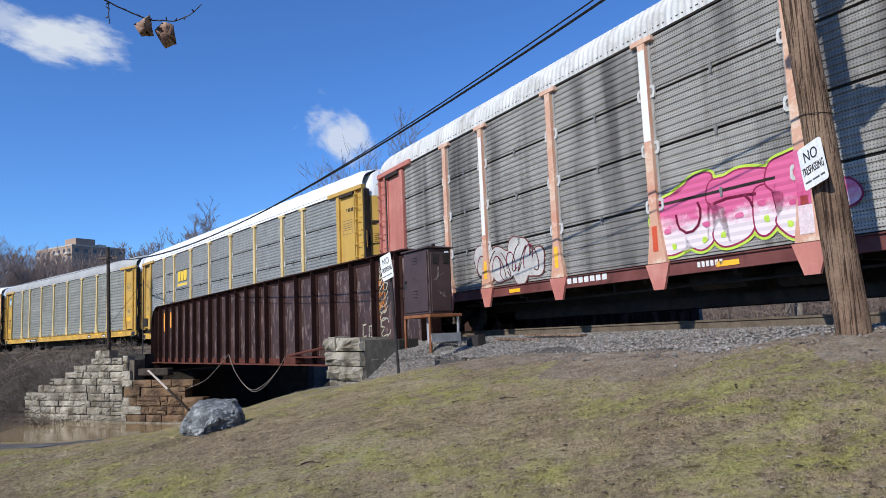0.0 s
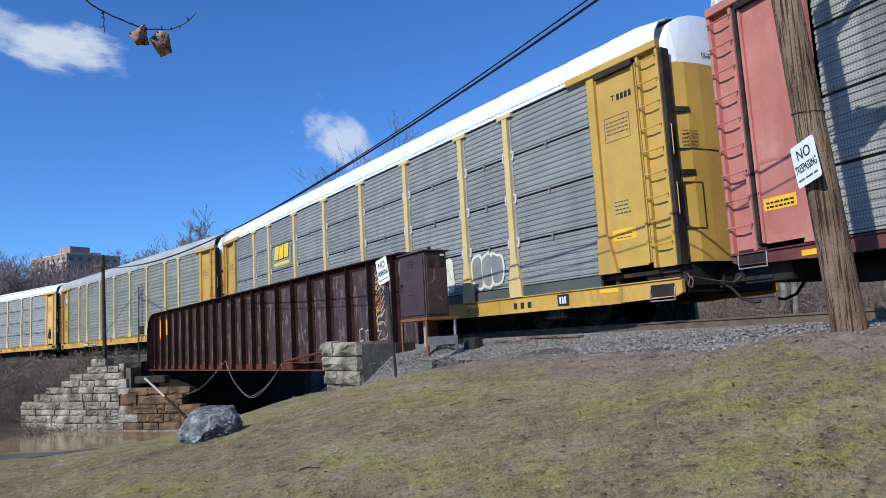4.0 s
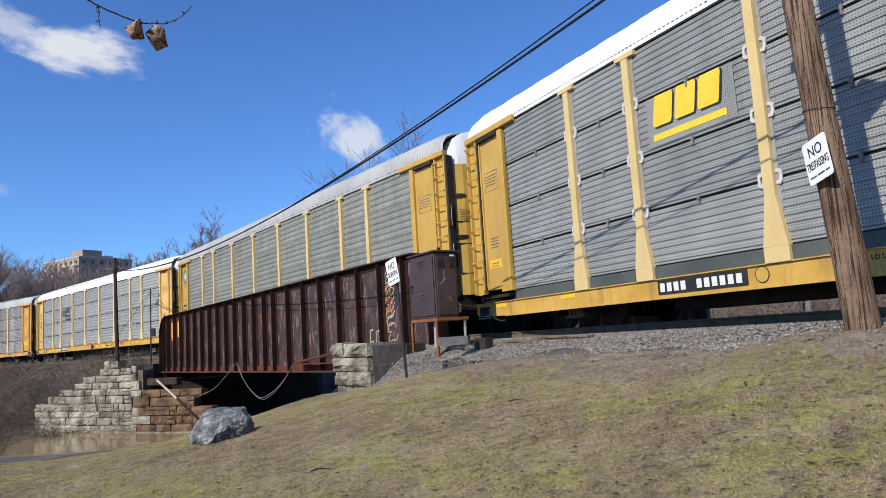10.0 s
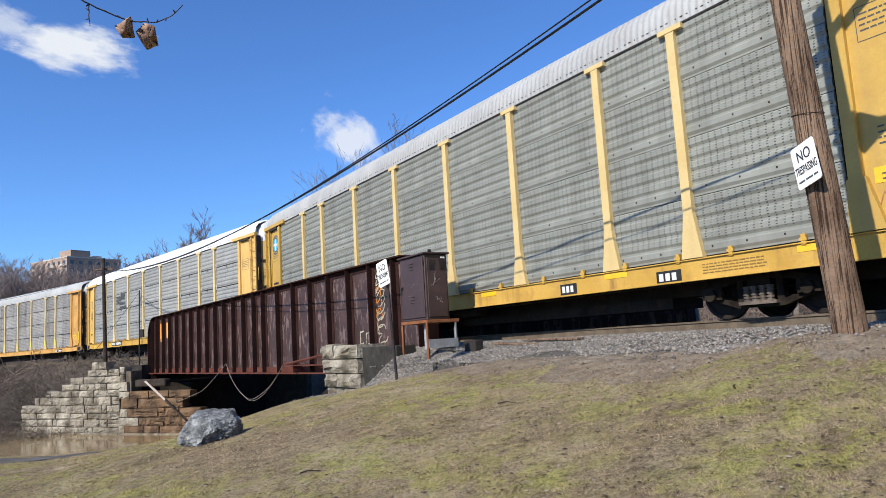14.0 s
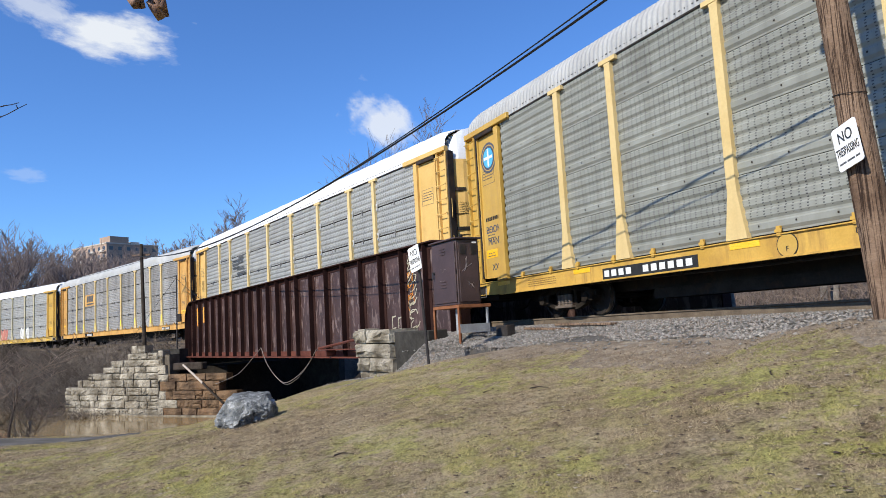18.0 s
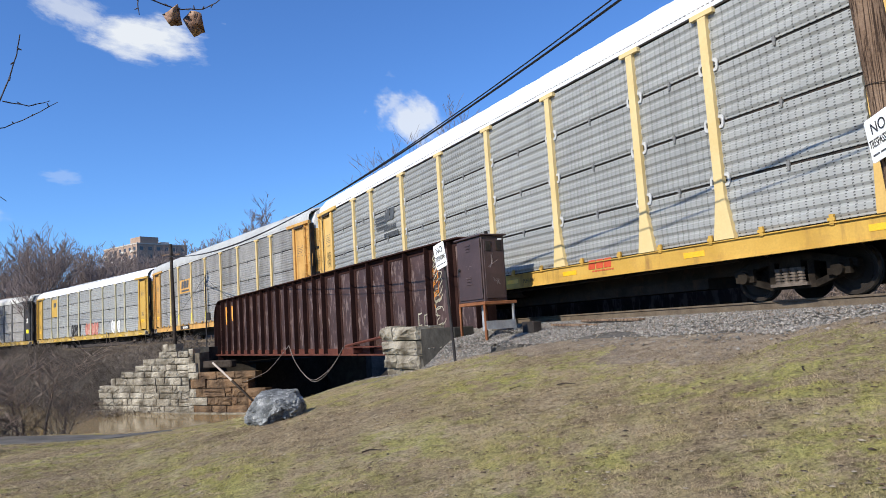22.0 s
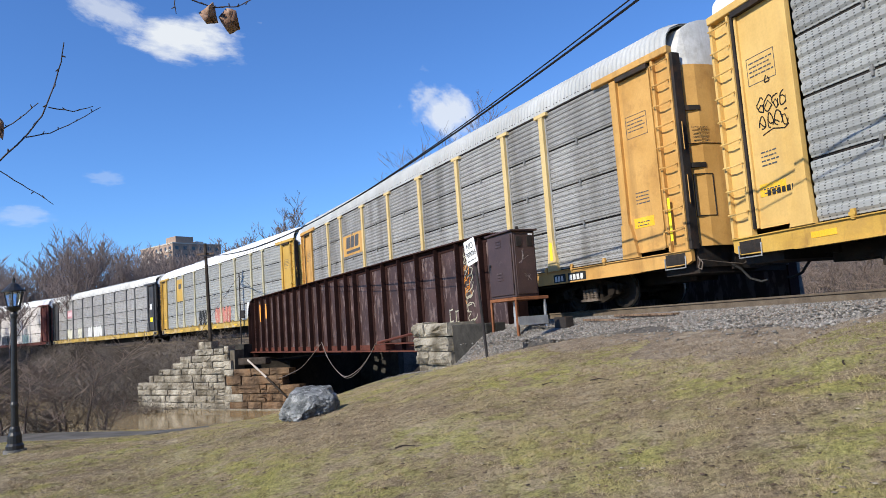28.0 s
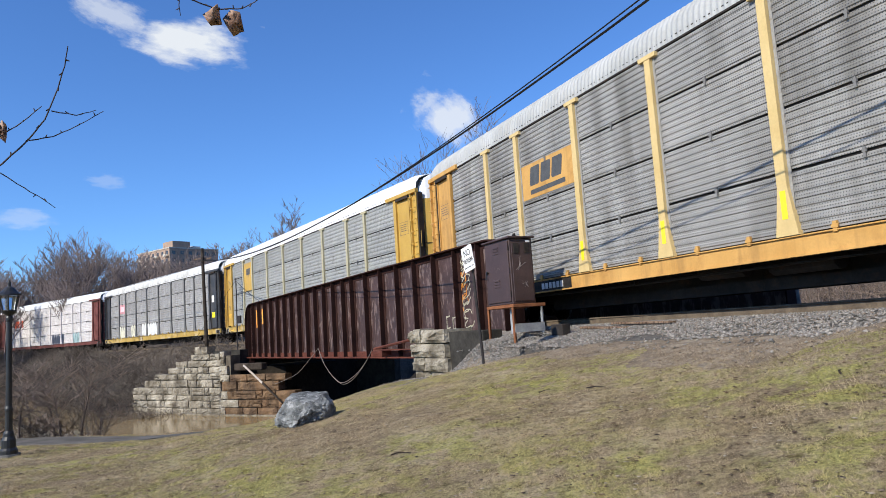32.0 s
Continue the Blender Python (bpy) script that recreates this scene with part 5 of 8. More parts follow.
def build_bridge():
    root = thing("girder_bridge", BRIDGE, "dark maroon riveted plate-girder railroad bridge with peeling paint", "bridge", kind="structure")
    stiff = [0.55] + [1.35 + k * 1.02 for k in range(13)] + [14.45 + k * 1.27 for k in range(8)] + [G_LEN - 0.35]
    for near, y, dx in ((True, 0.0, 0.0), (False, 5.6, 4.35)):
        made = []
        bm = bmesh.new()
        prism(bm, girder_outline(), y - 0.01, y + 0.01)
        made.append(part("girder_web", bm, GIRDER, root, "dark maroon plate with peeled pale patches"))
        bm = bmesh.new()
        cover_plate(bm, y - 0.2, y + 0.2, 0.04)
        bmesh.ops.recalc_face_normals(bm, faces=list(bm.faces))
        made.append(part("top_flange", bm, GIRDER_DARK, root))
        bm = boxes((0, G_LEN, y - 0.21, y + 0.21, G_Z0 - 0.05, G_Z0), (0, G_LEN, y - 0.035, y - 0.012, G_Z0 + 0.002, G_Z0 + 0.2), (0, G_LEN, y + 0.012, y + 0.035, G_Z0 + 0.002, G_Z0 + 0.2))
        made.append(part("bottom_flange", bm, GIRDER_RUST, root, "rust-red bottom flange"))
        for x in stiff:
            def make(x=x):
                top = girder_top(x) - 0.03
                # the flat leg is widened so its dark steel also draws the stiffener's shadow
                bm = boxes((-0.012, 0.012, -0.2, -0.012, G_Z0 + 0.01, top), (0.012, 0.15, -0.026, -0.012, G_Z0 + 0.21, top))
                return to_mesh(bm, GIRDER_DARK, name="stiffener")
            key = ("stiff", round(x, 2))
            again("stiffener", cached(key, make), root, pose(x + dx, y, 0) if near else pose(x + dx, y, 0) @ Matrix.Rotation(math.pi, 4, "Z"))
        bm = bmesh.new()
        # flange angle with its row of rivets under the top edge
        x0, x1 = 1.1, G_LEN - 1.2
        prism(bm, [(x0, girder_top(x0) - 0.18), (x1, girder_top(x1) - 0.18), (x1, girder_top(x1) - 0.002), (x0, girder_top(x0) - 0.002)], y - 0.03, y - 0.012)
        made.append(part("flange_angle", bm, GIRDER_DARK, root))
        for ob in made:
            ob.matrix_basis = pose(dx, 0, 0)
    tagged(again("rivets", to_mesh(rivets(stiff), GIRDER_DARK, name="rivets"), root, Matrix()), kind="stuff")
    bm = bmesh.new()
    lo, hi = [[bm.verts.new((x, y, z)) for x, y in ((0.2, 0.25), (G_LEN - 0.2, 0.25), (G_LEN + 4.1, 5.35), (4.5, 5.35))] for z in (1.12, 1.2)]
    bm.faces.new(lo[::-1])
    bm.faces.new(hi)
    for i in range(4):
        bm.faces.new((lo[i], lo[(i + 1) % 4], hi[(i + 1) % 4], hi[i]))
    part("bridge_floor", bm, GIRDER_DARK, root)
    for k in range(9):
        again("floor_beam", cached("fbeam", lambda: to_mesh(boxes((-0.12, 0.12, 0.04, 5.56, 0.78, 0.81), (-0.012, 0.012, 0.04, 5.56, 0.81, 1.1)), GIRDER_DARK, name="floor_beam")), root, pose(5.0 + k * (G_LEN - 5.6) / 8, 0, 0))
    bearing = cached("bearing", lambda: to_mesh(boxes((-0.3, 0.3, -0.2, 0.2, 0.0, 0.08), (-0.2, 0.2, -0.03, 0.03, 0.08, 0.42), (-0.16, -0.12, -0.15, 0.15, 0.08, 0.42), (0.12, 0.16, -0.15, 0.15, 0.08, 0.42), (-0.25, 0.25, -0.18, 0.18, 0.42, 0.455)), GIRDER_DARK, name="bearing"))
    for x in (0.6, G_LEN - 0.6):
        for y, dx in ((0.0, 0.0), (5.6, 4.35)):
            again("bearing", bearing, root, pose(x + dx, y, 0.24))
    # walkway bracket near the right end
    bm = bmesh.new()
    rod(bm, (16.7, -0.35, 1.05), (19.9, -0.45, 1.35), 0.05, n=6)
    box(bm, 16.75, 19.9, -0.42, -0.22, 0.99, 1.03)
    box(bm, 17.3, 17.4, -0.4, -0.02, 0.8, 1.0)
    part("side_bracket", bm, GIRDER_RUST, root)
    # spray paint: two orange marks and pale scribbles
    for x in (1.56, 2.58):
        bm = boxes((x, x + 0.26, -0.016, -0.0125, 2.5, 3.3))
        part("orange_mark", bm, ORANGE, root)
    part("orange_mark", boxes((1.6, 2.0, -0.016, -0.0125, 2.35, 2.5)), ORANGE, root)
    rng = random.Random(8)
    for col, x0, z0, w, h, cnt in ((CREAM, 22.25, 1.9, 0.45, 1.9, 9), (ORANGE, 22.2, 2.2, 0.35, 1.4, 4), (CREAM, 22.3, 1.2, 0.5, 0.6, 3)):
        for k in range(cnt):
            zc = z0 + h * (k + 0.5) / cnt
            pts = []
            for q in range(9):
                a = q / 8 * rng.uniform(3.5, 5.5) + k
                pts.append((x0 + w * (0.5 + 0.5 * math.cos(a)), zc + h / cnt * 0.75 * math.sin(a * 1.1)))
            stroke_on(root, pts, 0.035, col, -0.016)


    for x, top, arms in ((20.85, 1.95, (0.0,)), (21.25, 2.0, (0.95, 0.5)), (21.6, 1.95, (0.95, 0.5))):
        stroke_on(root, [(x, 1.2), (x + 0.02, top)], 0.04, CREAM, -0.016)
        for a in arms:
            z = 1.2 + (top - 1.2) * a
            stroke_on(root, [(x, z), (x + 0.22, z + 0.04)], 0.04, CREAM, -0.019)


def stroke_on(parent, pts, width, material, y, name="graffiti_stroke"):
    return part(name, ribbon(pts, width, y), material, parent)


def rivets(stiff):
    bm = bmesh.new()

    def rivet(x, z):
        a = [bm.verts.new((x + 0.018 * math.cos(q * 1.5708), -0.026, z + 0.018 * math.sin(q * 1.5708))) for q in range(4)]
        t = bm.verts.new((x, -0.042, z))
        for q in range(4):
            bm.faces.new((a[q], a[(q + 1) % 4], t))
    for x in stiff[1:-1]:
        for k in range(15):
            rivet(x + 0.055, G_Z0 + 0.3 + k * 0.19)
    for k in range(110):
        rivet(1.4 + k * 0.2, girder_top(1.4 + k * 0.2) - 0.09)
        rivet(1.4 + k * 0.2, G_Z0 + 0.12)
    return bm


build_bridge()


# ---- masonry ----
def block_mesh(k, material):
    """A rock-faced unit block: x 0..1, y 0 (face) ..1, z 0..1."""
    def make():
        rng = random.Random(50 + k)
        bm = bmesh.new()
        nx, nz = 5, 4
        grid = []
        for j in range(nz + 1):
            row = []
            for i in range(nx + 1):
                edge = i in (0, nx) or j in (0, nz)
                u, w = i / nx, j / nz
                ex, ez = (rng.uniform(0, 0.012) if i == 0 else -rng.uniform(0, 0.012) if i == nx else rng.uniform(-0.06, 0.06)), (rng.uniform(0, 0.03) if j == 0 else -rng.uniform(0, 0.03) if j == nz else rng.uniform(-0.09, 0.09))
                row.append(bm.verts.new((u + ex, rng.uniform(0.0, 0.07) if edge else rng.uniform(-0.11, 0.02), w + ez)))
            grid.append(row)
        for j in range(nz):
            for i in range(nx):
                bm.faces.new((grid[j][i], grid[j][i + 1], grid[j + 1][i + 1], grid[j + 1][i]))
        b = [bm.verts.new(p) for p in ((0.02, 1, 0.03), (0.98, 1, 0.03), (0.98, 1, 0.97), (0.02, 1, 0.97))]
        bm.faces.new(b[::-1])
        bm.faces.new([grid[0][i] for i in range(nx, -1, -1)] + [b[0], b[1]])
        bm.faces.new([grid[nz][i] for i in range(nx + 1)] + [b[2], b[3]])
        bm.faces.new([grid[j][0] for j in range(nz + 1)] + [b[3], b[0]])
        bm.faces.new([grid[j][nx] for j in range(nz, -1, -1)] + [b[1], b[2]])
        return to_mesh(bm, material, name="stone_block")
    return cached(("block", k, material.name), make)


def masonry(root, base, direction, length, z0, course, tops, materials, depth=0.5, seed=1, mean=0.95, joint=0.0):
    """Courses of blocks along a line; tops(u) gives the height of the wall's top at u metres. direction in degrees; the face is to the right of it."""
    rng = random.Random(seed)
    m = pose(base[0], base[1], 0, 0, 0, direction)
    k, zk = 0, z0
    peak = max(tops(u * length / 20) for u in range(21))
    while zk + 0.5 * course < peak:
        tall = course * rng.uniform(0.8, 1.2)
        x = -rng.uniform(0.0, 0.7)
        while x < length - 0.05:
            w = min(rng.choice((0.5, 0.7, 0.9, 1.2, 1.6)) * rng.uniform(0.85, 1.15) * mean, length - x)
            if length - x - w < 0.3:
                w = length - x
            a = max(x, 0.0)
            if zk + 0.6 * tall < tops((a + x + w) / 2) and x + w - a > 0.15:
                mat = materials(k, (a + x + w) / 2)
                h = tall + rng.uniform(-0.03, 0.0)
                split = rng.random() < 0.14 and tall > 0.3
                for q in range(2 if split else 1):
                    hh = h / 2 if split else h
                    again("stone_block", block_mesh(rng.randrange(10), mat), root, m @ pose(a + rng.uniform(0, 0.02), rng.uniform(-0.05, 0.03), zk + q * h / 2, 0, rng.uniform(-0.8, 0.8), rng.uniform(-1.5, 1.5)) @ Matrix.Diagonal((x + w - a - rng.uniform(0.0, 0.015) - joint, depth, hh - rng.uniform(0.0, 0.012) - joint, 1)))
            x += w
        k += 1
        zk += tall


def build_far_abutment():
    root = thing("bridge_abutment", Matrix(), "old stepped masonry abutment and wing wall of pale and brown stone blocks", "abutment", kind="structure")
    cx, cy, ex, ey = -16.13, 36.7, -23.5, 41.05
    d = math.degrees(math.atan2(cy - ey, cx - ex))
    ln = math.hypot(cx - ex, cy - ey)

    def top(u):
        return float(np.interp(u / ln, [0, 0.53, 0.77, 0.9, 0.92], [-0.78, 0.5, 1.42, 1.42, 1.2]))
    bm = bmesh.new()
    m = pose(ex, ey, 0, 0, 0, d)
    prism(bm, [(0.1, -3.0), (ln - 0.1, -3.0), (ln - 0.1, 0.95), (ln * 0.74, 1.05), (0.1, -1.4)], 0.14, 1.2)
    core = part("wall_core", bm, MORTAR, root)
    core.matrix_basis = m
    masonry(root, (ex, ey), d, ln, -2.15, 0.365, top, lambda k, u: STONE_LIGHT, seed=3, mean=0.66)
    # footing course at the waterline
    f = part("footing", boxes((-0.15, ln + 0.05, -0.14, 0.1, -2.6, -2.1)), STONE_LIGHT, root)
    f.matrix_basis = m
    # the face under the girders
    d2, ln2 = -25.5, 5.4
    bm = bmesh.new()
    prism(bm, [(0.0, -3.0), (ln2 - 0.2, -3.0), (ln2 - 0.2, -2.2), (3.0, -0.6), (0.7, -0.1), (0.7, 0.95), (0.0, 0.95)], 0.14, 0.8)
    core = part("wall_core", bm, MORTAR, root)
    m2 = pose(cx, cy, 0, 0, 0, d2)
    core.matrix_basis = m2
    masonry(root, (cx, cy), d2, ln2, -2.15, 0.42, lambda u: float(np.interp(u, [0, 0.65, 0.7, 3.6, 5.4], [1.2, 1.2, 0.14, 0.05, -0.95])), lambda k, u: STONE_LIGHT if u < 0.7 else STONE_BROWN, seed=9, mean=0.95)
    f = part("footing", boxes((0.06, ln2, -0.13, 0.1, -2.6, -2.1)), STONE_LIGHT, root)
    f.matrix_basis = m2
    # bed of the bearings, its shade put into the colour, and the wall behind that holds the fill
    f = part("bridge_seat", boxes((-0.3, 3.2, 1.65, 7.5, -2.9, 0.22)), SHADED_SOIL, root)
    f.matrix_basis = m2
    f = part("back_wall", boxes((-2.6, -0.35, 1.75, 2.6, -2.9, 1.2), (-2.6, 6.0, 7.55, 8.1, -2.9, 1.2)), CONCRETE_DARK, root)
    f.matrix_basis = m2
    # dark timber lying on the seat
    bm = boxes((0.85, 2.9, 0.2, 0.62, 0.125, 0.5), round_off=0.05)
    log = part("seat_timber", bm, TIE_WOOD, None, kind="")
    tagged(log, "dark squared timber lying on the bridge seat", "timber")
    log.matrix_basis = m2


build_far_abutment()


def build_near_abutment():
    root = thing("bridge_abutment", Matrix(), "near masonry abutment of pale stone blocks beside a concrete block", "abutment", kind="structure")
    a, b = track(-5.6, -3.45), track(-3.2, -3.45)
    d = math.degrees(math.atan2(b.y - a.y, b.x - a.x))
    ln = math.hypot(b.x - a.x, b.y - a.y)
    bm = boxes((0.12, ln, 0.16, 0.62, -3.0, 1.5))
    core = part("wall_core", bm, MORTAR, root)
    core.matrix_basis = pose(a.x, a.y, 0, 0, 0, d)
    rng = random.Random(15)
    for k, (w, back) in enumerate(((ln + 0.5, 0.12), (ln + 0.15, 0.02), (ln - 0.05, -0.03), (ln + 0.02, 0.0))):
        for u, half in ((0.0, 0.34), (0.36, 1.0)) if k != 2 else ((0.0, 1.0),):
            span = w * (half - u)
            again("stone_block", block_mesh(k + (4 if u else 0), STONE_LIGHT), root, pose(a.x, a.y, 0, 0, 0, d) @ pose(u * w - 0.04 * k, back - 0.12, 0.01 + 0.405 * k, 0, 0, rng.uniform(-2, 2)) @ Matrix.Diagonal((span - 0.01, 0.95, 0.385, 1)))
    # its return face towards the creek
    e = track(-5.6, 3.5)
    d2 = math.degrees(math.atan2(a.y - e.y, a.x - e.x))
    ln2 = math.hypot(a.x - e.x, a.y - e.y)
    bm = boxes((0.0, ln2 - 0.05, 0.12, 0.9, -3.0, 0.2), (ln2 - 0.75, ln2 - 0.1, 0.12, 0.6, 0.2, 1.5))
    core = part("wall_core", bm, MORTAR, root)
    core.matrix_basis = pose(e.x, e.y, 0, 0, 0, d2)
    masonry(root, (e.x, e.y), d2, ln2, -2.64, 0.38, lambda u: 0.2 if u < ln2 - 0.8 else 1.6, lambda k, u: STONE_BROWN if u < ln2 - 0.9 else STONE_LIGHT, seed=6)
    bm = boxes((ln + 0.02, ln + 1.95, 0.02, 0.6, 0.2, 1.52), round_off=0.02)
    blk = part("concrete_block", bm, CONCRETE_DARK, root, "dark weathered concrete block")
    blk.matrix_basis = pose(a.x, a.y, 0, 0, 0, d)
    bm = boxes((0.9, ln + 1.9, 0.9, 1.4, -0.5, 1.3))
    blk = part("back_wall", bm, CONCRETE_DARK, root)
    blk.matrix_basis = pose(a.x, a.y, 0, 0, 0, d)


build_near_abutment()


# ---- the signal cabinet on its stand ----
def build_cabinet():
    m = track_pose(0.38, -3.36, 0)
    root = thing("signal_cabinet", m, "dark brown steel signal cabinet on a rusty angle-iron stand", "cabinet")
    # local: x with the train, -y towards the lawn; the seen corner is at the origin
    L_, W_, z0, z1 = 1.22, 0.62, 2.08, 3.62
    part("body", boxes((-L_, 0, 0, W_, z0, z1), round_off=0.012), CABINET, root)
    part("roof", boxes((-L_ - 0.06, 0.07, -0.06, W_ + 0.05, z1 + 0.003, z1 + 0.045), round_off=0.01), CABINET, root)
    door = part("front_door", boxes((-L_ + 0.05, -0.04, -0.03, -0.003, z0 + 0.06, z1 - 0.05), round_off=0.008), CABINET, root)
    for z in (z0 + 0.42, z1 - 0.32):
        for k in range(3):
            part("louvre", boxes((-0.75, -0.5, -0.045, -0.031, z + k * 0.07, z + k * 0.07 + 0.035), round_off=0.005), CABINET, door)
    bm = bmesh.new()
    rod(bm, (-L_ + 0.14, -0.07, z0 + 0.82), (-L_ + 0.14, -0.03, z0 + 0.82), 0.035, n=10)
    box(bm, -L_ + 0.125, -L_ + 0.155, -0.085, -0.07, z0 + 0.66, z0 + 0.84)
    part("handle", bm, SIGN_BLACK, door, "black latch handle")
    for z in (z0 + 0.2, z0 + 0.75, z1 - 0.25):
        part("hinge", boxes((-0.035, 0.0, -0.05, -0.031, z, z + 0.12)), CABINET, door)
    part("side_panel", boxes((0.003, 0.022, 0.05, W_ - 0.05, z0 + 0.06, z1 - 0.05), round_off=0.006), CABINET, root)
    for y in (0.09, W_ - 0.24):
        part("vent", boxes((0.022, 0.04, y, y + 0.15, z1 - 0.36, z1 - 0.12), round_off=0.006), STEEL_DARK, root)
    part("label_plate", boxes((0.0425, 0.046, W_ - 0.2, W_ - 0.08, z1 - 0.1, z1 - 0.06)), SIGN_WHITE, root)
    bm = bmesh.new()
    rod(bm, (-0.25, 0.3, z1 + 0.04), (-0.25, 0.3, z1 + 0.15), 0.05, 0.04, 10)
    part("vent_cap", bm, STEEL_DARK, root)
    part("stand_frame", boxes((-L_ - 0.03, 0.06, -0.04, W_ + 0.22, z0 - 0.08, z0 - 0.004), round_off=0.008), RUST_LEG, root, "rusty stand frame")
    for x, y in ((-L_, 0.0), (0.0, 0.0), (-L_, W_ + 0.1), (0.02, W_ + 0.14)):
        p = m @ Vector((x, y, 0))
        mat = GALV if y > 0.3 and x > -0.5 else RUST_LEG
        bm = boxes((x - 0.035, x - 0.02, y - 0.035, y + 0.04, gz(p.x, p.y) - 0.1, z0 - 0.082), (x - 0.02, x + 0.04, y - 0.035, y - 0.02, gz(p.x, p.y) - 0.1, z0 - 0.082))
        part("leg", bm, mat, root)
    part("cross_brace", boxes((0.03, 0.06, -0.02, W_ + 0.16, 1.42, 1.62)), GALV, root)
    bm = bmesh.new()
    rod(bm, (-0.42, 0.2, 1.0), (-0.42, 0.2, z0 - 0.08), 0.06, n=12)
    part("conduit", bm, GALV, root, "grey steel conduit")
    rng = random.Random(2)
    for x0, z, w, h in ((-0.75, z0 + 0.85, 0.3, 0.1), (-0.8, z0 + 0.6, 0.25, 0.06)):
        pts = [(x0 + w * q / 7, z + h * rng.uniform(-0.5, 0.5)) for q in range(8)]
        stroke_on(root, pts, 0.014, FAINT, -0.032)
    for y0, z, w, h in ((0.12, z0 + 0.95, 0.3, 0.35), (0.15, z0 + 0.45, 0.3, 0.2)):
        bm = bmesh.new()
        pts = [Vector((0.024, y0 + w * rng.random(), z + h * rng.uniform(-0.5, 0.5))) for q in range(9)]
        tube(bm, pts, 0.006, 4)
        part("graffiti_stroke", bm, FAINT, root)


build_cabinet()

# a pale junction box and boards on the ballast beside the cabinet
bm = boxes((0, 0.45, -0.1, 0.12, 1.3, 1.55), round_off=0.015)
ob = part("junction_box", bm, STEEL_DARK, label="dark steel junction box on the ballast by the cabinet")
tagged(ob, category="box")
ob.matrix_basis = track_pose(1.35, -2.9, 0)
for k, (s_, l_, ln, z) in enumerate(((1.7, -2.4, 1.5, 1.42), (2.3, -2.0, 1.9, 1.47))):
    ob = part("board", boxes((0, ln, -0.08, 0.08, 0, 0.045), round_off=0.008), WOOD_POLE, label="weathered loose board lying on the ballast")
    tagged(ob, category="board", group="loose boards")
    ob.matrix_basis = track_pose(s_, l_, z) @ pose(0, 0, 0, 0, 2 - k, 3 - 5 * k)


# ---- signs ----
def build_sign(m, w, h, post=None):
    """A white enamel sign plate in x, z facing -y, centred."""
    root = thing("warning_sign", m, "white NO TRESPASSING sign " + ("on a dark leaning steel post" if post else "nailed to the wooden pole"), "sign", "warning signs")
    bm, rim, c = bmesh.new(), [], 0.03
    for q, (sx, sz) in enumerate(((1, -1), (1, 1), (-1, 1), (-1, -1))):
        for k in range(5):
            t = (q - 1 + k / 4) * math.pi / 2
            rim.append((sx * (w / 2 - c) + c * math.cos(t), sz * (h / 2 - c) + c * math.sin(t)))
    prism(bm, rim, -0.004, 0.004)
    part("plate", bm, SIGN_WHITE, root)
    for text, z, size in (("NO", 0.22 * h, 0.36 * h), ("TRESPASSING", -0.10 * h, 0.27 * h)):
        letters(text, size, SIGN_BLACK, root, pose(0, -0.007, z), 0.0, 0.9 * w)
    bm = bmesh.new()
    x = -0.42 * w
    for q in (0.26, 0.29, 0.17):
        box(bm, x, x + q * w, -0.007, -0.0045, -0.365 * h, -0.325 * h)
        x += (q + 0.05) * w
    part("lettering_bar", bm, GREY_MARK, root)
    if post:
        bm = bmesh.new()
        inv = m.inverted()
        rod(bm, inv @ Vector(post[0]), inv @ Vector(post[1]), 0.03, n=8)
        part("post", bm, POST_STEEL, root, "dark leaning steel post")
    return root


# on its post by the abutment: plate centre about two metres over the lawn
build_sign(pose(-0.955, 13.967, 2.96, -1.9, -13.6, -48.3), 0.352, 0.506, post=((-0.90, 14.0, 3.16), (-0.775, 13.99, 0.55)))

# ---- the wooden pole, its sign and the cables ----
POLE_FOOT, POLE_TOP = Vector((4.26, 7.26, 1.25)), Vector((3.87, 7.4, 8.2))


def build_pole():
    root = thing("utility_pole", Matrix.Translation(POLE_FOOT), "leaning weathered wooden utility pole with deep drying cracks", "pole")
    d = POLE_TOP - POLE_FOOT
    bm = bmesh.new()
    rng = random.Random(3)
    n, m = 28, 26
    ridge = [rng.uniform(-0.006, 0.004) - (0.013 if rng.random() < 0.22 else 0) for _ in range(n)]
    rings = []
    for k in range(m + 1):
        t = k / m
        c = d * t - Vector((0, 0, 0.15 * (k == 0)))
        r = 0.168 - 0.045 * t
        rings.append([bm.verts.new(c + Vector(((r + ridge[i] * (0.5 + rng.random())) * math.cos(2 * math.pi * i / n), (r + ridge[i] * (0.5 + rng.random())) * math.sin(2 * math.pi * i / n), 0))) for i in range(n)])
    for a, b in zip(rings, rings[1:]):
        for i in range(n):
            j = (i + 1) % n
            bm.faces.new((a[i], a[j], b[j], b[i]))
    bm.faces.new(rings[-1])
    part("pole_shaft", bm, WOOD_POLE, root)
    bm = bmesh.new()
    c = d * ((3.75 - POLE_FOOT.z) / d.z)
    pts = [c + Vector((0.16 * math.cos(a), 0.16 * math.sin(a), 0.02 * math.sin(a))) for a in [q * math.pi / 10 for q in range(21)]]
    tube(bm, pts, 0.004, 4)
    part("wire_band", bm, STEEL_DARK, root)
    bm = bmesh.new()
    box(bm, d.x - 0.9, d.x + 0.9, d.y - 0.2, d.y - 0.1, d.z - 0.5, d.z - 0.38)
    part("cross_arm", bm, WOOD_POLE, root)
    part("cable_bracket", boxes((-0.5, 0.0, -0.48, 0.12, 5.02, 5.08)), WOOD_POLE, root)


build_pole()
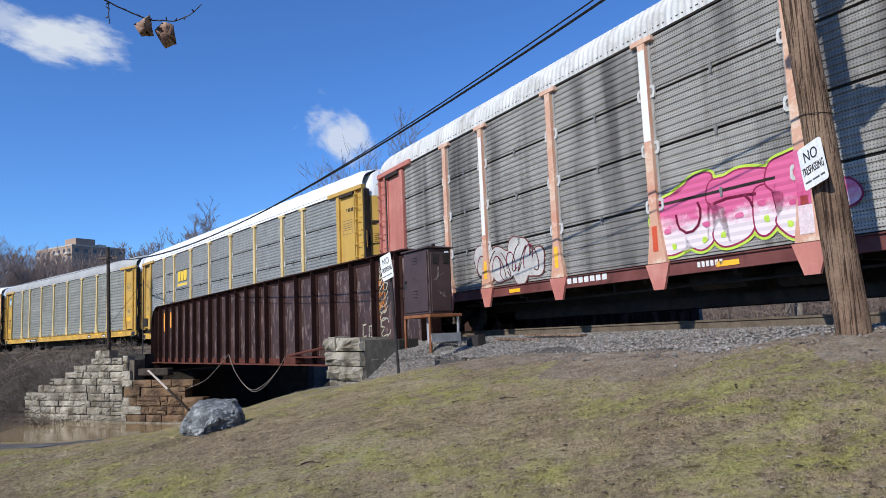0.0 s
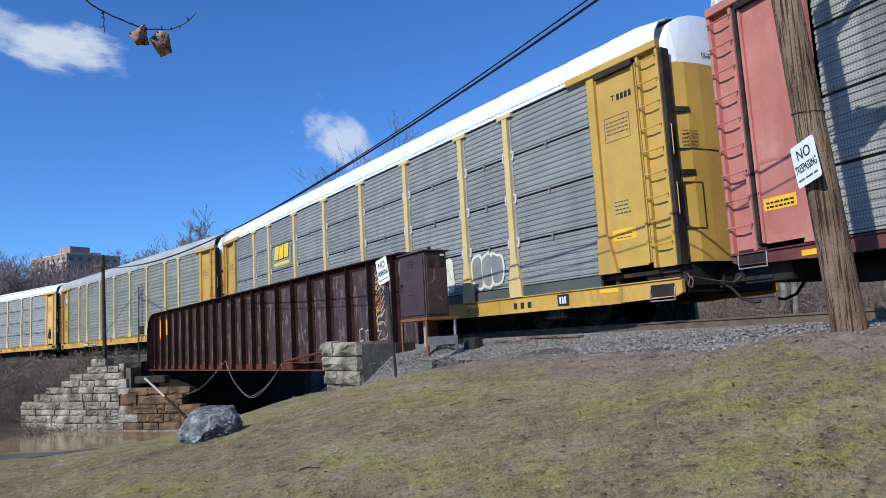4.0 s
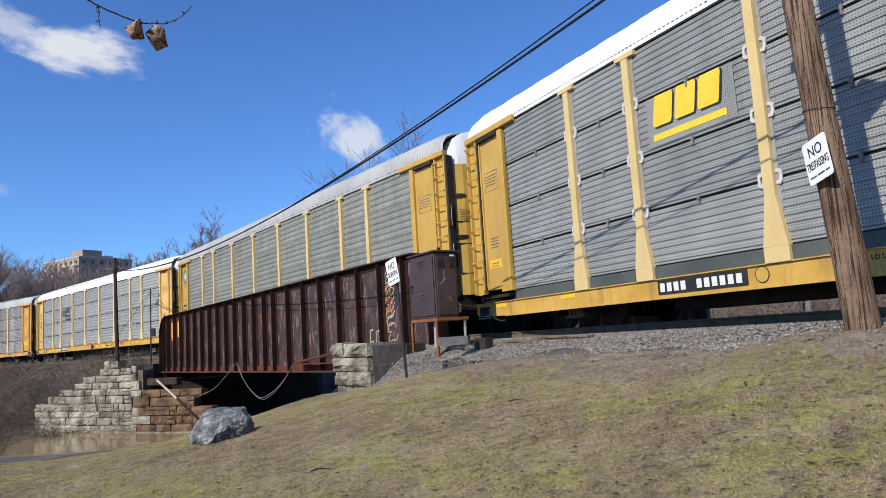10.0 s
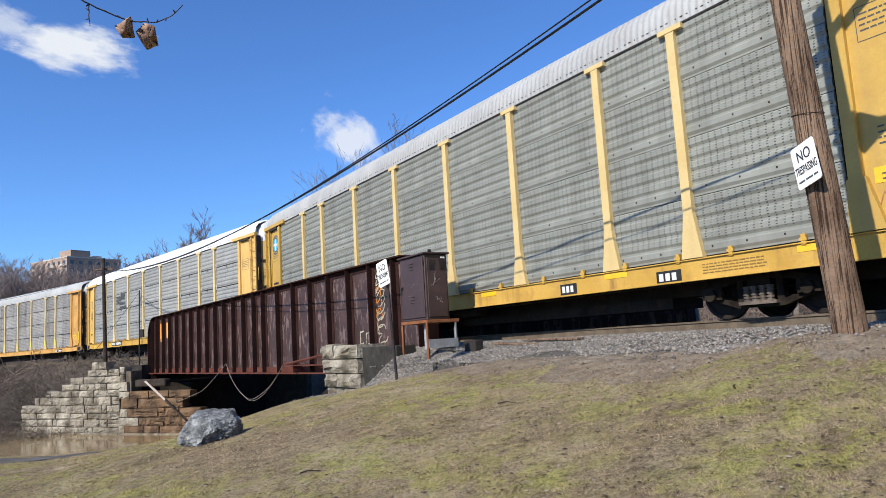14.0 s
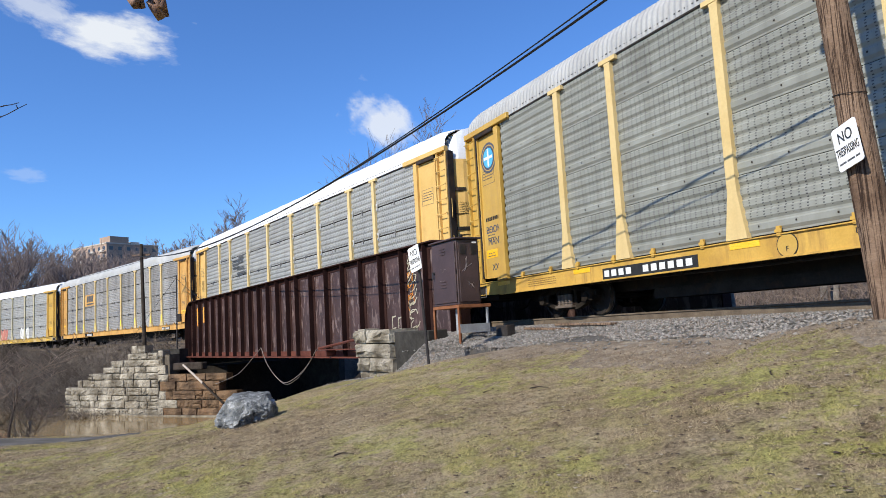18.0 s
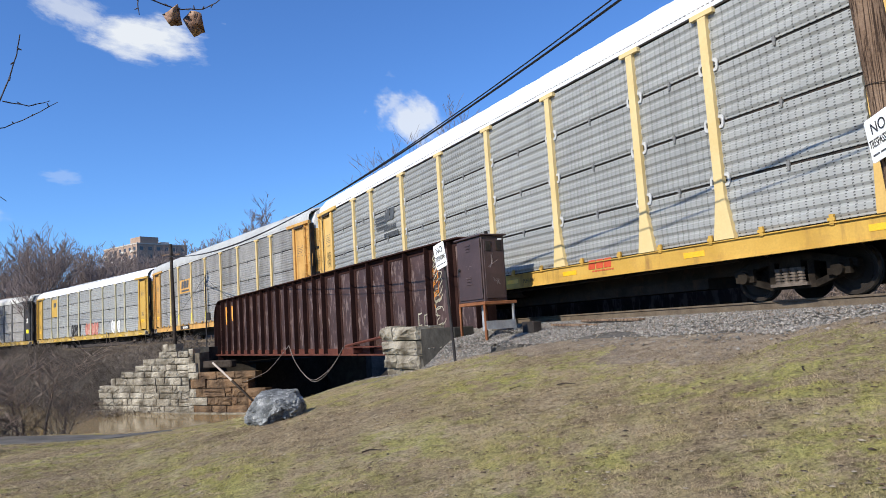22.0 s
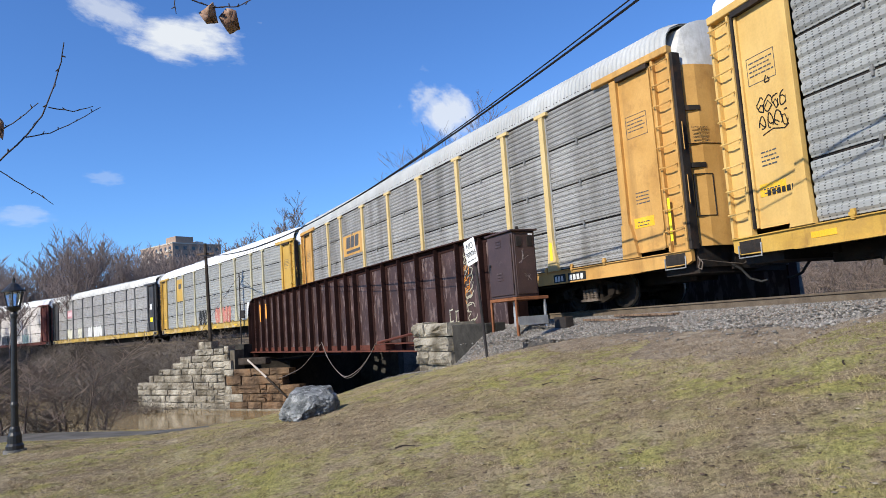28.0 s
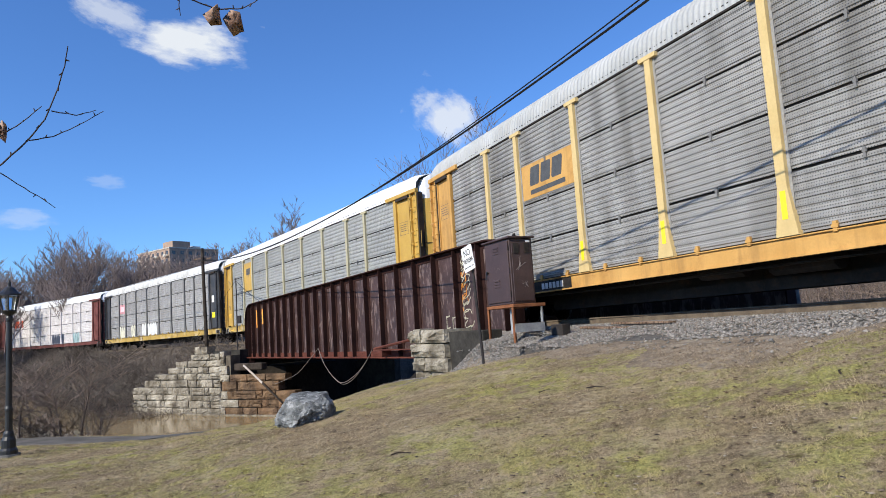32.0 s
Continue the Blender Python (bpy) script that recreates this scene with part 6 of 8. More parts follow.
build_sign(pose(3.975, 7.203, 3.197, -4.6, -13.0, -76.8), 0.344, 0.477)


def hang(a, b, sag, r, name, label, mat=CABLE, n=40):
    a, b = Vector(a), Vector(b)
    bm = bmesh.new()
    pts = []
    for k in range(n + 1):
        t = k / n
        p = a.lerp(b, t)
        p.z -= sag * 4 * t * (1 - t)
        pts.append(p)
    tube(bm, pts, r, 5)
    ob = part(name, bm, mat, label=label)
    tagged(ob, category="cable")
    return ob


FAR_POLE = track(-32.4, -4.0)
wire_near = Vector((4.0, 7.2, 6.42))
hang(wire_near, (FAR_POLE.x - 0.5, FAR_POLE.y, 6.9), 1.35, 0.021, "overhead_cable", "thick black overhead cable strung between the poles")
hang((3.82, 6.876, 6.318), (FAR_POLE.x - 0.5, FAR_POLE.y, 6.95), 1.42, 0.012, "overhead_cable", "thin black overhead cable strung between the poles")
hang(wire_near, wire_near + Vector((14, -26, 1.2)), 0.5, 0.016, "overhead_cable", "thick black overhead cable strung onwards from the pole")
hang((FAR_POLE.x, FAR_POLE.y, 6.6), tuple(track(-75, -4.5, 7.5)), 0.5, 0.012, "overhead_cable", "thin black overhead cable running on along the track")


def build_far_pole(p, top, r, label):
    root = thing("utility_pole", Matrix.Translation(p), label, "pole")
    bm = bmesh.new()
    rod(bm, (0, 0, -0.3), (top[0], top[1], top[2]), r, r * 0.75, 10)
    part("pole_shaft", bm, TIE_WOOD if r > 0.06 else POST_STEEL, root)
    return root


fp = build_far_pole(Vector((FAR_POLE.x, FAR_POLE.y, 1.15)), (-0.15, 0.0, 6.45), 0.12, "thin dark utility pole standing by the track behind the bridge")
part("cross_arm", boxes((-0.75, 0.35, 0.1, 0.17, 5.75, 5.85)), WOOD_POLE, fp)
q = track(-28.6, -3.3)
sp = build_far_pole(Vector((q.x, q.y, 0.9)), (0.02, 0.0, 4.45), 0.04, "slim steel mast with a small box beside the bridge")
part("mast_box", boxes((0.05, 0.26, -0.08, 0.08, 1.8, 2.25), round_off=0.02), POST_STEEL, sp)
hang((q.x, q.y, 5.2), (-14.0, 37.2, 3.75), 0.05, 0.01, "guy_wire", "thin guy wire from the mast to the girder", n=8)
hang((q.x, q.y, 5.2), (q.x - 3.6, q.y + 1.6, 1.6), 0.0, 0.01, "guy_wire", "thin guy wire from the mast to the bank", n=8)


# ---- loose cables that sag under the girder ----
def bridge_point(x, z, y=-0.25):
    return BRIDGE @ Vector((x, y, z))


for pts, r in (([(11.0, 1.15), (11.5, 0.55), (12.4, 0.0), (13.4, -0.27), (14.6, 0.02), (15.6, 0.5), (16.3, 1.02)], 0.022), ([(11.05, 1.1), (11.7, 0.4), (12.6, -0.1), (13.5, -0.33), (14.5, -0.1), (15.5, 0.42), (16.25, 0.98)], 0.018),
               ([(11.0, 1.12), (9.6, 0.5), (8.3, 0.0), (6.9, -0.28), (5.6, -0.5), (4.0, -0.7)], 0.022)):
    bm = bmesh.new()
    fine = []
    for i in range(len(pts) - 1):
        p = [Vector(pts[max(0, min(len(pts) - 1, i + o))]) for o in (-1, 0, 1, 2)]
        for q in range(6):
            u = q / 6
            fine.append(0.5 * (2 * p[1] + (p[2] - p[0]) * u + (2 * p[0] - 5 * p[1] + 4 * p[2] - p[3]) * u * u + (3 * p[1] - p[0] - 3 * p[2] + p[3]) * u ** 3))
    fine.append(Vector(pts[-1]))
    tube(bm, [bridge_point(x, z) for x, z in fine], r * 0.55, 6)
    ob = part("loose_cable", bm, ROPE, label="grey loose cable sagging below the bridge girder")
    tagged(ob, category="cable", group="loose cables")

# drift pole that leans on the abutment
bm = bmesh.new()
a, b = Vector((-14.55, 36.08, 0.40)), Vector((-11.95, 34.4, -1.5))
mid = a.lerp(b, 0.5) + Vector((0, 0, 0.03))
tube(bm, [a, a.lerp(mid, 0.6) + Vector((0, 0, 0.01)), mid], [0.052, 0.058, 0.055], 8)
drift = thing("drift_pole", Matrix(), "drift pole, bleached above and dark below, leaning on the bridge seat", "log")
part("bleached_end", bm, DRIFT_WOOD, drift)
# the shade on the lower half is put in with darker wood
bm = bmesh.new()
tube(bm, [mid, mid.lerp(b, 0.5) + Vector((0, 0, 0.01)), b], [0.055, 0.05, 0.04], 8)
part("wet_end", bm, TIE_WOOD, drift, "dark wet lower end")


# ---- the boulder ----
def build_boulder():
    bm = bmesh.new()
    bmesh.ops.create_icosphere(bm, subdivisions=6, radius=1)
    for v in bm.verts:
        p = v.co.copy()
        f = 1 + 0.22 * noise.noise(p * 1.3 + Vector((3, 1, 7))) + 0.12 * noise.noise(p * 3.1) + 0.09 * noise.noise(p * 7) + 0.055 * noise.noise(p * 15) + 0.03 * noise.noise(p * 31)
        cell = noise.voronoi(p * 1.6)[0]
        f += 0.10 * (cell[1] - cell[0]) - 0.05
        q = p * f
        # planed-off faces
        for nrm, dist in ((Vector((-0.5, -0.75, 0.45)), 0.80), (Vector((0.5, -0.6, 0.62)), 0.84), (Vector((0.1, -0.2, 0.97)), 0.74), (Vector((-0.85, 0.1, 0.5)), 0.86), (Vector((0.9, -0.3, -0.1)), 0.88)):
            nrm = nrm.normalized()
            e = q.dot(nrm) - dist
            if e > 0:
                q -= nrm * e * 0.68
        v.co = Vector((q.x * 0.455, q.y * 0.42, q.z * 0.32))
    ob = part("boulder", bm, BOULDER, label="rough grey boulder lying on the lawn")
    tagged(ob, category="boulder")
    ob.matrix_basis = pose(-3.40, 10.85, gz(-3.40, 10.85) + 0.15, 4, -6, 12)


build_boulder()


# ---- the park lamp ----
def build_lamp(x, y):
    z = gz(x, y)
    root = thing("street_lamp", pose(x, y, z), "black cast-iron park lamp with a glazed lantern beside the footpath", "lamp post")
    bm = bmesh.new()
    lathe(bm, [(0.19, -0.25), (0.19, 0.05)], 20)
    part("footing", bm, CONCRETE, root)
    bm = bmesh.new()
    lathe(bm, [(0.15, 0.05), (0.15, 0.12), (0.12, 0.16), (0.115, 0.3), (0.09, 0.36), (0.085, 0.42), (0.07, 0.46)], 16)
    part("base", bm, LAMP_BLACK, root)
    bm = bmesh.new()
    lathe(bm, [(0.062, 0.46), (0.06, 0.8), (0.068, 0.82), (0.068, 0.86), (0.055, 0.9), (0.045, 2.42), (0.06, 2.45), (0.06, 2.5), (0.04, 2.54)], 14)
    part("shaft", bm, LAMP_BLACK, root)
    bm = bmesh.new()
    lathe(bm, [(0.05, 2.54), (0.1, 2.58), (0.13, 2.62), (0.11, 2.64)], 12)
    part("lantern_cup", bm, LAMP_BLACK, root)
    bm = bmesh.new()
    lathe(bm, [(0.105, 2.645), (0.16, 2.9)], 6)
    lantern = part("lantern_glass", bm, GLASS, root, "clouded lantern glass")
    for k in range(6):
        a = k * math.pi / 3
        bm = bmesh.new()
        rod(bm, (0.11 * math.cos(a), 0.11 * math.sin(a), 2.63), (0.168 * math.cos(a), 0.168 * math.sin(a), 2.91), 0.012, n=5)
        part("glazing_bar", bm, LAMP_BLACK, lantern)
    bm = bmesh.new()
    lathe(bm, [(0.2, 2.905), (0.2, 2.93), (0.13, 2.99), (0.08, 3.05), (0.03, 3.08), (0.028, 3.12), (0.036, 3.14), (0.02, 3.17), (0.004, 3.2)], 14)
    part("cap", bm, LAMP_BLACK, root)


build_lamp(-9.35, 12.17)


# ---- marks and writing on the cars ----
OUT = 0.012


def outlined_box(parent, x0, x1, z0, z1, mat, lift, name="stencil_frame", w=0.018):
    bm = bmesh.new()
    y0, y1 = -HALF_W - lift, -HALF_W - lift + 0.003
    for r in ((x0, x1, z0, z0 + w), (x0, x1, z1 - w, z1), (x0, x0 + w, z0 + w, z1 - w), (x1 - w, x1, z0 + w, z1 - w)):
        box(bm, r[0], r[1], y0, y1, r[2], r[3])
    return part(name, bm, mat, parent)


def small_print(parent, x0, x1, z_top, lines, mat, lift, h=0.045, seed=1, pitch=1.7):
    rng = random.Random(seed)
    for k in range(lines):
        x, ws = x0, []
        while x < x1 - 0.05:
            w = min(rng.uniform(0.035, 0.12), x1 - x)
            ws.append(round(w, 2))
            x += w + 0.022
        bars(parent, x0, z_top - (k + 1) * h * pitch, ws, h, 0.022, mat, lift)


def slanted_blocks(parent, x0, z0, w, h, count, mat, lift, name="logo_block", slant=0.08, rise=0.0):
    """A maker's mark as plain leaning blocks."""
    step = w / count
    for k in range(count):
        bm = bmesh.new()
        x, z = x0 + k * step, z0 + k * rise
        g = step * 0.86
        pts = [(x + 0.06 * g, z), (x + g * 0.94, z), (x + g, z + 0.1 * h), (x + g + slant, z + h * 0.9), (x + g * 0.94 + slant, z + h), (x + 0.06 * g + slant, z + h), (x + slant, z + 0.9 * h), (x, z + 0.1 * h)]
        prism(bm, pts, -HALF_W - lift, -HALF_W - lift + 0.003)
        part(name, bm, mat, parent)


def number_board(car, x0, x1, z0, z1, lift, groups=(4, 6)):
    """A dark board with a reporting mark, kept as pale bars."""
    plate(car, "number_board", x0, x1, z0, z1, BLACK_MARK, lift)
    n = sum(groups) + 1.2 * (len(groups) - 1)
    step = (x1 - x0 - 0.12) / n
    x = x0 + 0.06
    for g in groups:
        bars(car, x, z0 + 0.2 * (z1 - z0), [step * 0.68] * g, 0.6 * (z1 - z0), step * 0.32, WHITE_MARK, lift + 0.004)
        x += (g + 1.2) * step


SILL = 0.024 + 0.004   # marks on the sill stand proud of it
FACE = 0.004


def reflectors(car, mat, z, xs, w=0.5, h=0.085):
    for x in xs:
        plate(car, "reflector", x - w / 2, x + w / 2, z, z + h, mat, SILL)


def end_stencils(car, side, seed, label_mat=REFLECT_YELLOW, mark=GREY_MARK):
    """Data stencils and the small warning label on an end plate."""
    x0 = 12.12 if side > 0 else -12.85
    outlined_box(car, x0, x0 + 0.65, 3.72, 4.22, mark, -0.010, w=0.01)
    small_print(car, x0 + 0.05, x0 + 0.6, 4.18, 4, mark, -0.010, 0.022, seed, 3.6)
    small_print(car, x0 + 0.1, x0 + 0.5, 2.55, 4, mark, -0.010, 0.024, seed + 3, 3.2)
    plate(car, "warning_label", x0 - 0.02, x0 + 0.58, 1.72, 1.94, label_mat, -0.010)
    small_print(car, x0 + 0.08, x0 + 0.48, 1.90, 2, mark, -0.006, 0.022, seed + 5, 3.2)


for c_, seed in ((car_b, 1), (car_c, 2), (car_d, 3), (car_e, 4), (car_f, 5)):
    end_stencils(c_, 1, seed)
    end_stencils(c_, -1, seed + 20)
for c_ in (car_b, car_c, car_d, car_e):
    letters("EXCESS HEIGHT CAR", 0.12, BLACK_MARK, c_, pose(13.863, 0, 5.13) @ Matrix.Rotation(math.pi / 2, 4, "Z"))
    for k, line in enumerate(("LOWER & LOCK", "HINGED DOOR", "CLOSE & LOCK", "DOORS BEFORE", "MOVING CAR")):
        letters(line, 0.05, BLACK_MARK, c_, pose(end_x(-1.06) + 0.022, -1.06, 3.58 - 0.072 * k) @ Matrix.Rotation(math.radians(73), 4, "Z"))
    for z in (2.75, 3.95):
        again("door_latch", end_sheet(STEEL_DARK, -1.33, -0.62 if c_ is car_d and z < 3 else -1.0, z, z + 0.1, 0.02, "door_latch"), c_, Matrix())

# car a: a pink bubble piece, pale towards its foot, in rounded leaning letters
def rounded(pts, fine=5):
    """A closed smooth line through the points."""
    n, out = len(pts), []
    P = [Vector(q) for q in pts]
    for i in range(n):
        a, b, c, d = P[i - 1], P[i], P[(i + 1) % n], P[(i + 2) % n]
        for q in range(fine):
            u = q / fine
            out.append(0.5 * (2 * b + (c - a) * u + (2 * a - 5 * b + 4 * c - d) * u * u + (3 * b - a - 3 * c + d) * u ** 3))
    return out


def swollen(line, by):
    n, out = len(line), []
    for i in range(n):
        t = (line[(i + 1) % n] - line[i - 1]).normalized()
        out.append(line[i] + Vector((-t.y, t.x)) * by)
    return out


def paint_shape(parent, line, material, lift):
    bm = bmesh.new()
    prism(bm, [(q.x, q.y) for q in line], -HALF_W - lift - 0.0012, -HALF_W - lift)
    bmesh.ops.triangulate(bm, faces=[f for f in bm.faces if len(f.verts) > 4])
    return part("graffiti_fill", bm, material, parent)


BUBBLE = [rounded(q) for q in (
    [(-1.58, 1.31), (-1.59, 1.5), (-1.41, 1.69), (-1.57, 1.79), (-1.53, 2.0), (-1.26, 2.19), (-0.88, 2.25), (-0.57, 2.45), (-0.18, 2.41), (-0.31, 1.99), (-0.14, 1.83), (-0.16, 1.57), (-0.27, 1.32), (-0.5, 1.22), (-0.72, 1.32), (-0.82, 1.47), (-0.83, 1.31), (-1.05, 1.22), (-1.36, 1.23)],
    [(-0.18, 1.93), (-0.31, 2.02), (-0.22, 2.29), (0.07, 2.31), (0.38, 2.37), (0.9, 2.26), (0.98, 2.16), (0.92, 2.01), (0.69, 2.02), (0.57, 1.87), (0.56, 1.54), (0.47, 1.35), (0.21, 1.24), (-0.07, 1.23), (-0.23, 1.4), (-0.13, 1.61), (0.04, 1.8)],
    [(0.57, 1.83), (0.64, 2.02), (0.87, 2.02), (1.03, 1.86), (1.03, 1.59), (0.87, 1.37), (0.7, 1.29), (0.57, 1.42)],
    [(1.7, 1.87), (2.05, 1.87), (2.2, 1.74), (2.22, 1.6), (2.08, 1.51), (1.9, 1.51), (1.71, 1.58)],
    [(0.81, 2.09), (0.91, 2.34), (1.18, 2.41), (1.44, 2.43), (1.67, 2.31), (1.77, 2.14), (1.68, 2.04), (1.74, 1.84), (1.62, 1.48), (1.48, 1.28), (1.22, 1.2), (1.02, 1.33), (0.94, 1.48), (1.05, 1.62), (1.08, 1.86), (0.91, 1.95)])]
for k, line in enumerate(BUBBLE):
    area = sum(line[i - 1].x * line[i].y - line[i].x * line[i - 1].y for i in range(len(line)))
    line = line if area > 0 else line[::-1]
    if k != 3:
        paint_shape(car_a, swollen(line, -0.075), LIME, 0.0055 + 0.0001 * k)
    paint_shape(car_a, swollen(line, -0.03), BERRY, 0.0075 + 0.0022 * k)
    paint_shape(car_a, line, BUBBLE_PAINT, 0.0088 + 0.0022 * k)
for pts in ([(-0.98, 1.88), (-0.97, 1.75), (-0.92, 1.63), (-0.78, 1.54), (-0.64, 1.55), (-0.52, 1.63), (-0.46, 1.77), (-0.45, 1.9), (-0.5, 2.02)], [(-0.18, 1.93), (0.09, 1.97), (0.42, 1.96), (0.63, 1.94)], [(0.42, 1.96), (0.5, 1.88), (0.56, 1.75)], [(1.37, 1.78), (1.53, 1.73), (1.73, 1.75)]):
    stroke(car_a, pts, 0.045, BERRY, 0.020)
for x, z in ((-1.07, 1.34), (-0.03, 1.4), (-0.41, 1.37), (0.78, 1.53), (1.16, 1.39)):
    blob(car_a, x, z, 0.05, 0.05, LIME, 0.0205, seed=int(x * 50) + 90)
for x, z in ((-1.2, 1.62), (-0.35, 1.62), (0.3, 1.66), (0.72, 1.78), (1.25, 1.7), (1.5, 1.55)):
    blob(car_a, x, z, 0.08, 0.045, PINK, 0.0205, seed=int(x * 50) + 70)
# a dark strip for the shaded gap of the seam, and the post that the paint runs across
plate(car_a, "seam_strip", -1.42, 0.98, Z_DECK + 0.02 + STRIP - 0.05, Z_DECK + 0.02 + STRIP - 0.008, STEEL_DARK, 0.023)
plate(car_a, "painted_post_face", 1.345, 1.555, 1.62, 2.42, PINK, 0.079)
plate(car_a, "painted_post_face", 1.335, 1.565, 1.2, 1.615, PINK_PALE, 0.081)
# and a chalky white piece with dark outlines
for k, (x, z, a, b) in enumerate(((-7.25, 1.72, 0.42, 0.48), (-6.45, 1.6, 0.5, 0.42), (-5.75, 1.66, 0.42, 0.5), (-5.15, 1.5, 0.35, 0.3))):
    blob(car_a, x, z, a + 0.03, b + 0.03, MAROON, OUT + 0.0004 * k, 2.6, 0.12, k + 40)
    blob(car_a, x, z, a, b, CHALK, OUT + 0.004 + 0.0004 * k, 2.6, 0.12, k + 40)
rng = random.Random(12)
for k in range(11):
    x, z = -7.4 + 2.2 * (k / 10), 1.62 + rng.uniform(-0.12, 0.12)
    pts = [(x + 0.16 * math.cos(q * 0.45 + k) * (1 + 0.04 * q), z + 0.3 * math.sin(q * 0.45 + 2 * k)) for q in range(10)]
    stroke(car_a, pts, 0.028, MAROON if k % 3 else BERRY, OUT + 0.009 + 0.0003 * k)
for x in POSTS:
    bm = bmesh.new()
    prism(bm, [(x - 0.28, 1.08), (x - 0.12, 0.62), (x + 0.12, 0.62), (x + 0.28, 1.08)], -HALF_W - 0.075, -HALF_W - 0.024)
    part("post_foot", bm, BROWN, car_a)
    plate(car_a, "reflector", x - 0.06, x + 0.06, 1.3, 1.75, REFLECT_YELLOW if x < -3 else LOGO_RED, 0.079)
plate(car_a, "white_patch", -1.53, -1.37, 3.3, 5.0, WHITE_ROOF, 0.079)
plate(car_a, "white_patch", -7.22, -7.08, 2.4, 4.9, WHITE_ROOF, 0.079)
plate(car_a, "warning_label", -12.93, -12.33, 1.68, 1.88, REFLECT_YELLOW, -0.010)
small_print(car_a, -12.88, -12.38, 1.85, 2, BLACK_MARK, -0.006, 0.03, 7, 2.2)
outlined_box(car_a, -12.98, -12.05, 1.25, 2.5, BROWN, -0.008, "plate_rib", 0.05)
reflectors(car_a, REFLECT_YELLOW, 0.9, (-12.1, -6, 0, 6, 12), 0.45)
bars(car_a, -0.6, 0.93, [0.06] * 6, 0.09, 0.03, WHITE_MARK, SILL)
bars(car_a, -4.4, 0.93, [0.13] * 9, 0.12, 0.05, WHITE_MARK, SILL)

# car b: yellow mark with underline, number boards, spray pieces
plate(car_b, "logo_board", -6.75, -4.75, 3.25, 4.16, PANEL_B, 0.006)
slanted_blocks(car_b, -6.57, 3.56, 1.62, 0.58, 3, BLACK_MARK, 0.0105, rise=0.0)
slanted_blocks(car_b, -6.60, 3.60, 1.60, 0.56, 3, LOGO_YELLOW, 0.0145, rise=0.0)
plate(car_b, "logo_bar", -6.62, -4.95, 3.34, 3.46, LOGO_YELLOW, 0.0145)
number_board(car_b, -6.88, -4.9, 0.56, 0.82, SILL)
words(car_b, "LD LMT 70500 TCW 12-91", -2.35, 0.74, 0.10, BLACK_MARK, SILL)
bm = bmesh.new()
lathe(bm, [(0.13, 0), (0.13, 0.003)], 20)
ring = part("plate_ring", bm, BLACK_MARK, car_b)
ring.matrix_basis = pose(-4.63, -HALF_W - SILL, 0.70, 90)
bm = bmesh.new()
lathe(bm, [(0.115, 0), (0.115, 0.003)], 20)
ring = part("plate_disc", bm, YELLOW, car_b)
ring.matrix_basis = pose(-4.63, -HALF_W - SILL - 0.004, 0.70, 90)
plate(car_b, "mark_board", 5.05, 6.16, 0.6, 0.83, BLACK_MARK, SILL)
slanted_blocks(car_b, 5.15, 0.63, 0.9, 0.17, 3, WHITE_MARK, SILL + 0.004, slant=0.02)
reflectors(car_b, REFLECT_YELLOW, 0.72, (-12.4, -9.6, -1.0, 3.7, 7.3, 11.9))
blob(car_b, 2.18, 1.64, 0.70, 0.47, BLACK_MARK, OUT, 6.0, 0.03, 2)
blob(car_b, 2.18, 1.64, 0.655, 0.43, TEAL, OUT + 0.004, 6.0, 0.03, 2)
for k, pts in enumerate((((1.68, 1.92), (1.70, 1.45), (1.82, 1.35)), ((1.84, 2.0), (1.82, 1.62), (1.96, 1.55), (1.95, 1.25)), ((2.06, 2.0), (2.04, 1.3)), ((2.30, 1.98), (2.1, 1.68), (2.32, 1.34)),
                         ((2.44, 2.02), (2.36, 1.7), (2.5, 1.62), (2.46, 1.28)), ((2.74, 1.9), (2.56, 1.86), (2.58, 1.68), (2.74, 1.6), (2.72, 1.4), (2.56, 1.36)))):
    stroke(car_b, pts, 0.04, BLACK_MARK, OUT + 0.008 + 0.0003 * k)
words(car_b, "PLH 21", 2.43, 0.64, 0.13, BLACK_MARK, SILL)
bars(car_b, 0.9, 0.71, [0.3, 0.26, 0.14], 0.028, 0.04, GREY_MARK, SILL)
bars(car_b, 0.9, 0.65, [0.2, 0.3, 0.22], 0.028, 0.04, GREY_MARK, SILL)
stroke(car_b, [(3.1, 1.85), (3.15, 1.4), (3.3, 1.65), (3.42, 1.4), (3.5, 1.85), (3.65, 1.7), (3.6, 1.4), (3.75, 1.45)], 0.035, BLACK_MARK, OUT)
for k, x in enumerate((5.25, 5.75, 6.2)):
    blob(car_b, x + 0.05, 1.65, 0.28, 0.42, CREAM, OUT + 0.001 * k, 3.5, 0.08, k + 3)
    stroke(car_b, [(x - 0.1, 1.35), (x, 1.9), (x + 0.2, 1.5)], 0.02, STEEL_DARK, OUT + 0.006)
for k, x in enumerate((7.5, 7.9, 8.3)):
    blob(car_b, x + 0.05, 1.6, 0.26, 0.42, CREAM, OUT + 0.001 * k, 3.5, 0.08, k + 5)
    blob(car_b, x + 0.05, 1.6, 0.2, 0.35, PANEL_B, OUT + 0.005 + 0.001 * k, 3.5, 0.08, k + 5)
number_board(car_b, 10.4, 10.75, 0.55, 0.8, SILL, (3,))
# black plates stand in for the dark insides of holes in the sill
for x in (8.9, 9.15, 9.4):
    plate(car_b, "black_stencil", x, x + 0.12, 0.58, 0.72, BLACK_MARK, SILL)
words(car_b, "T", 12.4, 4.58, 0.16, BLACK_MARK, -0.010)
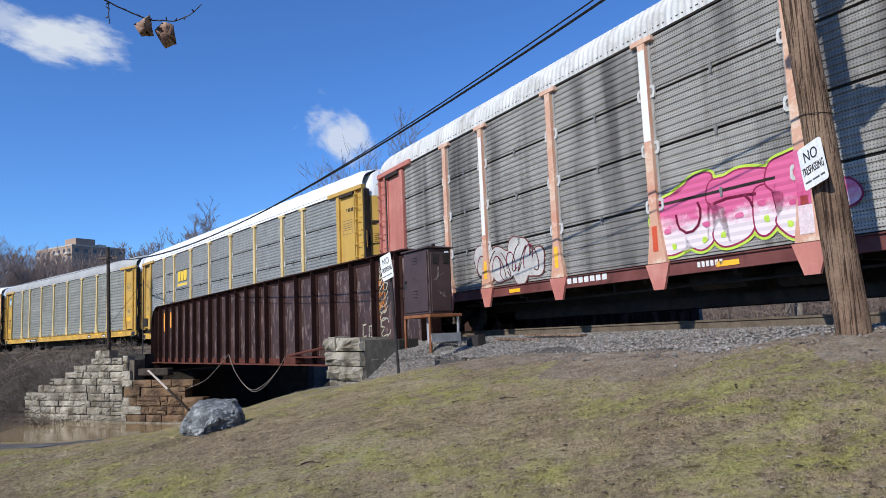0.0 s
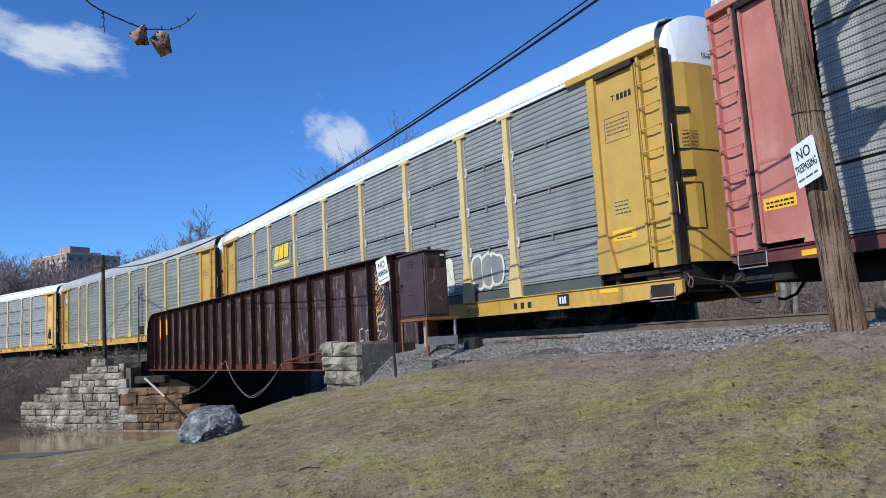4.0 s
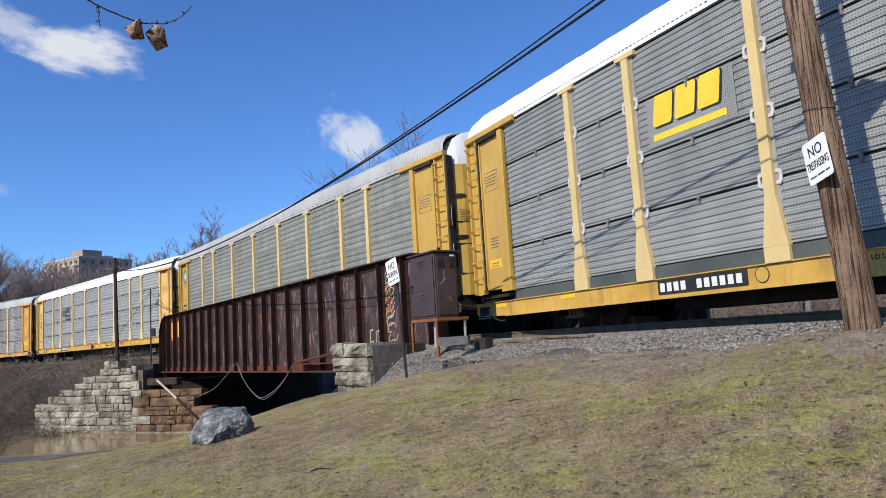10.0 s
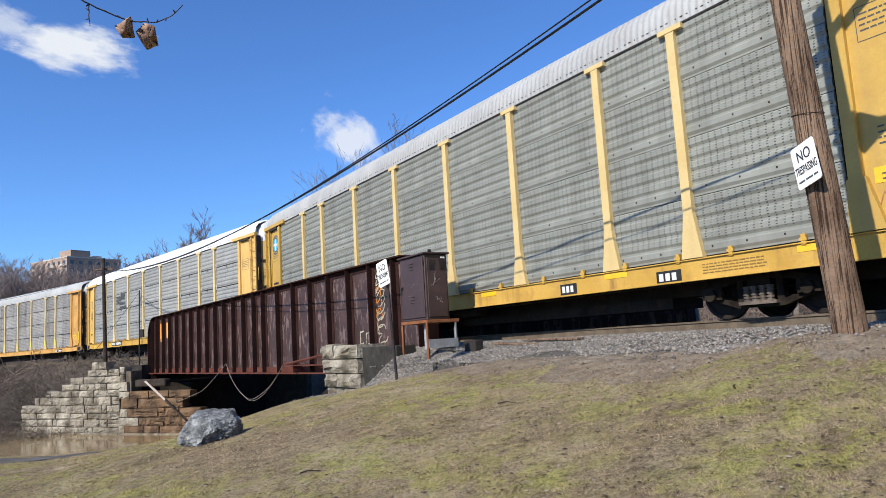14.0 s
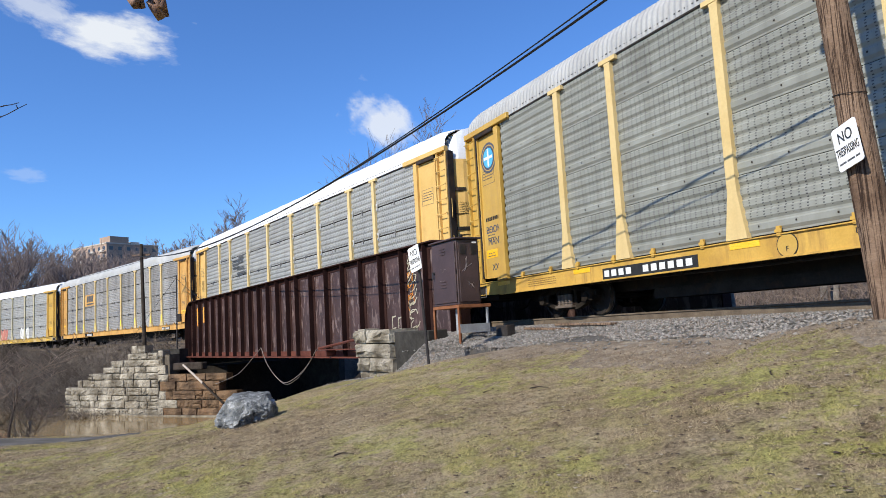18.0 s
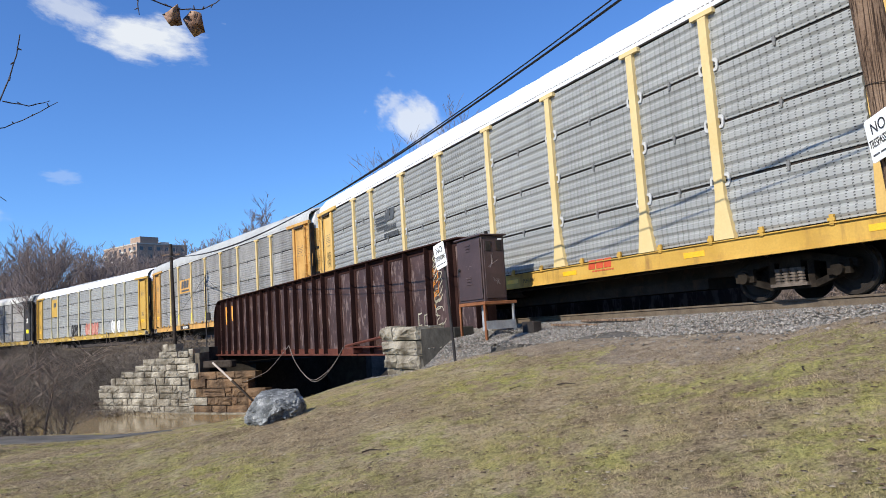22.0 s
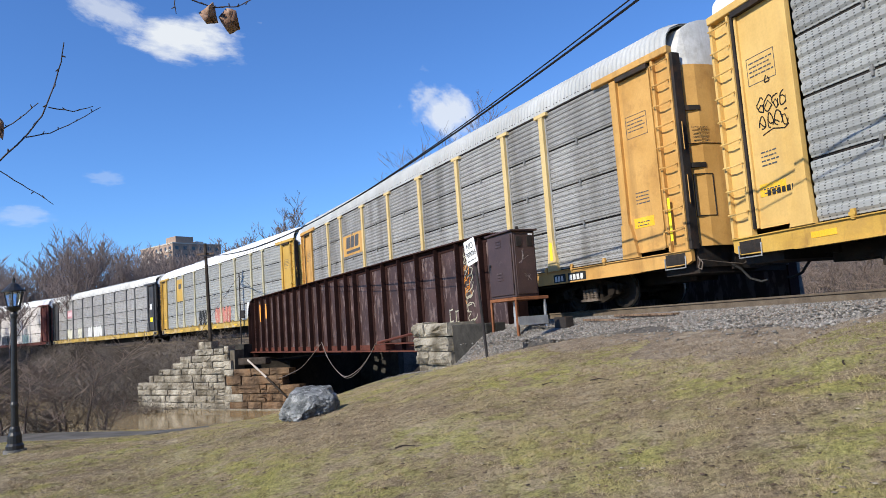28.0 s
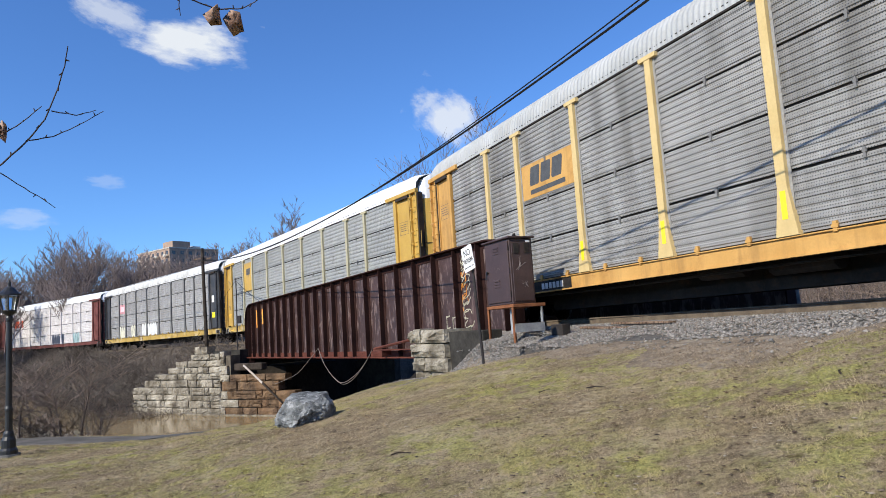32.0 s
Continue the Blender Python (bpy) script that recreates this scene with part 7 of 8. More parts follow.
bars(car_b, 12.5, 4.51, [0.07] * 4, 0.13, 0.03, BLACK_MARK, -0.010)

# car c: number board, round blue mark on the end plate, tags
number_board(car_c, -7.88, -5.22, 0.74, 0.96, SILL)
words(car_c, "LD LMT", -2.1, 0.95, 0.12, BLACK_MARK, SILL)
bm = bmesh.new()
lathe(bm, [(0.19, 0), (0.19, 0.003)], 24)
d_ = part("plate_disc", bm, BLACK_MARK, car_c)
d_.matrix_basis = pose(-3.4, -HALF_W - SILL, 0.89, 90)
bm = bmesh.new()
lathe(bm, [(0.175, 0), (0.175, 0.003)], 24)
d_ = part("plate_disc", bm, YELLOW, car_c)
d_.matrix_basis = pose(-3.4, -HALF_W - SILL - 0.004, 0.89, 90)
words(car_c, "F", -3.4, 0.83, 0.12, BLACK_MARK, SILL + 0.008)
for r, mat, k in ((0.42, NAVY, 0), (0.36, YELLOW, 1), (0.33, NAVY, 2), (0.27, LOGO_BLUE, 3)):
    bm = bmesh.new()
    lathe(bm, [(r, 0), (r, 0.002)], 32)
    d_ = part("round_mark", bm, mat, car_c)
    d_.matrix_basis = pose(-12.45, -HALF_W + 0.013 - 0.003 * k, 4.43, 90)
part("mark_cross", boxes((-12.49, -12.41, -HALF_W - 0.002, -HALF_W + 0.001, 4.19, 4.67), (-12.69, -12.21, -HALF_W - 0.0045, -HALF_W - 0.0025, 4.39, 4.47)), WHITE_MARK, car_c)
words(car_c, "BOOK", -12.42, 2.47, 0.27, NAVY, -0.009)
words(car_c, "MAN?", -12.40, 2.15, 0.27, NAVY, -0.009)
words(car_c, "XX", -12.42, 1.45, 0.25, NAVY, -0.009)
bars(car_c, -12.8, 2.72, [0.07] * 9, 0.1, 0.025, BLACK_MARK, -0.009)
reflectors(car_c, REFLECT_YELLOW, 0.94, (-12.0, -8.6, -4.2, 3.0, 7.2, 11.2), 0.6, 0.1)
number_board(car_c, 8.2, 8.75, 0.72, 0.94, SILL, (3,))
number_board(car_c, 5.6, 6.1, 0.74, 0.96, SILL, (3,))
small_print(car_c, -10.8, -9.6, 1.0, 4, SILL_PRINT, SILL, 0.016, 2, 3.0)
small_print(car_c, 9.2, 10.4, 1.0, 4, SILL_PRINT, SILL, 0.016, 4, 3.0)
rng = random.Random(6)
stroke(car_c, [(12.1, 1.35), (12.2, 1.6), (12.3, 1.35), (12.4, 1.6), (12.45, 1.4), (12.55, 1.62), (12.7, 1.55)], 0.02, BROWN, -0.009)

# car d: dark striped mark, red mark on the sill, bubble tag on the end
for k in range(6):
    plate(car_d, "logo_stripe", -6.9 + 0.02 * k, -6.0 + 0.06 * k, 3.98 - k * 0.09, 4.03 - k * 0.09, GREY_MARK, OUT)
slanted_blocks(car_d, -5.95, 3.78, 0.85, 0.42, 2, GREY_MARK, OUT, slant=0.1)
for z, ws in ((3.45, [0.13] * 7), (3.2, [0.13] * 8)):
    bars(car_d, -6.1, z, ws, 0.15, 0.035, GREY_MARK, OUT)
slanted_blocks(car_d, 5.28, 0.92, 0.78, 0.2, 3, LOGO_RED, SILL, slant=0.03)
bars(car_d, 5.4, 0.86, [0.07] * 8, 0.03, 0.02, LOGO_RED, SILL)
words(car_d, "PLH10W", 2.95, 0.88, 0.13, BLACK_MARK, SILL)
number_board(car_d, -7.7, -5.6, 0.80, 1.06, SILL)
plate(car_d, "dark_patch", -0.3, 0.3, 0.76, 1.04, STEEL_DARK, SILL)
reflectors(car_d, REFLECT_YELLOW, 0.86, (-11.6, -8.1, 0.9, 2.2, 4.6, 8.3, 11.8), 0.5, 0.1)
rng = random.Random(9)
for k in range(9):
    x, z = -12.62 + 0.17 * (k % 4), (3.3 if k < 4 else 2.98)
    rx, rz = rng.uniform(0.06, 0.095), rng.uniform(0.11, 0.16)
    if k == 8:
        x, z, rx, rz = -12.42, 3.72, 0.05, 0.055
    a0, bend = rng.uniform(0, 6), rng.choice((1, 2, 3))
    pts = [(x + rx * math.cos(a0 + q * 0.4) * (1 + 0.3 * math.cos(bend * q * 0.4)), z + rz * math.sin(a0 + q * 0.4) * (1 + 0.2 * math.sin(bend * q * 0.4 + k))) for q in range(15)]
    stroke(car_d, pts, 0.022, BLACK_MARK, -0.009)
    if k < 8:
        stroke(car_d, [(x - rx * 0.9, z + rng.uniform(-0.05, 0.05)), (x, z + rng.uniform(-0.04, 0.06)), (x + rx * rng.uniform(0.3, 1.2), z - rng.uniform(0.02, 0.12))], 0.018, BLACK_MARK, -0.005)
stroke(car_d, [(-12.65, 2.78), (-12.4, 2.84), (-12.15, 2.78), (-12.0, 2.86)], 0.02, BLACK_MARK, -0.009)
bars(car_d, -12.7, 1.72, [0.08] * 6, 0.1, 0.03, BLACK_MARK, -0.006)

bm = bmesh.new()
rng = random.Random(31)
lathe(bm, [(0.12, -0.36), (0.17, -0.34), (0.19, -0.2), (0.17, -0.02), (0.12, 0.16), (0.07, 0.3), (0.02, 0.4)], 12)
for v in bm.verts:
    v.co.x += rng.uniform(-0.035, 0.035) + 0.12 * max(0, -v.co.z - 0.1) * (1 if v.co.x > 0 else 0)
    v.co.y += rng.uniform(-0.03, 0.03)
    v.co.z += rng.uniform(-0.03, 0.03)
bag = part("black_bag", bm, STEEL_DARK, car_d, "creased black cover hung on the hand brake")
bag.matrix_basis = pose(12.5, -HALF_W - 0.04, 1.98) @ Matrix.Diagonal((1, 0.45, 1, 1))
bm = bmesh.new()
tube(bm, [(12.5, -HALF_W - 0.05, 1.6), (12.52, -HALF_W - 0.06, 1.45), (12.5, -HALF_W - 0.05, 1.3), (12.53, -HALF_W - 0.05, 1.18)], 0.014, 5)
part("brake_chain", bm, STEEL_DARK, car_d)
bm = boxes((12.42, 12.56, -HALF_W - 0.13, -HALF_W - 0.02, 1.60, 1.70), round_off=0.02)
part("brake_housing", bm, LATCH_GREY, car_d, "bright metal brake housing below the cover")
plate(car_d, "decal", 13.18, 13.42, 2.0, 2.24, WHITE_MARK, -0.024)
stroke(car_d, [(13.21, 2.2), (13.39, 2.04)], 0.03, LOGO_RED, -0.019)

# car e: dark mark on a yellow board, lemon feet
plate(car_e, "logo_board", -6.98, -4.42, 3.27, 4.2, YELLOW_OLD, 0.006)
slanted_blocks(car_e, -6.58, 3.6, 1.65, 0.5, 3, GREY_MARK, 0.0105, slant=0.08)
plate(car_e, "logo_bar", -6.56, -4.86, 3.37, 3.49, GREY_MARK, 0.0105)
for x in POSTS:
    plate(car_e, "reflector", x - 0.055, x + 0.055, 1.36, 1.82, LEMON, 0.079)
plate(car_e, "number_board", -6.95, -4.95, 0.76, 1.04, STEEL_DARK, SILL)
bars(car_e, -6.35, 0.83, [0.13] * 6, 0.15, 0.05, WHITE_MARK, SILL + 0.004)
number_board(car_e, 9.0, 9.5, 0.76, 0.98, SILL, (3,))
number_board(car_e, 9.6, 10.3, 0.76, 0.98, SILL, (4,))
plate(car_e, "mark_board", 4.9, 6.2, 0.76, 1.0, BLACK_MARK, SILL)
slanted_blocks(car_e, 5.0, 0.79, 1.1, 0.18, 3, YELLOW_OLD, SILL + 0.004, slant=0.02)
plate(car_e, "reflector", 13.2, 13.27, 1.3, 2.2, LEMON, 0.075)

# car f, g, h: small boards and pale tags
plate(car_f, "logo_board", -8.95, -7.25, 3.2, 4.95, YELLOW, OUT)
slanted_blocks(car_f, -8.5, 4.2, 0.8, 0.4, 2, GREY_MARK, OUT + 0.004, slant=0.05)
reflectors(car_f, REFLECT_YELLOW, 0.8, (-12, -8, -4, 0, 4, 8, 12), 0.55)
for car, x0, n_, mats in ((car_f, -3.4, 4, (BLACK_MARK, WHITE_MARK)), (car_f, 0.2, 5, (BROWN, CREAM)), (car_f, 6.2, 3, (WHITE_MARK, BLACK_MARK)), (car_g, -2.7, 6, (WHITE_MARK, WHITE_MARK)), (car_g, -9.0, 3, (CREAM, WHITE_MARK)), (car_g, -5.6, 2, (CREAM, STEEL_DARK)), (car_h, 2.0, 5, (NAVY, BLACK_MARK)), (car_h, 7.0, 3, (TEAL, BLACK_MARK))):
    for k in range(n_):
        x = x0 + 0.62 * k
        blob(car, x + 0.2, 1.6, 0.3, 0.55, mats[0], OUT + 0.001 * k, 3.4, 0.1, k + 11)
        stroke(car, [(x, 1.2), (x + 0.15, 1.95), (x + 0.35, 1.3)], 0.06, mats[1], OUT + 0.008)
plate(car_g, "red_board", -8.9, -7.3, 3.35, 4.2, PINK_FADED, OUT)
slanted_blocks(car_g, -8.7, 3.55, 1.1, 0.45, 3, PINK_PALE, OUT + 0.004)
plate(car_g, "white_label", 12.2, 12.6, 3.0, 3.5, WHITE_MARK, -0.010)
plate(car_g, "warning_label", 12.2, 12.7, 1.9, 2.3, LEMON, -0.010)
plate(car_h, "red_board", -8.9, -6.3, 3.4, 4.2, LOGO_RED, OUT)


# ---- trees, brush and the far distance ----
def prisms(segs, sides=3):
    """Vertices and faces of many thin tapered sticks; segs: rows of x, y, z, x, y, z, r, r."""
    s = np.asarray(segs, float)
    a, b, r0, r1 = s[:, 0:3], s[:, 3:6], s[:, 6], s[:, 7]
    d = b - a
    d /= np.linalg.norm(d, axis=1)[:, None] + 1e-9
    ref = np.where(np.abs(d[:, 2:3]) < 0.9, [[0.0, 0.0, 1.0]], [[1.0, 0.0, 0.0]])
    u = np.cross(d, ref)
    u /= np.linalg.norm(u, axis=1)[:, None]
    w = np.cross(d, u)
    V = []
    for p, r in ((a, r0), (b, r1)):
        for k in range(sides):
            t = 2 * math.pi * k / sides
            V.append(p + r[:, None] * (math.cos(t) * u + math.sin(t) * w))
    V = np.stack(V, 1)
    n = len(s)
    base = np.arange(n)[:, None] * 2 * sides
    F = []
    for k in range(sides):
        j = (k + 1) % sides
        F.append(base + np.array([[k, j, sides + j, sides + k]]))
    return V.reshape(-1, 3), np.stack(F, 1).reshape(-1, 4)


def grow(rng, height, levels=4, spread=0.55, thick=0.02, first=0.3, kids=(5, 4, 3, 3)):
    """Trunk sticks and crown sticks of a bare tree, base at the origin."""
    trunk, crown = [], []

    def limb(p, d, length, r, level):
        n = 4 if level < 2 else 3
        q, path = p.copy(), []
        for k in range(n):
            d = d + np.array([rng.uniform(-1, 1), rng.uniform(-1, 1), rng.uniform(-0.3, 0.9)]) * 0.16
            d /= np.linalg.norm(d)
            e = q + d * length / n
            ra, rb = r * (1 - 0.75 * k / n), r * (1 - 0.75 * (k + 1) / n)
            (trunk if level == 0 else crown).append((*q, *e, ra, rb))
            path.append((q.copy(), e.copy(), d.copy(), ra))
            q = e
        if level + 1 < levels:
            for c in range(kids[min(level, len(kids) - 1)]):
                t = rng.uniform(first if level == 0 else 0.2, 1.0)
                k = min(int(t * n), n - 1)
                a, e, dd, ra = path[k]
                f = t * n - k
                pos = a + (e - a) * min(max(f, 0), 1)
                az = rng.uniform(0, 2 * math.pi)
                side = np.array([math.cos(az), math.sin(az), 0.0])
                nd = dd * (1 - spread) + side * spread + np.array([0, 0, 0.25])
                nd /= np.linalg.norm(nd)
                limb(pos, nd, length * rng.uniform(0.42, 0.66), max(ra * 0.6, 0.004), level + 1)

    limb(np.zeros(3), np.array([0, 0, 1.0]), height * 0.75, height * thick, 0)
    return np.array(trunk), np.array(crown)


def build_tree(x, y, height, label, seed, levels=5, kids=(8, 5, 4, 3), spread=0.6, thick=0.014, z=None, first=0.3, tilt=0.0, bark=BARK, twigs=TWIG, exact=False, least=0.0):
    rng = random.Random(seed)
    tr, cr = grow(rng, height, levels, spread, thick, first, kids)
    if exact:
        k = height / max(cr[:, 2].max(), cr[:, 5].max())
        tr, cr = tr * k, cr * k
    cr[:, 6:] = np.maximum(cr[:, 6:], least)
    root = thing("tree", pose(x, y, gz(x, y) - 0.1 if z is None else z, tilt, 0, 0), label, "tree", "bare trees")
    for nm, segs, mat, k in (("trunk", tr, bark, 8), ("crown", cr, twigs, 4)):
        v, f = prisms(segs, k)
        ob = new(nm, mesh_np(nm, v, f, mat))
        ob.parent = root
    return root


for x, y, top, seed, label in ((-24.6, 74.0, 16.3, 11, "bare tree with a rounded twiggy crown beyond the train"), (0.9, 50.0, 17.6, 23, "bare branching tree behind the train"),
                               (-3.4, 50.0, 16.4, 29, "slender bare tree behind the train"), (2.6, 51.0, 17.5, 37, "bare twiggy tree behind the train"), (-31.8, 79.0, 14.6, 31, "leaning bare tree by the woods")):
    build_tree(x, y, top - gz(x, y) + 0.1, label, seed, levels=6 if seed in (11, 23, 31) else 5, kids=(14, 7, 4, 3, 3), spread=0.52, thick=0.011, first=0.5, tilt=-10 if seed == 31 else 0, exact=True, least=0.009 if x > -10 else 0.016)


def bank_edge(lat):
    return float(np.interp(lat, [-60, -30, -14, -12, -9.7], [-9, -8, -5.3, -3.5, -2.3]))


for k, (l_, off, h, seed) in enumerate(((-12.5, 0.5, 3.0, 41), (-13.0, 0.9, 3.4, 43), (-14.3, 0.5, 3.2, 44), (-12.2, 1.1, 2.4, 47), (-15.0, 0.4, 3.8, 49), (-13.5, 1.4, 2.7, 57), (-16.0, 0.8, 3.6, 58),
                                        (-12.9, 0.2, 2.2, 59), (-14.8, 1.2, 3.2, 61), (-15.6, 1.6, 3.0, 62), (-17.0, 1.0, 3.4, 63), (-13.8, 0.3, 2.6, 53))):
    p = track(bank_edge(l_) - off, l_)
    build_tree(p.x, p.y, 0.68 * h, "thin bare sapling leaning over the creek bank", seed, levels=4, kids=(9, 5, 3), spread=0.75, thick=0.017, tilt=(-18, 9, 5, -30, 4, 12)[k % 6], first=0.1, twigs=TWIG, least=0.006)



def scatter_woods():
    rng = random.Random(77)
    base = []
    for k in range(7):
        r = random.Random(100 + k)
        tr, cr = grow(r, 1.0, 5, 0.5, 0.010, 0.28, (9, 5, 4, 2))
        base.append(np.concatenate([tr, cr]))
    rows = []
    spots = []
    for k in range(210):
        az = radians(rng.uniform(-46, -3))
        d = rng.uniform(88, 150)
        spots.append((math.sin(az) * d, math.cos(az) * d, 0.0, 1.6 + d * math.tan(radians(float(np.interp(math.degrees(az), [-46, -39, -34, -31, -29.5, -23, -20, -3], [4.6, 5.1, 6.8, 6.7, 6.0, 6.0, 6.3, 6.4])) - 1.1 * rng.random() ** 1.5))))
    for k in range(90):
        az = radians(rng.uniform(-3, 60))
        d = rng.uniform(45, 100)
        spots.append((math.sin(az) * d, math.cos(az) * d, 0.0, 1.6 + d * math.tan(radians(rng.uniform(4.5, 8)))))
    for x, y, h, top in spots:
        h = (top - gz(x, y)) * 0.95
        b = base[rng.randrange(7)].copy()
        a = rng.uniform(0, 6.28)
        c, s = math.cos(a), math.sin(a)
        for o in (0, 3):
            X, Y = b[:, o].copy(), b[:, o + 1].copy()
            b[:, o], b[:, o + 1] = (c * X - s * Y) * h + x, (s * X + c * Y) * h + y
            b[:, o + 2] = b[:, o + 2] * h + gz(x, y) - 0.3
        b[:, 6:] = np.maximum(b[:, 6:] * h, 0.022)
        rows.append(b)
    v, f = prisms(np.concatenate(rows), 3)
    tagged(new("woods", mesh_np("woods", v, f, TWIG_FAR)), "dense grey-brown leafless woods in the distance", "woods", kind="stuff")


scatter_woods()


def scatter_brush(name, label, spots, height, seed, mat=TWIG, r=0.007):
    """Arching thin stems in tangles."""
    rng = random.Random(seed)
    segs = []
    for x, y in spots:
        z = gz(x, y) - 0.05
        h = height * rng.uniform(0.5, 1.25)
        az, lean = rng.uniform(0, 6.28), rng.uniform(0.1, 0.9)
        d = np.array([math.cos(az) * lean, math.sin(az) * lean, 1.0])
        d /= np.linalg.norm(d)
        p = np.array([x, y, z])
        rr = r * rng.uniform(0.7, 1.6)
        for k in range(5):
            e = p + d * h / 5
            segs.append((*p, *e, rr * (1 - k * 0.17), rr * (1 - (k + 1) * 0.17)))
            if k > 0:
                for q in range(2):
                    t = d + np.array([rng.uniform(-1, 1), rng.uniform(-1, 1), rng.uniform(-0.4, 0.6)])
                    t /= np.linalg.norm(t)
                    segs.append((*e, *(e + t * h * rng.uniform(0.12, 0.3)), rr * 0.5, rr * 0.2))
            d = d + np.array([rng.uniform(-0.3, 0.3), rng.uniform(-0.3, 0.3), -0.22])
            d /= np.linalg.norm(d)
            p = e
    v, f = prisms(segs, 3)
    return tagged(new(name, mesh_np(name, v, f, mat)), label, "brush", kind="stuff")


rng = random.Random(21)
spots = []
for k in range(15000):
    p = track(-29.0 - 62 * rng.random() ** 1.3, -9.8 + 7.4 * rng.random() ** 0.9)
    if p.x < -17.0 - (p.y - 38) * 0.9 or rng.random() < 0.15:
        if math.hypot(p.x + 16.4, p.y - 37.5) > 2.8:
            spots.append((p.x, p.y))
scatter_brush("embankment_brush", "tangled grey-brown leafless brush on the railroad embankment", spots, 1.15, 5, BRUSH, r=0.019)
spots = []
for k in range(900):
    l_ = -12.0 - 9 * rng.random()
    p = track(bank_edge(l_) - 0.3 - 2.0 * rng.random(), l_)
    spots.append((p.x, p.y))
scatter_brush("bank_brush", "thin leafless brush along the creek bank", spots, 1.2, 6, BRUSH, r=0.007)
spots = []
for k in range(4200):
    p = track(rng.uniform(-26, 30), 10.5 + 14 * rng.random())
    spots.append((p.x, p.y))
scatter_brush("field_brush", "pale tangled brush and saplings beyond the track", spots, 1.9, 7, TWIG, r=0.016)


TRUNKS = ((-1.29, 13.0, 0.16), (-1.2, 13.7, 0.17), (-0.9, 7.5, 0.11), (2.2, 13.0, 0.12), (-8.0, 15.0, 0.14), (6.0, 16.0, 0.13))


def build_trunk(x, y, h, r, seed):
    rng = random.Random(seed)
    root = thing("tree", pose(x, y, gz(x, y) - 0.1), "slim pale grey tree trunk in the brush beyond the track", "tree", "trunks in the brush")
    bm = bmesh.new()
    tube(bm, [(0.05 * k * rng.uniform(-1, 1), 0.05 * k * rng.uniform(-1, 1), h * k / 6) for k in range(7)], [r * (1 - 0.1 * k) for k in range(7)], 10)
    part("trunk", bm, TRUNK_PALE, root)
    segs = []
    for k in range(9):
        z, a = h * rng.uniform(0.55, 1.0), rng.uniform(0, 6.28)
        e = (math.cos(a) * 0.9, math.sin(a) * 0.9, z + rng.uniform(0.5, 1.2))
        segs.append((0, 0, z, *e, 0.03, 0.012))
        for q in range(3):
            segs.append((*e, e[0] + rng.uniform(-0.6, 0.6), e[1] + rng.uniform(-0.6, 0.6), e[2] + rng.uniform(0.2, 0.8), 0.012, 0.006))
    v, f = prisms(segs, 4)
    ob = new("crown", mesh_np("crown", v, f, TWIG_GREY))
    ob.parent = root


for k, (s_, l_, r_) in enumerate(TRUNKS):
    p = track(s_, l_)
    build_trunk(p.x, p.y, 4.2 + 0.3 * (k % 3), r_, k + 70)


# ---- the apartment block on the far hill ----
def build_apartments():
    ax, ay, ln, wd, top = -173.6, 309.0, 27.8, 24.1, 44.6
    root = thing("apartment_building", pose(ax, ay, 0, 0, 0, -33.4), "tan brick high-rise apartment block beyond the woods", "building")
    part("wall", boxes((0, ln, 0, wd, 0, top)), BRICK_FAR, root)
    part("roof", boxes((-0.2, ln + 0.2, -0.2, wd + 0.2, top, top + 0.5)), CONC_FAR, root)
    part("roof_house", boxes((ln - 9, ln - 0.8, 2, 10.5, top + 0.5, top + 3.4)), BRICK_FAR, root)
    part("roof_house", boxes((ln - 7, ln - 3, 13, 17, top + 0.5, top + 1.8)), CONC_FAR, root)
    win = cached("far_win", lambda: to_mesh(boxes((-0.8, 0.8, -0.05, 0.12, 0, 1.5)), DARK_GLASS, name="window"))
    balc = cached("far_balc", lambda: to_mesh(boxes((-1.6, 1.6, -1.1, 0.0, 0, 0.15), (-1.6, 1.6, -1.1, -1.0, 0.15, 1.1)), CONC_FAR, name="balcony"))
    for fl in range(13):
        z = 1.2 + fl * 3.4
        for k in range(7):
            x = 2.0 + k * (ln - 4.0) / 6
            again("window", win, root, pose(x, 0, z))
            if k % 2 == 0:
                again("balcony", balc, root, pose(x, 0, z - 1.0))
        for k in range(6):
            again("window", win, root, pose(ln, 2.0 + k * 4.0, z, 0, 0, 90))


build_apartments()

# a low pale house beyond the track
bm = boxes((-6, 6, -4, 4, 0, 2.6))
prism(bm, [(-6.4, 2.6), (6.4, 2.6), (6.4, 2.8), (0, 4.4), (-6.4, 2.8)], -4.3, 4.3)
ob = part("shed", bm, CONC_FAR, label="low pale shed far beyond the track")
tagged(ob, category="shed")
ob.matrix_basis = pose(36, 52, gz(36, 52) - 0.2, 0, 0, 25)


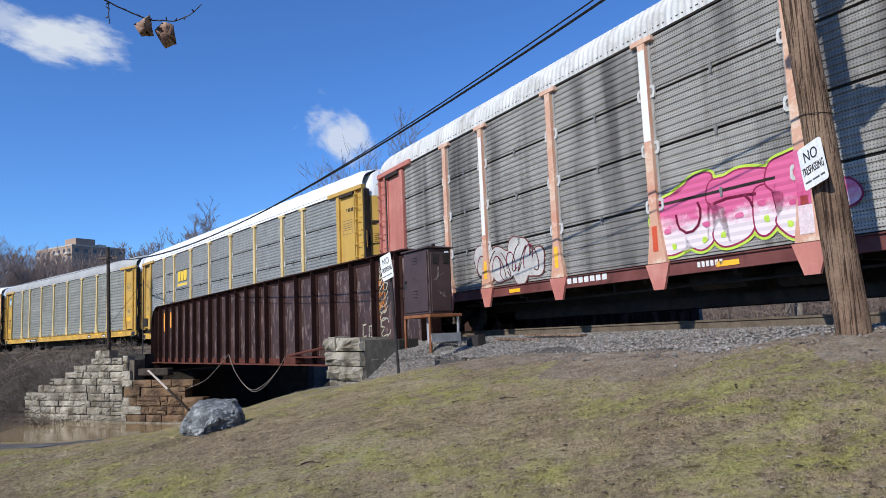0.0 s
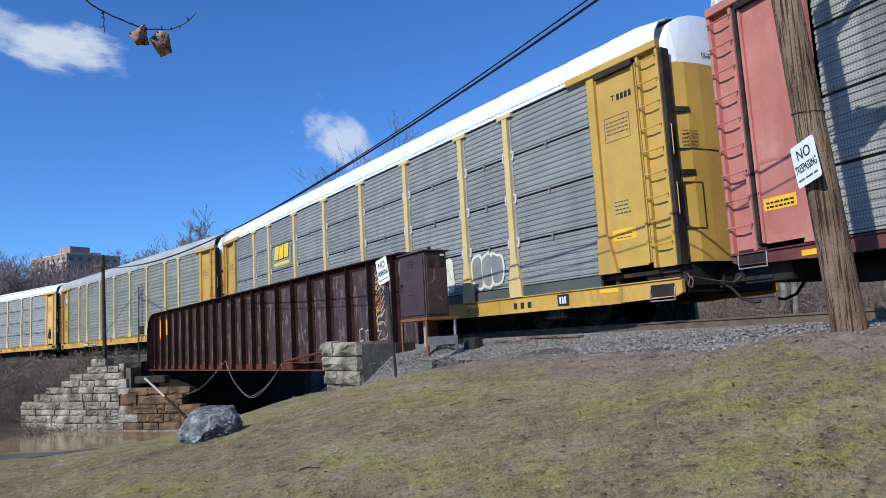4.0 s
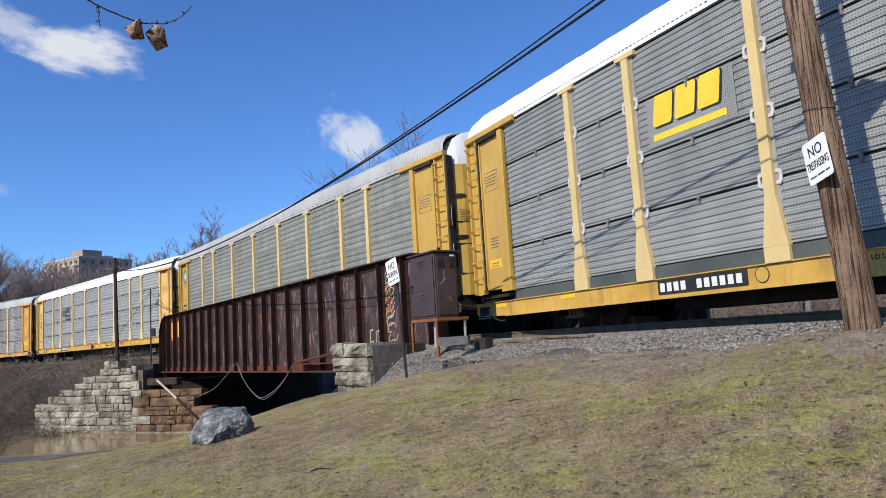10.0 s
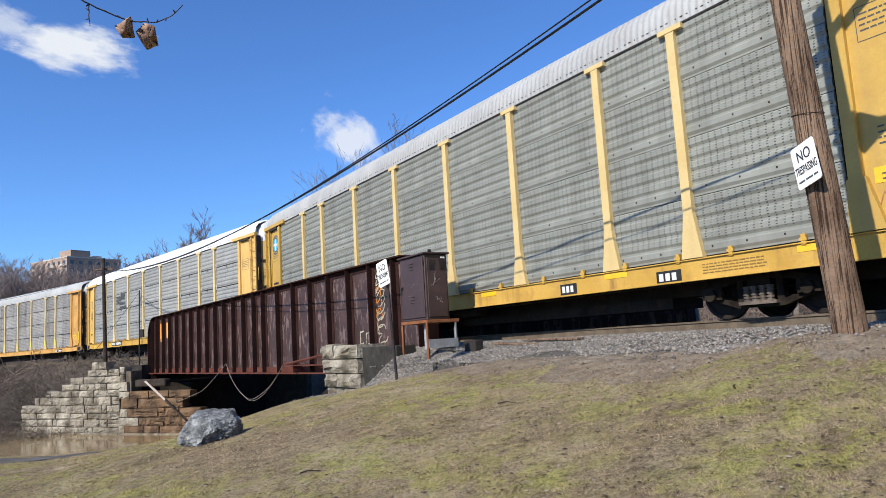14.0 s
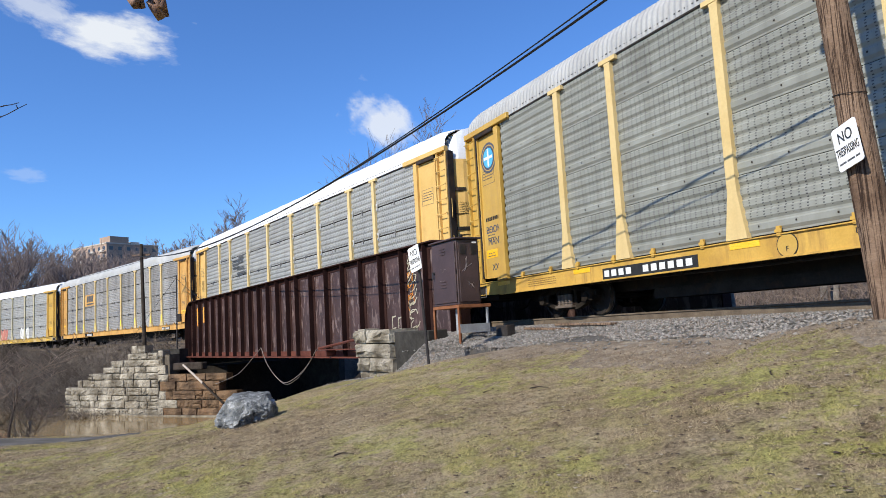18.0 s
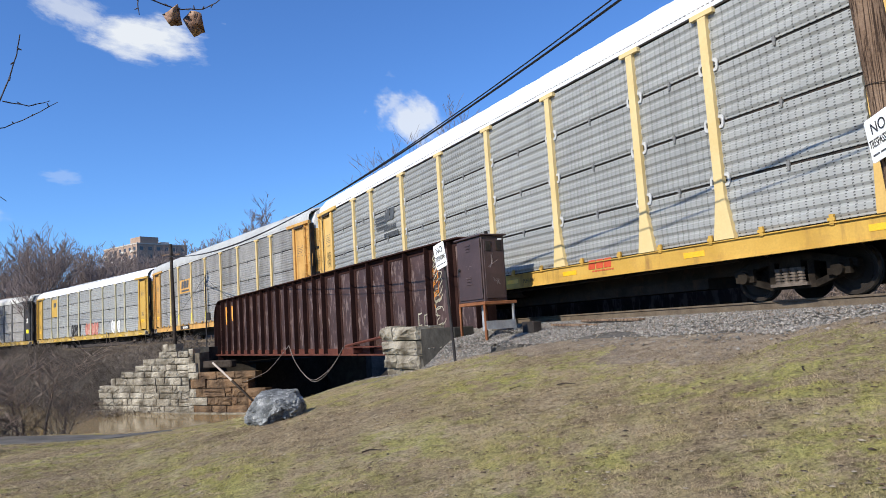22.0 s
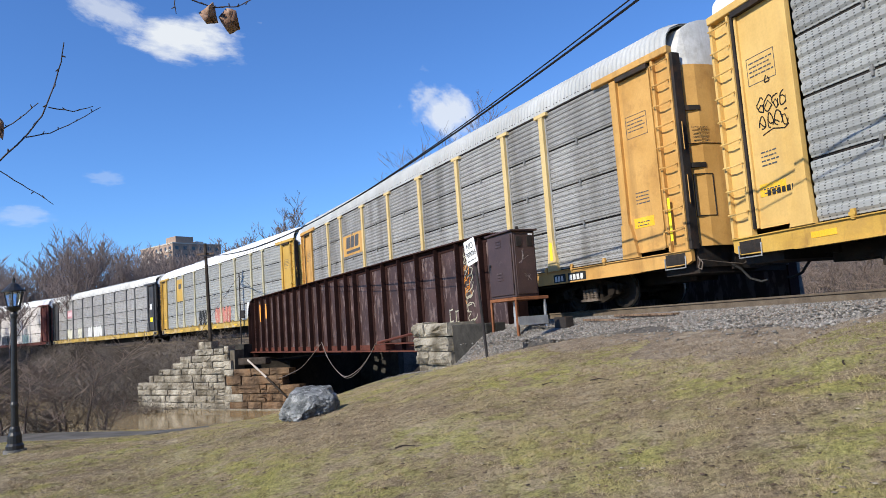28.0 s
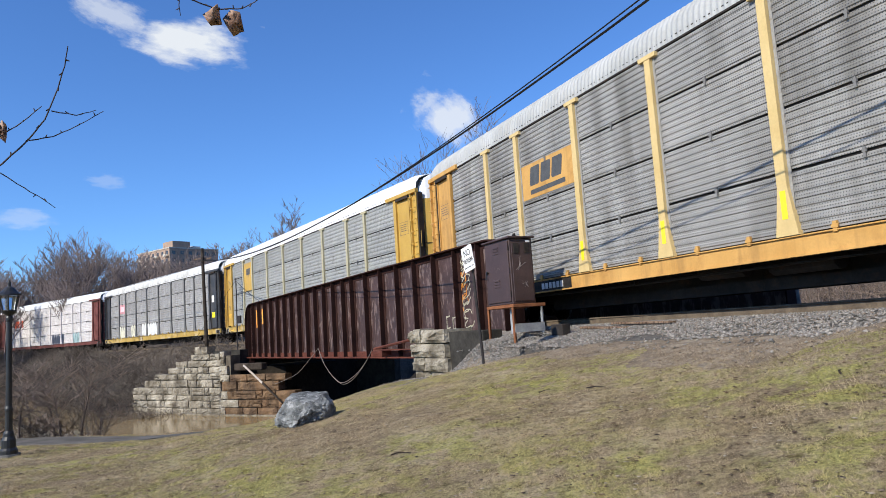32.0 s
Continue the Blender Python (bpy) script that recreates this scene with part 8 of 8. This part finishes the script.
# ---- clouds ----
def cloud_material(name, seed, thick):
    m, n, l, b = nodes_of(name)
    tc = n.new("ShaderNodeTexCoord").outputs["Object"]
    gr = n.new("ShaderNodeTexGradient")
    gr.gradient_type = "SPHERICAL"
    l.new(tc, gr.inputs[0])
    mp = n.new("ShaderNodeMapping")
    mp.inputs["Location"].default_value = (seed, seed * 0.7, 0)
    l.new(tc, mp.inputs[0])
    nz = noise_tex(n, l, mp.outputs[0], 1.7, 7, 0.58)
    mul = n.new("ShaderNodeMath")
    mul.operation = "MULTIPLY_ADD"
    mul.inputs[1].default_value = 0.62
    half = n.new("ShaderNodeMath")
    half.operation = "MULTIPLY"
    half.inputs[1].default_value = 0.85
    l.new(nz, half.inputs[0])
    l.new(gr.outputs["Fac"], mul.inputs[0])
    l.new(half.outputs[0], mul.inputs[2])
    a = ramp(n, l, mul.outputs[0], [(0.52, (0, 0, 0)), (0.60, (0.12 * thick,) * 3), (0.70, (0.55 * thick,) * 3), (0.84, (0.92 * thick,) * 3)])
    out = n["Material Output"]
    em, tr, mx = n.new("ShaderNodeEmission"), n.new("ShaderNodeBsdfTransparent"), n.new("ShaderNodeMixShader")
    # emission stands in for the sunlight on the cloud
    em.inputs["Color"].default_value, em.inputs["Strength"].default_value = (0.90, 0.94, 1.0, 1), 0.84
    l.new(a, mx.inputs[0])
    l.new(tr.outputs[0], mx.inputs[1])
    l.new(em.outputs[0], mx.inputs[2])
    l.new(mx.outputs[0], out.inputs["Surface"])
    n.remove(b)
    return m


CLOUDS = []


def build_cloud(name, way, width, height, seed, drift=None, thick=1.0, turn=0.0):
    """A far puff of vapour, gently domed, some kilometres off."""
    n_ = 24
    g = np.linspace(-1, 1, n_ + 1)
    X, Z = np.meshgrid(g, g)
    Y = 0.25 * (X ** 2 + Z ** 2)
    V = np.stack([X.ravel(), Z.ravel(), -Y.ravel()], -1)
    i = (np.arange(n_)[:, None] * (n_ + 1) + np.arange(n_)[None, :]).ravel()
    F = np.stack([i, i + 1, i + n_ + 2, i + n_ + 1], -1)
    me = mesh_np("cloud", V, F, cloud_material(name, seed, thick), smooth=True)
    ob = tagged(new("cloud", me), "soft white fair-weather cloud in the blue sky", "cloud", "clouds", kind="structure")
    D = 2600.0
    w = Vector(way).normalized()
    ob.scale = (width * D / 2, height * D / 2, 60)
    m = (-w).to_track_quat("Z", "Y").to_matrix().to_4x4() @ Matrix.Rotation(turn, 4, "Z")
    pos = w * D + Vector((0, 0, 1.6))
    ob.visible_shadow = False
    if drift:
        e = Vector(drift).normalized() * D + Vector((0, 0, 1.6))
        CLOUDS.append((ob, Matrix.Translation(pos) @ m, Matrix.Translation(e) @ m))
    ob.matrix_basis = Matrix.Translation(pos) @ m @ Matrix.Diagonal((width * D / 2, height * D / 2, 60, 1))
    return ob


build_cloud("cloud_vapour_one", (-0.4325, 0.8222, 0.3690), 0.185, 0.078, 3.1, (-0.3947, 0.8344, 0.3840), turn=-0.10)
build_cloud("cloud_vapour_two", (-0.4975, 0.7776, 0.388), 0.12, 0.06, 9.7, (-0.4722, 0.7798, 0.4111), thick=0.62, turn=-0.35)
build_cloud("cloud_vapour_three", (-0.1188, 0.9538, 0.2759), 0.125, 0.085, 5.3, (-0.0778, 0.9536, 0.2908), thick=0.85, turn=-0.6)
build_cloud("cloud_vapour_four", (-0.62, 0.775, 0.160), 0.09, 0.035, 12.9, (-0.5903, 0.7901, 0.1652), thick=0.28)
build_cloud("cloud_vapour_five", (-0.54, 0.822, 0.208), 0.06, 0.025, 15.2, (-0.508, 0.8346, 0.2131), thick=0.2)


# ---- near twigs ----
def build_twig(name, label, runs, leaves, base):
    root = thing(name, Matrix.Translation(base), label, "branch")
    base = Vector(base)
    for pts, r in runs:
        bm = bmesh.new()
        pts = [Vector(p) + Vector((0, 0, 1.6)) - base for p in pts]
        fine = []
        for a, b in zip(pts, pts[1:]):
            for k in range(3):
                fine.append(a.lerp(b, k / 3) + Vector((random.Random(len(fine)).uniform(-1, 1), 0, random.Random(len(fine) + 50).uniform(-1, 1))) * 0.0008)
        fine.append(pts[-1])
        tube(bm, fine, [0.7 * r * (1 - 0.5 * k / len(fine)) for k in range(len(fine))], 6)
        rg = random.Random(len(fine))
        for k in range(2, len(fine) - 1, 2):
            d = Vector((rg.uniform(-1, 1), rg.uniform(-0.4, 0.4), rg.uniform(-1, 1))).normalized()
            rod(bm, fine[k], fine[k] + d * 0.008, r * 0.8, r * 0.4, 5)
        part("twig", bm, TWIG_DARK, root)
    for pts, seed in leaves:
        pts = [Vector(p) + Vector((0, 0, 1.6)) - base for p in pts]
        c = sum(pts, Vector()) / len(pts)
        view = (c + base - Vector((0, 0, 1.6))).normalized()
        rg = random.Random(seed)
        bm = bmesh.new()
        rim = []
        n_ = len(pts)
        for i in range(n_):
            a, b = pts[i], pts[(i + 1) % n_]
            for k in range(3):
                p = a.lerp(b, k / 3)
                rim.append(p + (p - c) * rg.uniform(-0.04, 0.10) + view * rg.uniform(-0.009, 0.009))
        inner = [c.lerp(p, 0.5) + view * rg.uniform(-0.012, 0.006) for p in rim]
        R, I = [bm.verts.new(p) for p in rim], [bm.verts.new(p) for p in inner]
        C = bm.verts.new(c - view * 0.01)
        m_ = len(R)
        for i in range(m_):
            j = (i + 1) % m_
            bm.faces.new((R[i], R[j], I[j], I[i]))
            bm.faces.new((I[i], I[j], C))
        bmesh.ops.recalc_face_normals(bm, faces=list(bm.faces))
        bmesh.ops.solidify(bm, geom=list(bm.faces), thickness=0.0008)
        part("leaf", bm, DRY_LEAF, root, "curled dry brown leaf", smooth=True)
    return root


LEAF_TWIG = build_twig("leaf_branch", "thin bare twig with two curled dry brown leaves", [
    ([(-0.70, 1.25, 0.735), (-0.649, 1.289, 0.69), (-0.632, 1.303, 0.681), (-0.594, 1.327, 0.668), (-0.567, 1.343, 0.66), (-0.546, 1.35, 0.663), (-0.523, 1.359, 0.664), (-0.496, 1.362, 0.677), (-0.471, 1.36, 0.699)], 0.0024),
    ([(-0.632, 1.303, 0.681), (-0.635, 1.31, 0.662), (-0.637, 1.319, 0.644)], 0.0018)],
    [([(-0.567, 1.338, 0.67), (-0.596, 1.336, 0.649), (-0.587, 1.349, 0.63), (-0.566, 1.355, 0.634)], 4),
     ([(-0.546, 1.352, 0.66), (-0.527, 1.36, 0.657), (-0.527, 1.376, 0.623), (-0.548, 1.372, 0.614), (-0.563, 1.352, 0.644)], 7)], (-0.649, 1.289, 2.29))
SIDE_TWIG = build_twig("bare_branch", "bare forked twig with small buds", [
    ([(-1.16, 1.33, 0.33), (-1.086, 1.375, 0.411), (-1.04, 1.394, 0.465), (-1.007, 1.402, 0.51), (-0.975, 1.4, 0.576), (-0.955, 1.393, 0.622), (-0.941, 1.384, 0.662)], 0.0029),
    ([(-1.04, 1.394, 0.463), (-1.0, 1.42, 0.475), (-0.954, 1.441, 0.503), (-0.907, 1.46, 0.536)], 0.002),
    ([(-0.994, 1.404, 0.528), (-0.955, 1.434, 0.523), (-0.919, 1.451, 0.537)], 0.002),
    ([(-1.12, 1.35, 0.43), (-1.076, 1.364, 0.472), (-1.042, 1.379, 0.501), (-1.008, 1.392, 0.536)], 0.0022),
    ([(-1.15, 1.33, 0.43), (-1.089, 1.379, 0.39), (-1.06, 1.409, 0.362), (-1.036, 1.431, 0.343), (-1.017, 1.45, 0.322)], 0.002)],
    [([(-1.078, 1.362, 0.505), (-1.068, 1.366, 0.49), (-1.072, 1.366, 0.455), (-1.086, 1.36, 0.47)], 3)], (-1.086, 1.375, 2.01))


# ---- ballast stones, grass and scraps ----
def scatter_solids(name, label, category, P, size, material, seed, flat=0.7):
    """Small rough octahedra."""
    r = np.random.RandomState(seed)
    n_ = len(P)
    o = np.array([(1, 0, 0), (0, 1, 0), (-1, 0, 0), (0, -1, 0), (0, 0, 1), (0, 0, -1)], float)
    V = o[None] * (0.6 + 0.6 * r.rand(n_, 6, 1)) + 0.25 * r.randn(n_, 6, 3) * 0.5
    V[:, :, 2] *= flat
    a = r.rand(n_) * 6.283
    c, s = np.cos(a)[:, None], np.sin(a)[:, None]
    X, Y = V[:, :, 0].copy(), V[:, :, 1].copy()
    V[:, :, 0], V[:, :, 1] = c * X - s * Y, s * X + c * Y
    V = V * np.asarray(size)[:, None, None] + np.asarray(P)[:, None, :]
    f = np.array([(0, 1, 4), (1, 2, 4), (2, 3, 4), (3, 0, 4), (1, 0, 5), (2, 1, 5), (3, 2, 5), (0, 3, 5)])
    F = (np.arange(n_)[:, None, None] * 6 + f[None]).reshape(-1, 3)
    return tagged(new(name, mesh_np(name, V.reshape(-1, 3), F, material)), label, category, kind="stuff")


def track_np(s, lat):
    h = HEAD0 - s / RADIUS
    return CX - (RADIUS + lat) * np.sin(h), CY + (RADIUS + lat) * np.cos(h)


r = np.random.RandomState(3)
n_ = 60000
s_ = -5.5 + 30 * r.rand(n_)
edge = -3.6 - 0.35 * np.sin(s_ * 0.8) - 0.3 * np.sin(s_ * 2.1 + 1)
lat_ = edge + (-0.1 - edge) * r.rand(n_) ** 1.15
skirt = (r.rand(n_) < 0.17)
s_ = np.where(skirt, -3.3 + 4.8 * r.rand(n_), s_)
lat_ = np.where(skirt, -4.5 + 1.8 * r.rand(n_) ** 0.8, lat_)
lat_ = np.where(r.rand(n_) < 0.12, lat_ - 1.3 * r.rand(n_) ** 1.6, lat_)
x_, y_ = track_np(s_, lat_)
bed = np.interp(lat_, [-3.75, -3.2, -2.4, -1.55, 1.55], [1.12, 1.25, 1.38, 1.47, 1.47])
bed = np.where((s_ < 1.2) & (lat_ < -2.72), -9.0, bed)
z_ = np.maximum(bed, ground_z(x_, y_)) + 0.004 + 0.012 * r.rand(n_)
scatter_solids("ballast_stones", "grey crushed-stone ballast beside the rails", "gravel", np.stack([x_, y_, z_], -1), 0.014 + 0.022 * r.rand(n_), STONES, 5)


def scatter_grass():
    r = np.random.RandomState(9)
    n_ = 900000
    az = np.radians(-38 + 78 * r.rand(n_))
    d = 3.3 + 15.5 * r.rand(n_) ** 1.1
    x, y = np.sin(az) * d, np.cos(az) * d
    s, lat = s_lat(x, y)
    crest = np.interp(lat, [-60, -30, -14, -12, -9.7, -8.5, -7, -5, -3.6], [-9, -8, -5.3, -3.5, -2.3, -2.5, -3.2, -4.9, -6.0])
    path_mid = np.interp(lat, [-45, -30, -14, -12, -9.7, -9], [-6.6, -6.1, -4.2, -2.35, -1.15, -0.85])
    on_path = (lat < -10.1) & (np.abs(s - path_mid) < np.interp(-lat, [10.1, 13.1], [0.15, 0.95]) + 0.25 * r.rand(n_))
    bed = -3.75 - 0.9 * smooth01((s + 3.6) / 0.6) * (1 - smooth01((s - 1.2) / 0.8))
    keep = (lat < bed - 0.25 - 0.7 * r.rand(n_)) & (s > crest) & ~on_path
    # tufts and bare patches at two sizes
    g1, g2 = r.rand(160, 160), r.rand(700, 700)

    def patchy(g, u, v):
        n = len(g)
        i, j = np.floor(u).astype(int), np.floor(v).astype(int)
        a, b = smooth01(u - i), smooth01(v - j)
        i, j, i2, j2 = i % n, j % n, (i + 1) % n, (j + 1) % n
        return (g[i, j] * (1 - a) + g[i2, j] * a) * (1 - b) + (g[i, j2] * (1 - a) + g[i2, j2] * a) * b
    tuft = 0.45 * patchy(g1, x * 1.4, y * 1.4) + 0.55 * patchy(g2, x * 9, y * 9)
    verge = smooth01((lat + 6.6) / 1.8)
    keep &= r.rand(n_) < np.clip(0.1 + 1.9 * (tuft - 0.22), 0.03, 1) * (1 - 0.15 * verge)
    x, y, d, tuft, verge = x[keep], y[keep], d[keep], tuft[keep], verge[keep]
    m = len(x)
    z = ground_z(x, y)
    h = (0.007 + 0.019 * r.rand(m) ** 2) * (0.35 + 1.5 * tuft)
    w = 0.0010 + 0.00026 * d
    a, lean, la = r.rand(m) * 6.283, 0.3 + r.rand(m) * 2.4, r.rand(m) * 6.283
    V = np.empty((m, 3, 3))
    V[:, 0] = np.stack([x - np.cos(a) * w, y - np.sin(a) * w, z - 0.004], -1)
    V[:, 1] = np.stack([x + np.cos(a) * w, y + np.sin(a) * w, z - 0.004], -1)
    V[:, 2] = np.stack([x + np.cos(la) * h * lean, y + np.sin(la) * h * lean, z + h], -1)
    F = np.arange(m * 3).reshape(-1, 3)
    me = mesh_np("grass", V.reshape(-1, 3), F, [BLADES, STRAW])
    me.polygons.foreach_set("material_index", (r.rand(m) < verge).astype(np.int32))
    tagged(new("grass", me), "short patchy winter grass, straw and green mixed", "grass", kind="stuff")
    k = r.choice(m, 7000, replace=False)
    scatter_solids("leaf_scraps", "scraps of dead leaves on the lawn", "leaf litter", np.stack([x[k], y[k], z[k] + 0.012], -1), 0.006 + 0.022 * r.rand(7000) ** 2.5, CHIPS, 6, 0.25)


scatter_grass()
for k, (x, y, ln, a) in enumerate(((0.15, 9.0, 0.3, 20), (0.7, 8.6, 0.25, -30), (2.6, 6.3, 0.35, 60), (-1.4, 7.2, 0.2, 10), (3.6, 7.1, 0.5, 15))):
    bm = bmesh.new()
    z = gz(x, y) + 0.02
    tube(bm, [(0, 0, 0), (ln * 0.4, 0.03, 0.015), (ln, -0.02, 0.01)], [0.009, 0.007, 0.004], 5)
    ob = part("stick", bm, TIE_WOOD, label="short dark stick lying on the grass")
    tagged(ob, category="stick", group="sticks on the lawn")
    ob.matrix_basis = pose(x, y, z, 0, 0, a)


# ---- what moves ----
def train_s(t):
    """How far the middle of the first car has come along the track."""
    return 7.545 + 3.3922 * t - 0.003925 * t * t + 0.0002427 * t ** 3


def car_pose(s):
    a, b = track(s + TRUCKS), track(s - TRUCKS)
    c, d = (a + b) / 2, a - b
    return pose(c.x, c.y, RAIL_Z, 0, 0, math.degrees(math.atan2(d.y, d.x)))


def motions():
    for i, (car, lift) in enumerate(CARS):
        walk(car, [(k * 0.5, Matrix.Translation((0, 0, lift)) @ car_pose(train_s(k * 0.5) - i * LENGTH)) for k in range(65)])
    for j, (ws, way) in enumerate(WHEELSETS):
        rest = ws.matrix_basis.translation.copy()
        rows = []
        for k in range(241):
            t = min(k * 4 / 30, 32.0)
            rows.append((t, Matrix.Translation(rest) @ Matrix.Rotation(way * train_s(t) / 0.425 + j * 0.7, 4, "Y")))
        walk(ws, rows)

    for ob, a, b in CLOUDS:
        walk(ob, [(0.0, a), (16.0, a.lerp(b, 0.5)), (32.0, b)])
    # the twigs sway in the wind: seconds and metres from rest
    rest = LEAF_TWIG.matrix_basis.copy()
    sway = [(0, 0.019, 0.014, -0.014), (2, 0.007, 0.007, -0.010), (4, 0.024, 0.017, -0.017), (6.5, 0.004, 0.003, -0.003), (7, 0.007, 0, 0.006), (8, -0.005, -0.003, 0.001), (9, 0, 0, 0), (10, 0.002, 0.001, -0.002),
            (11, 0.002, -0.004, 0.009), (11.5, -0.005, 0.001, -0.007), (12, 0.004, -0.002, 0.007), (13, 0.009, -0.006, 0.02), (14, 0.002, 0.001, 0), (16.5, -0.028, -0.025, 0.028), (17.5, -0.039, -0.024, 0.015),
            (18, -0.033, -0.027, 0.027), (19, -0.025, -0.018, 0.016), (20, -0.021, -0.013, 0.008), (21, -0.019, -0.013, 0.011), (22, -0.02, -0.01, 0.004), (23, -0.007, -0.012, 0.019), (24, -0.01, -0.007, 0.006),
            (26.5, 0.007, -0.001, 0.008), (27.5, 0.007, -0.007, 0.021), (28, -0.010, -0.010, 0.012), (29, -0.019, -0.01, 0.005), (30, -0.004, -0.011, 0.019), (31, -0.002, -0.008, 0.015), (32, 0, -0.009, 0.019)]
    walk(LEAF_TWIG, [(t, Matrix.Translation((x, y, z)) @ rest) for t, x, y, z in sway])
    rest = SIDE_TWIG.matrix_basis.copy()
    sway = [(0, -0.01, -0.005, -0.005), (18, -0.01, -0.005, -0.01), (21.5, -0.013, -0.005, -0.013), (22, -0.010, -0.008, 0.002), (23, -0.002, 0.003, -0.014), (24, 0, 0, 0), (24.5, 0.008, 0.003, 0.005), (26.5, 0.010, 0.006, 0.001),
            (27.5, 0.006, 0.006, -0.004), (28, 0, 0, 0), (28.5, -0.004, -0.001, -0.005), (30, 0.003, 0.003, -0.001), (31, 0.005, 0.004, -0.002), (32, 0.008, 0.005, 0.001)]
    walk(SIDE_TWIG, [(t, Matrix.Translation((x, y, z)) @ rest) for t, x, y, z in sway])


motions()
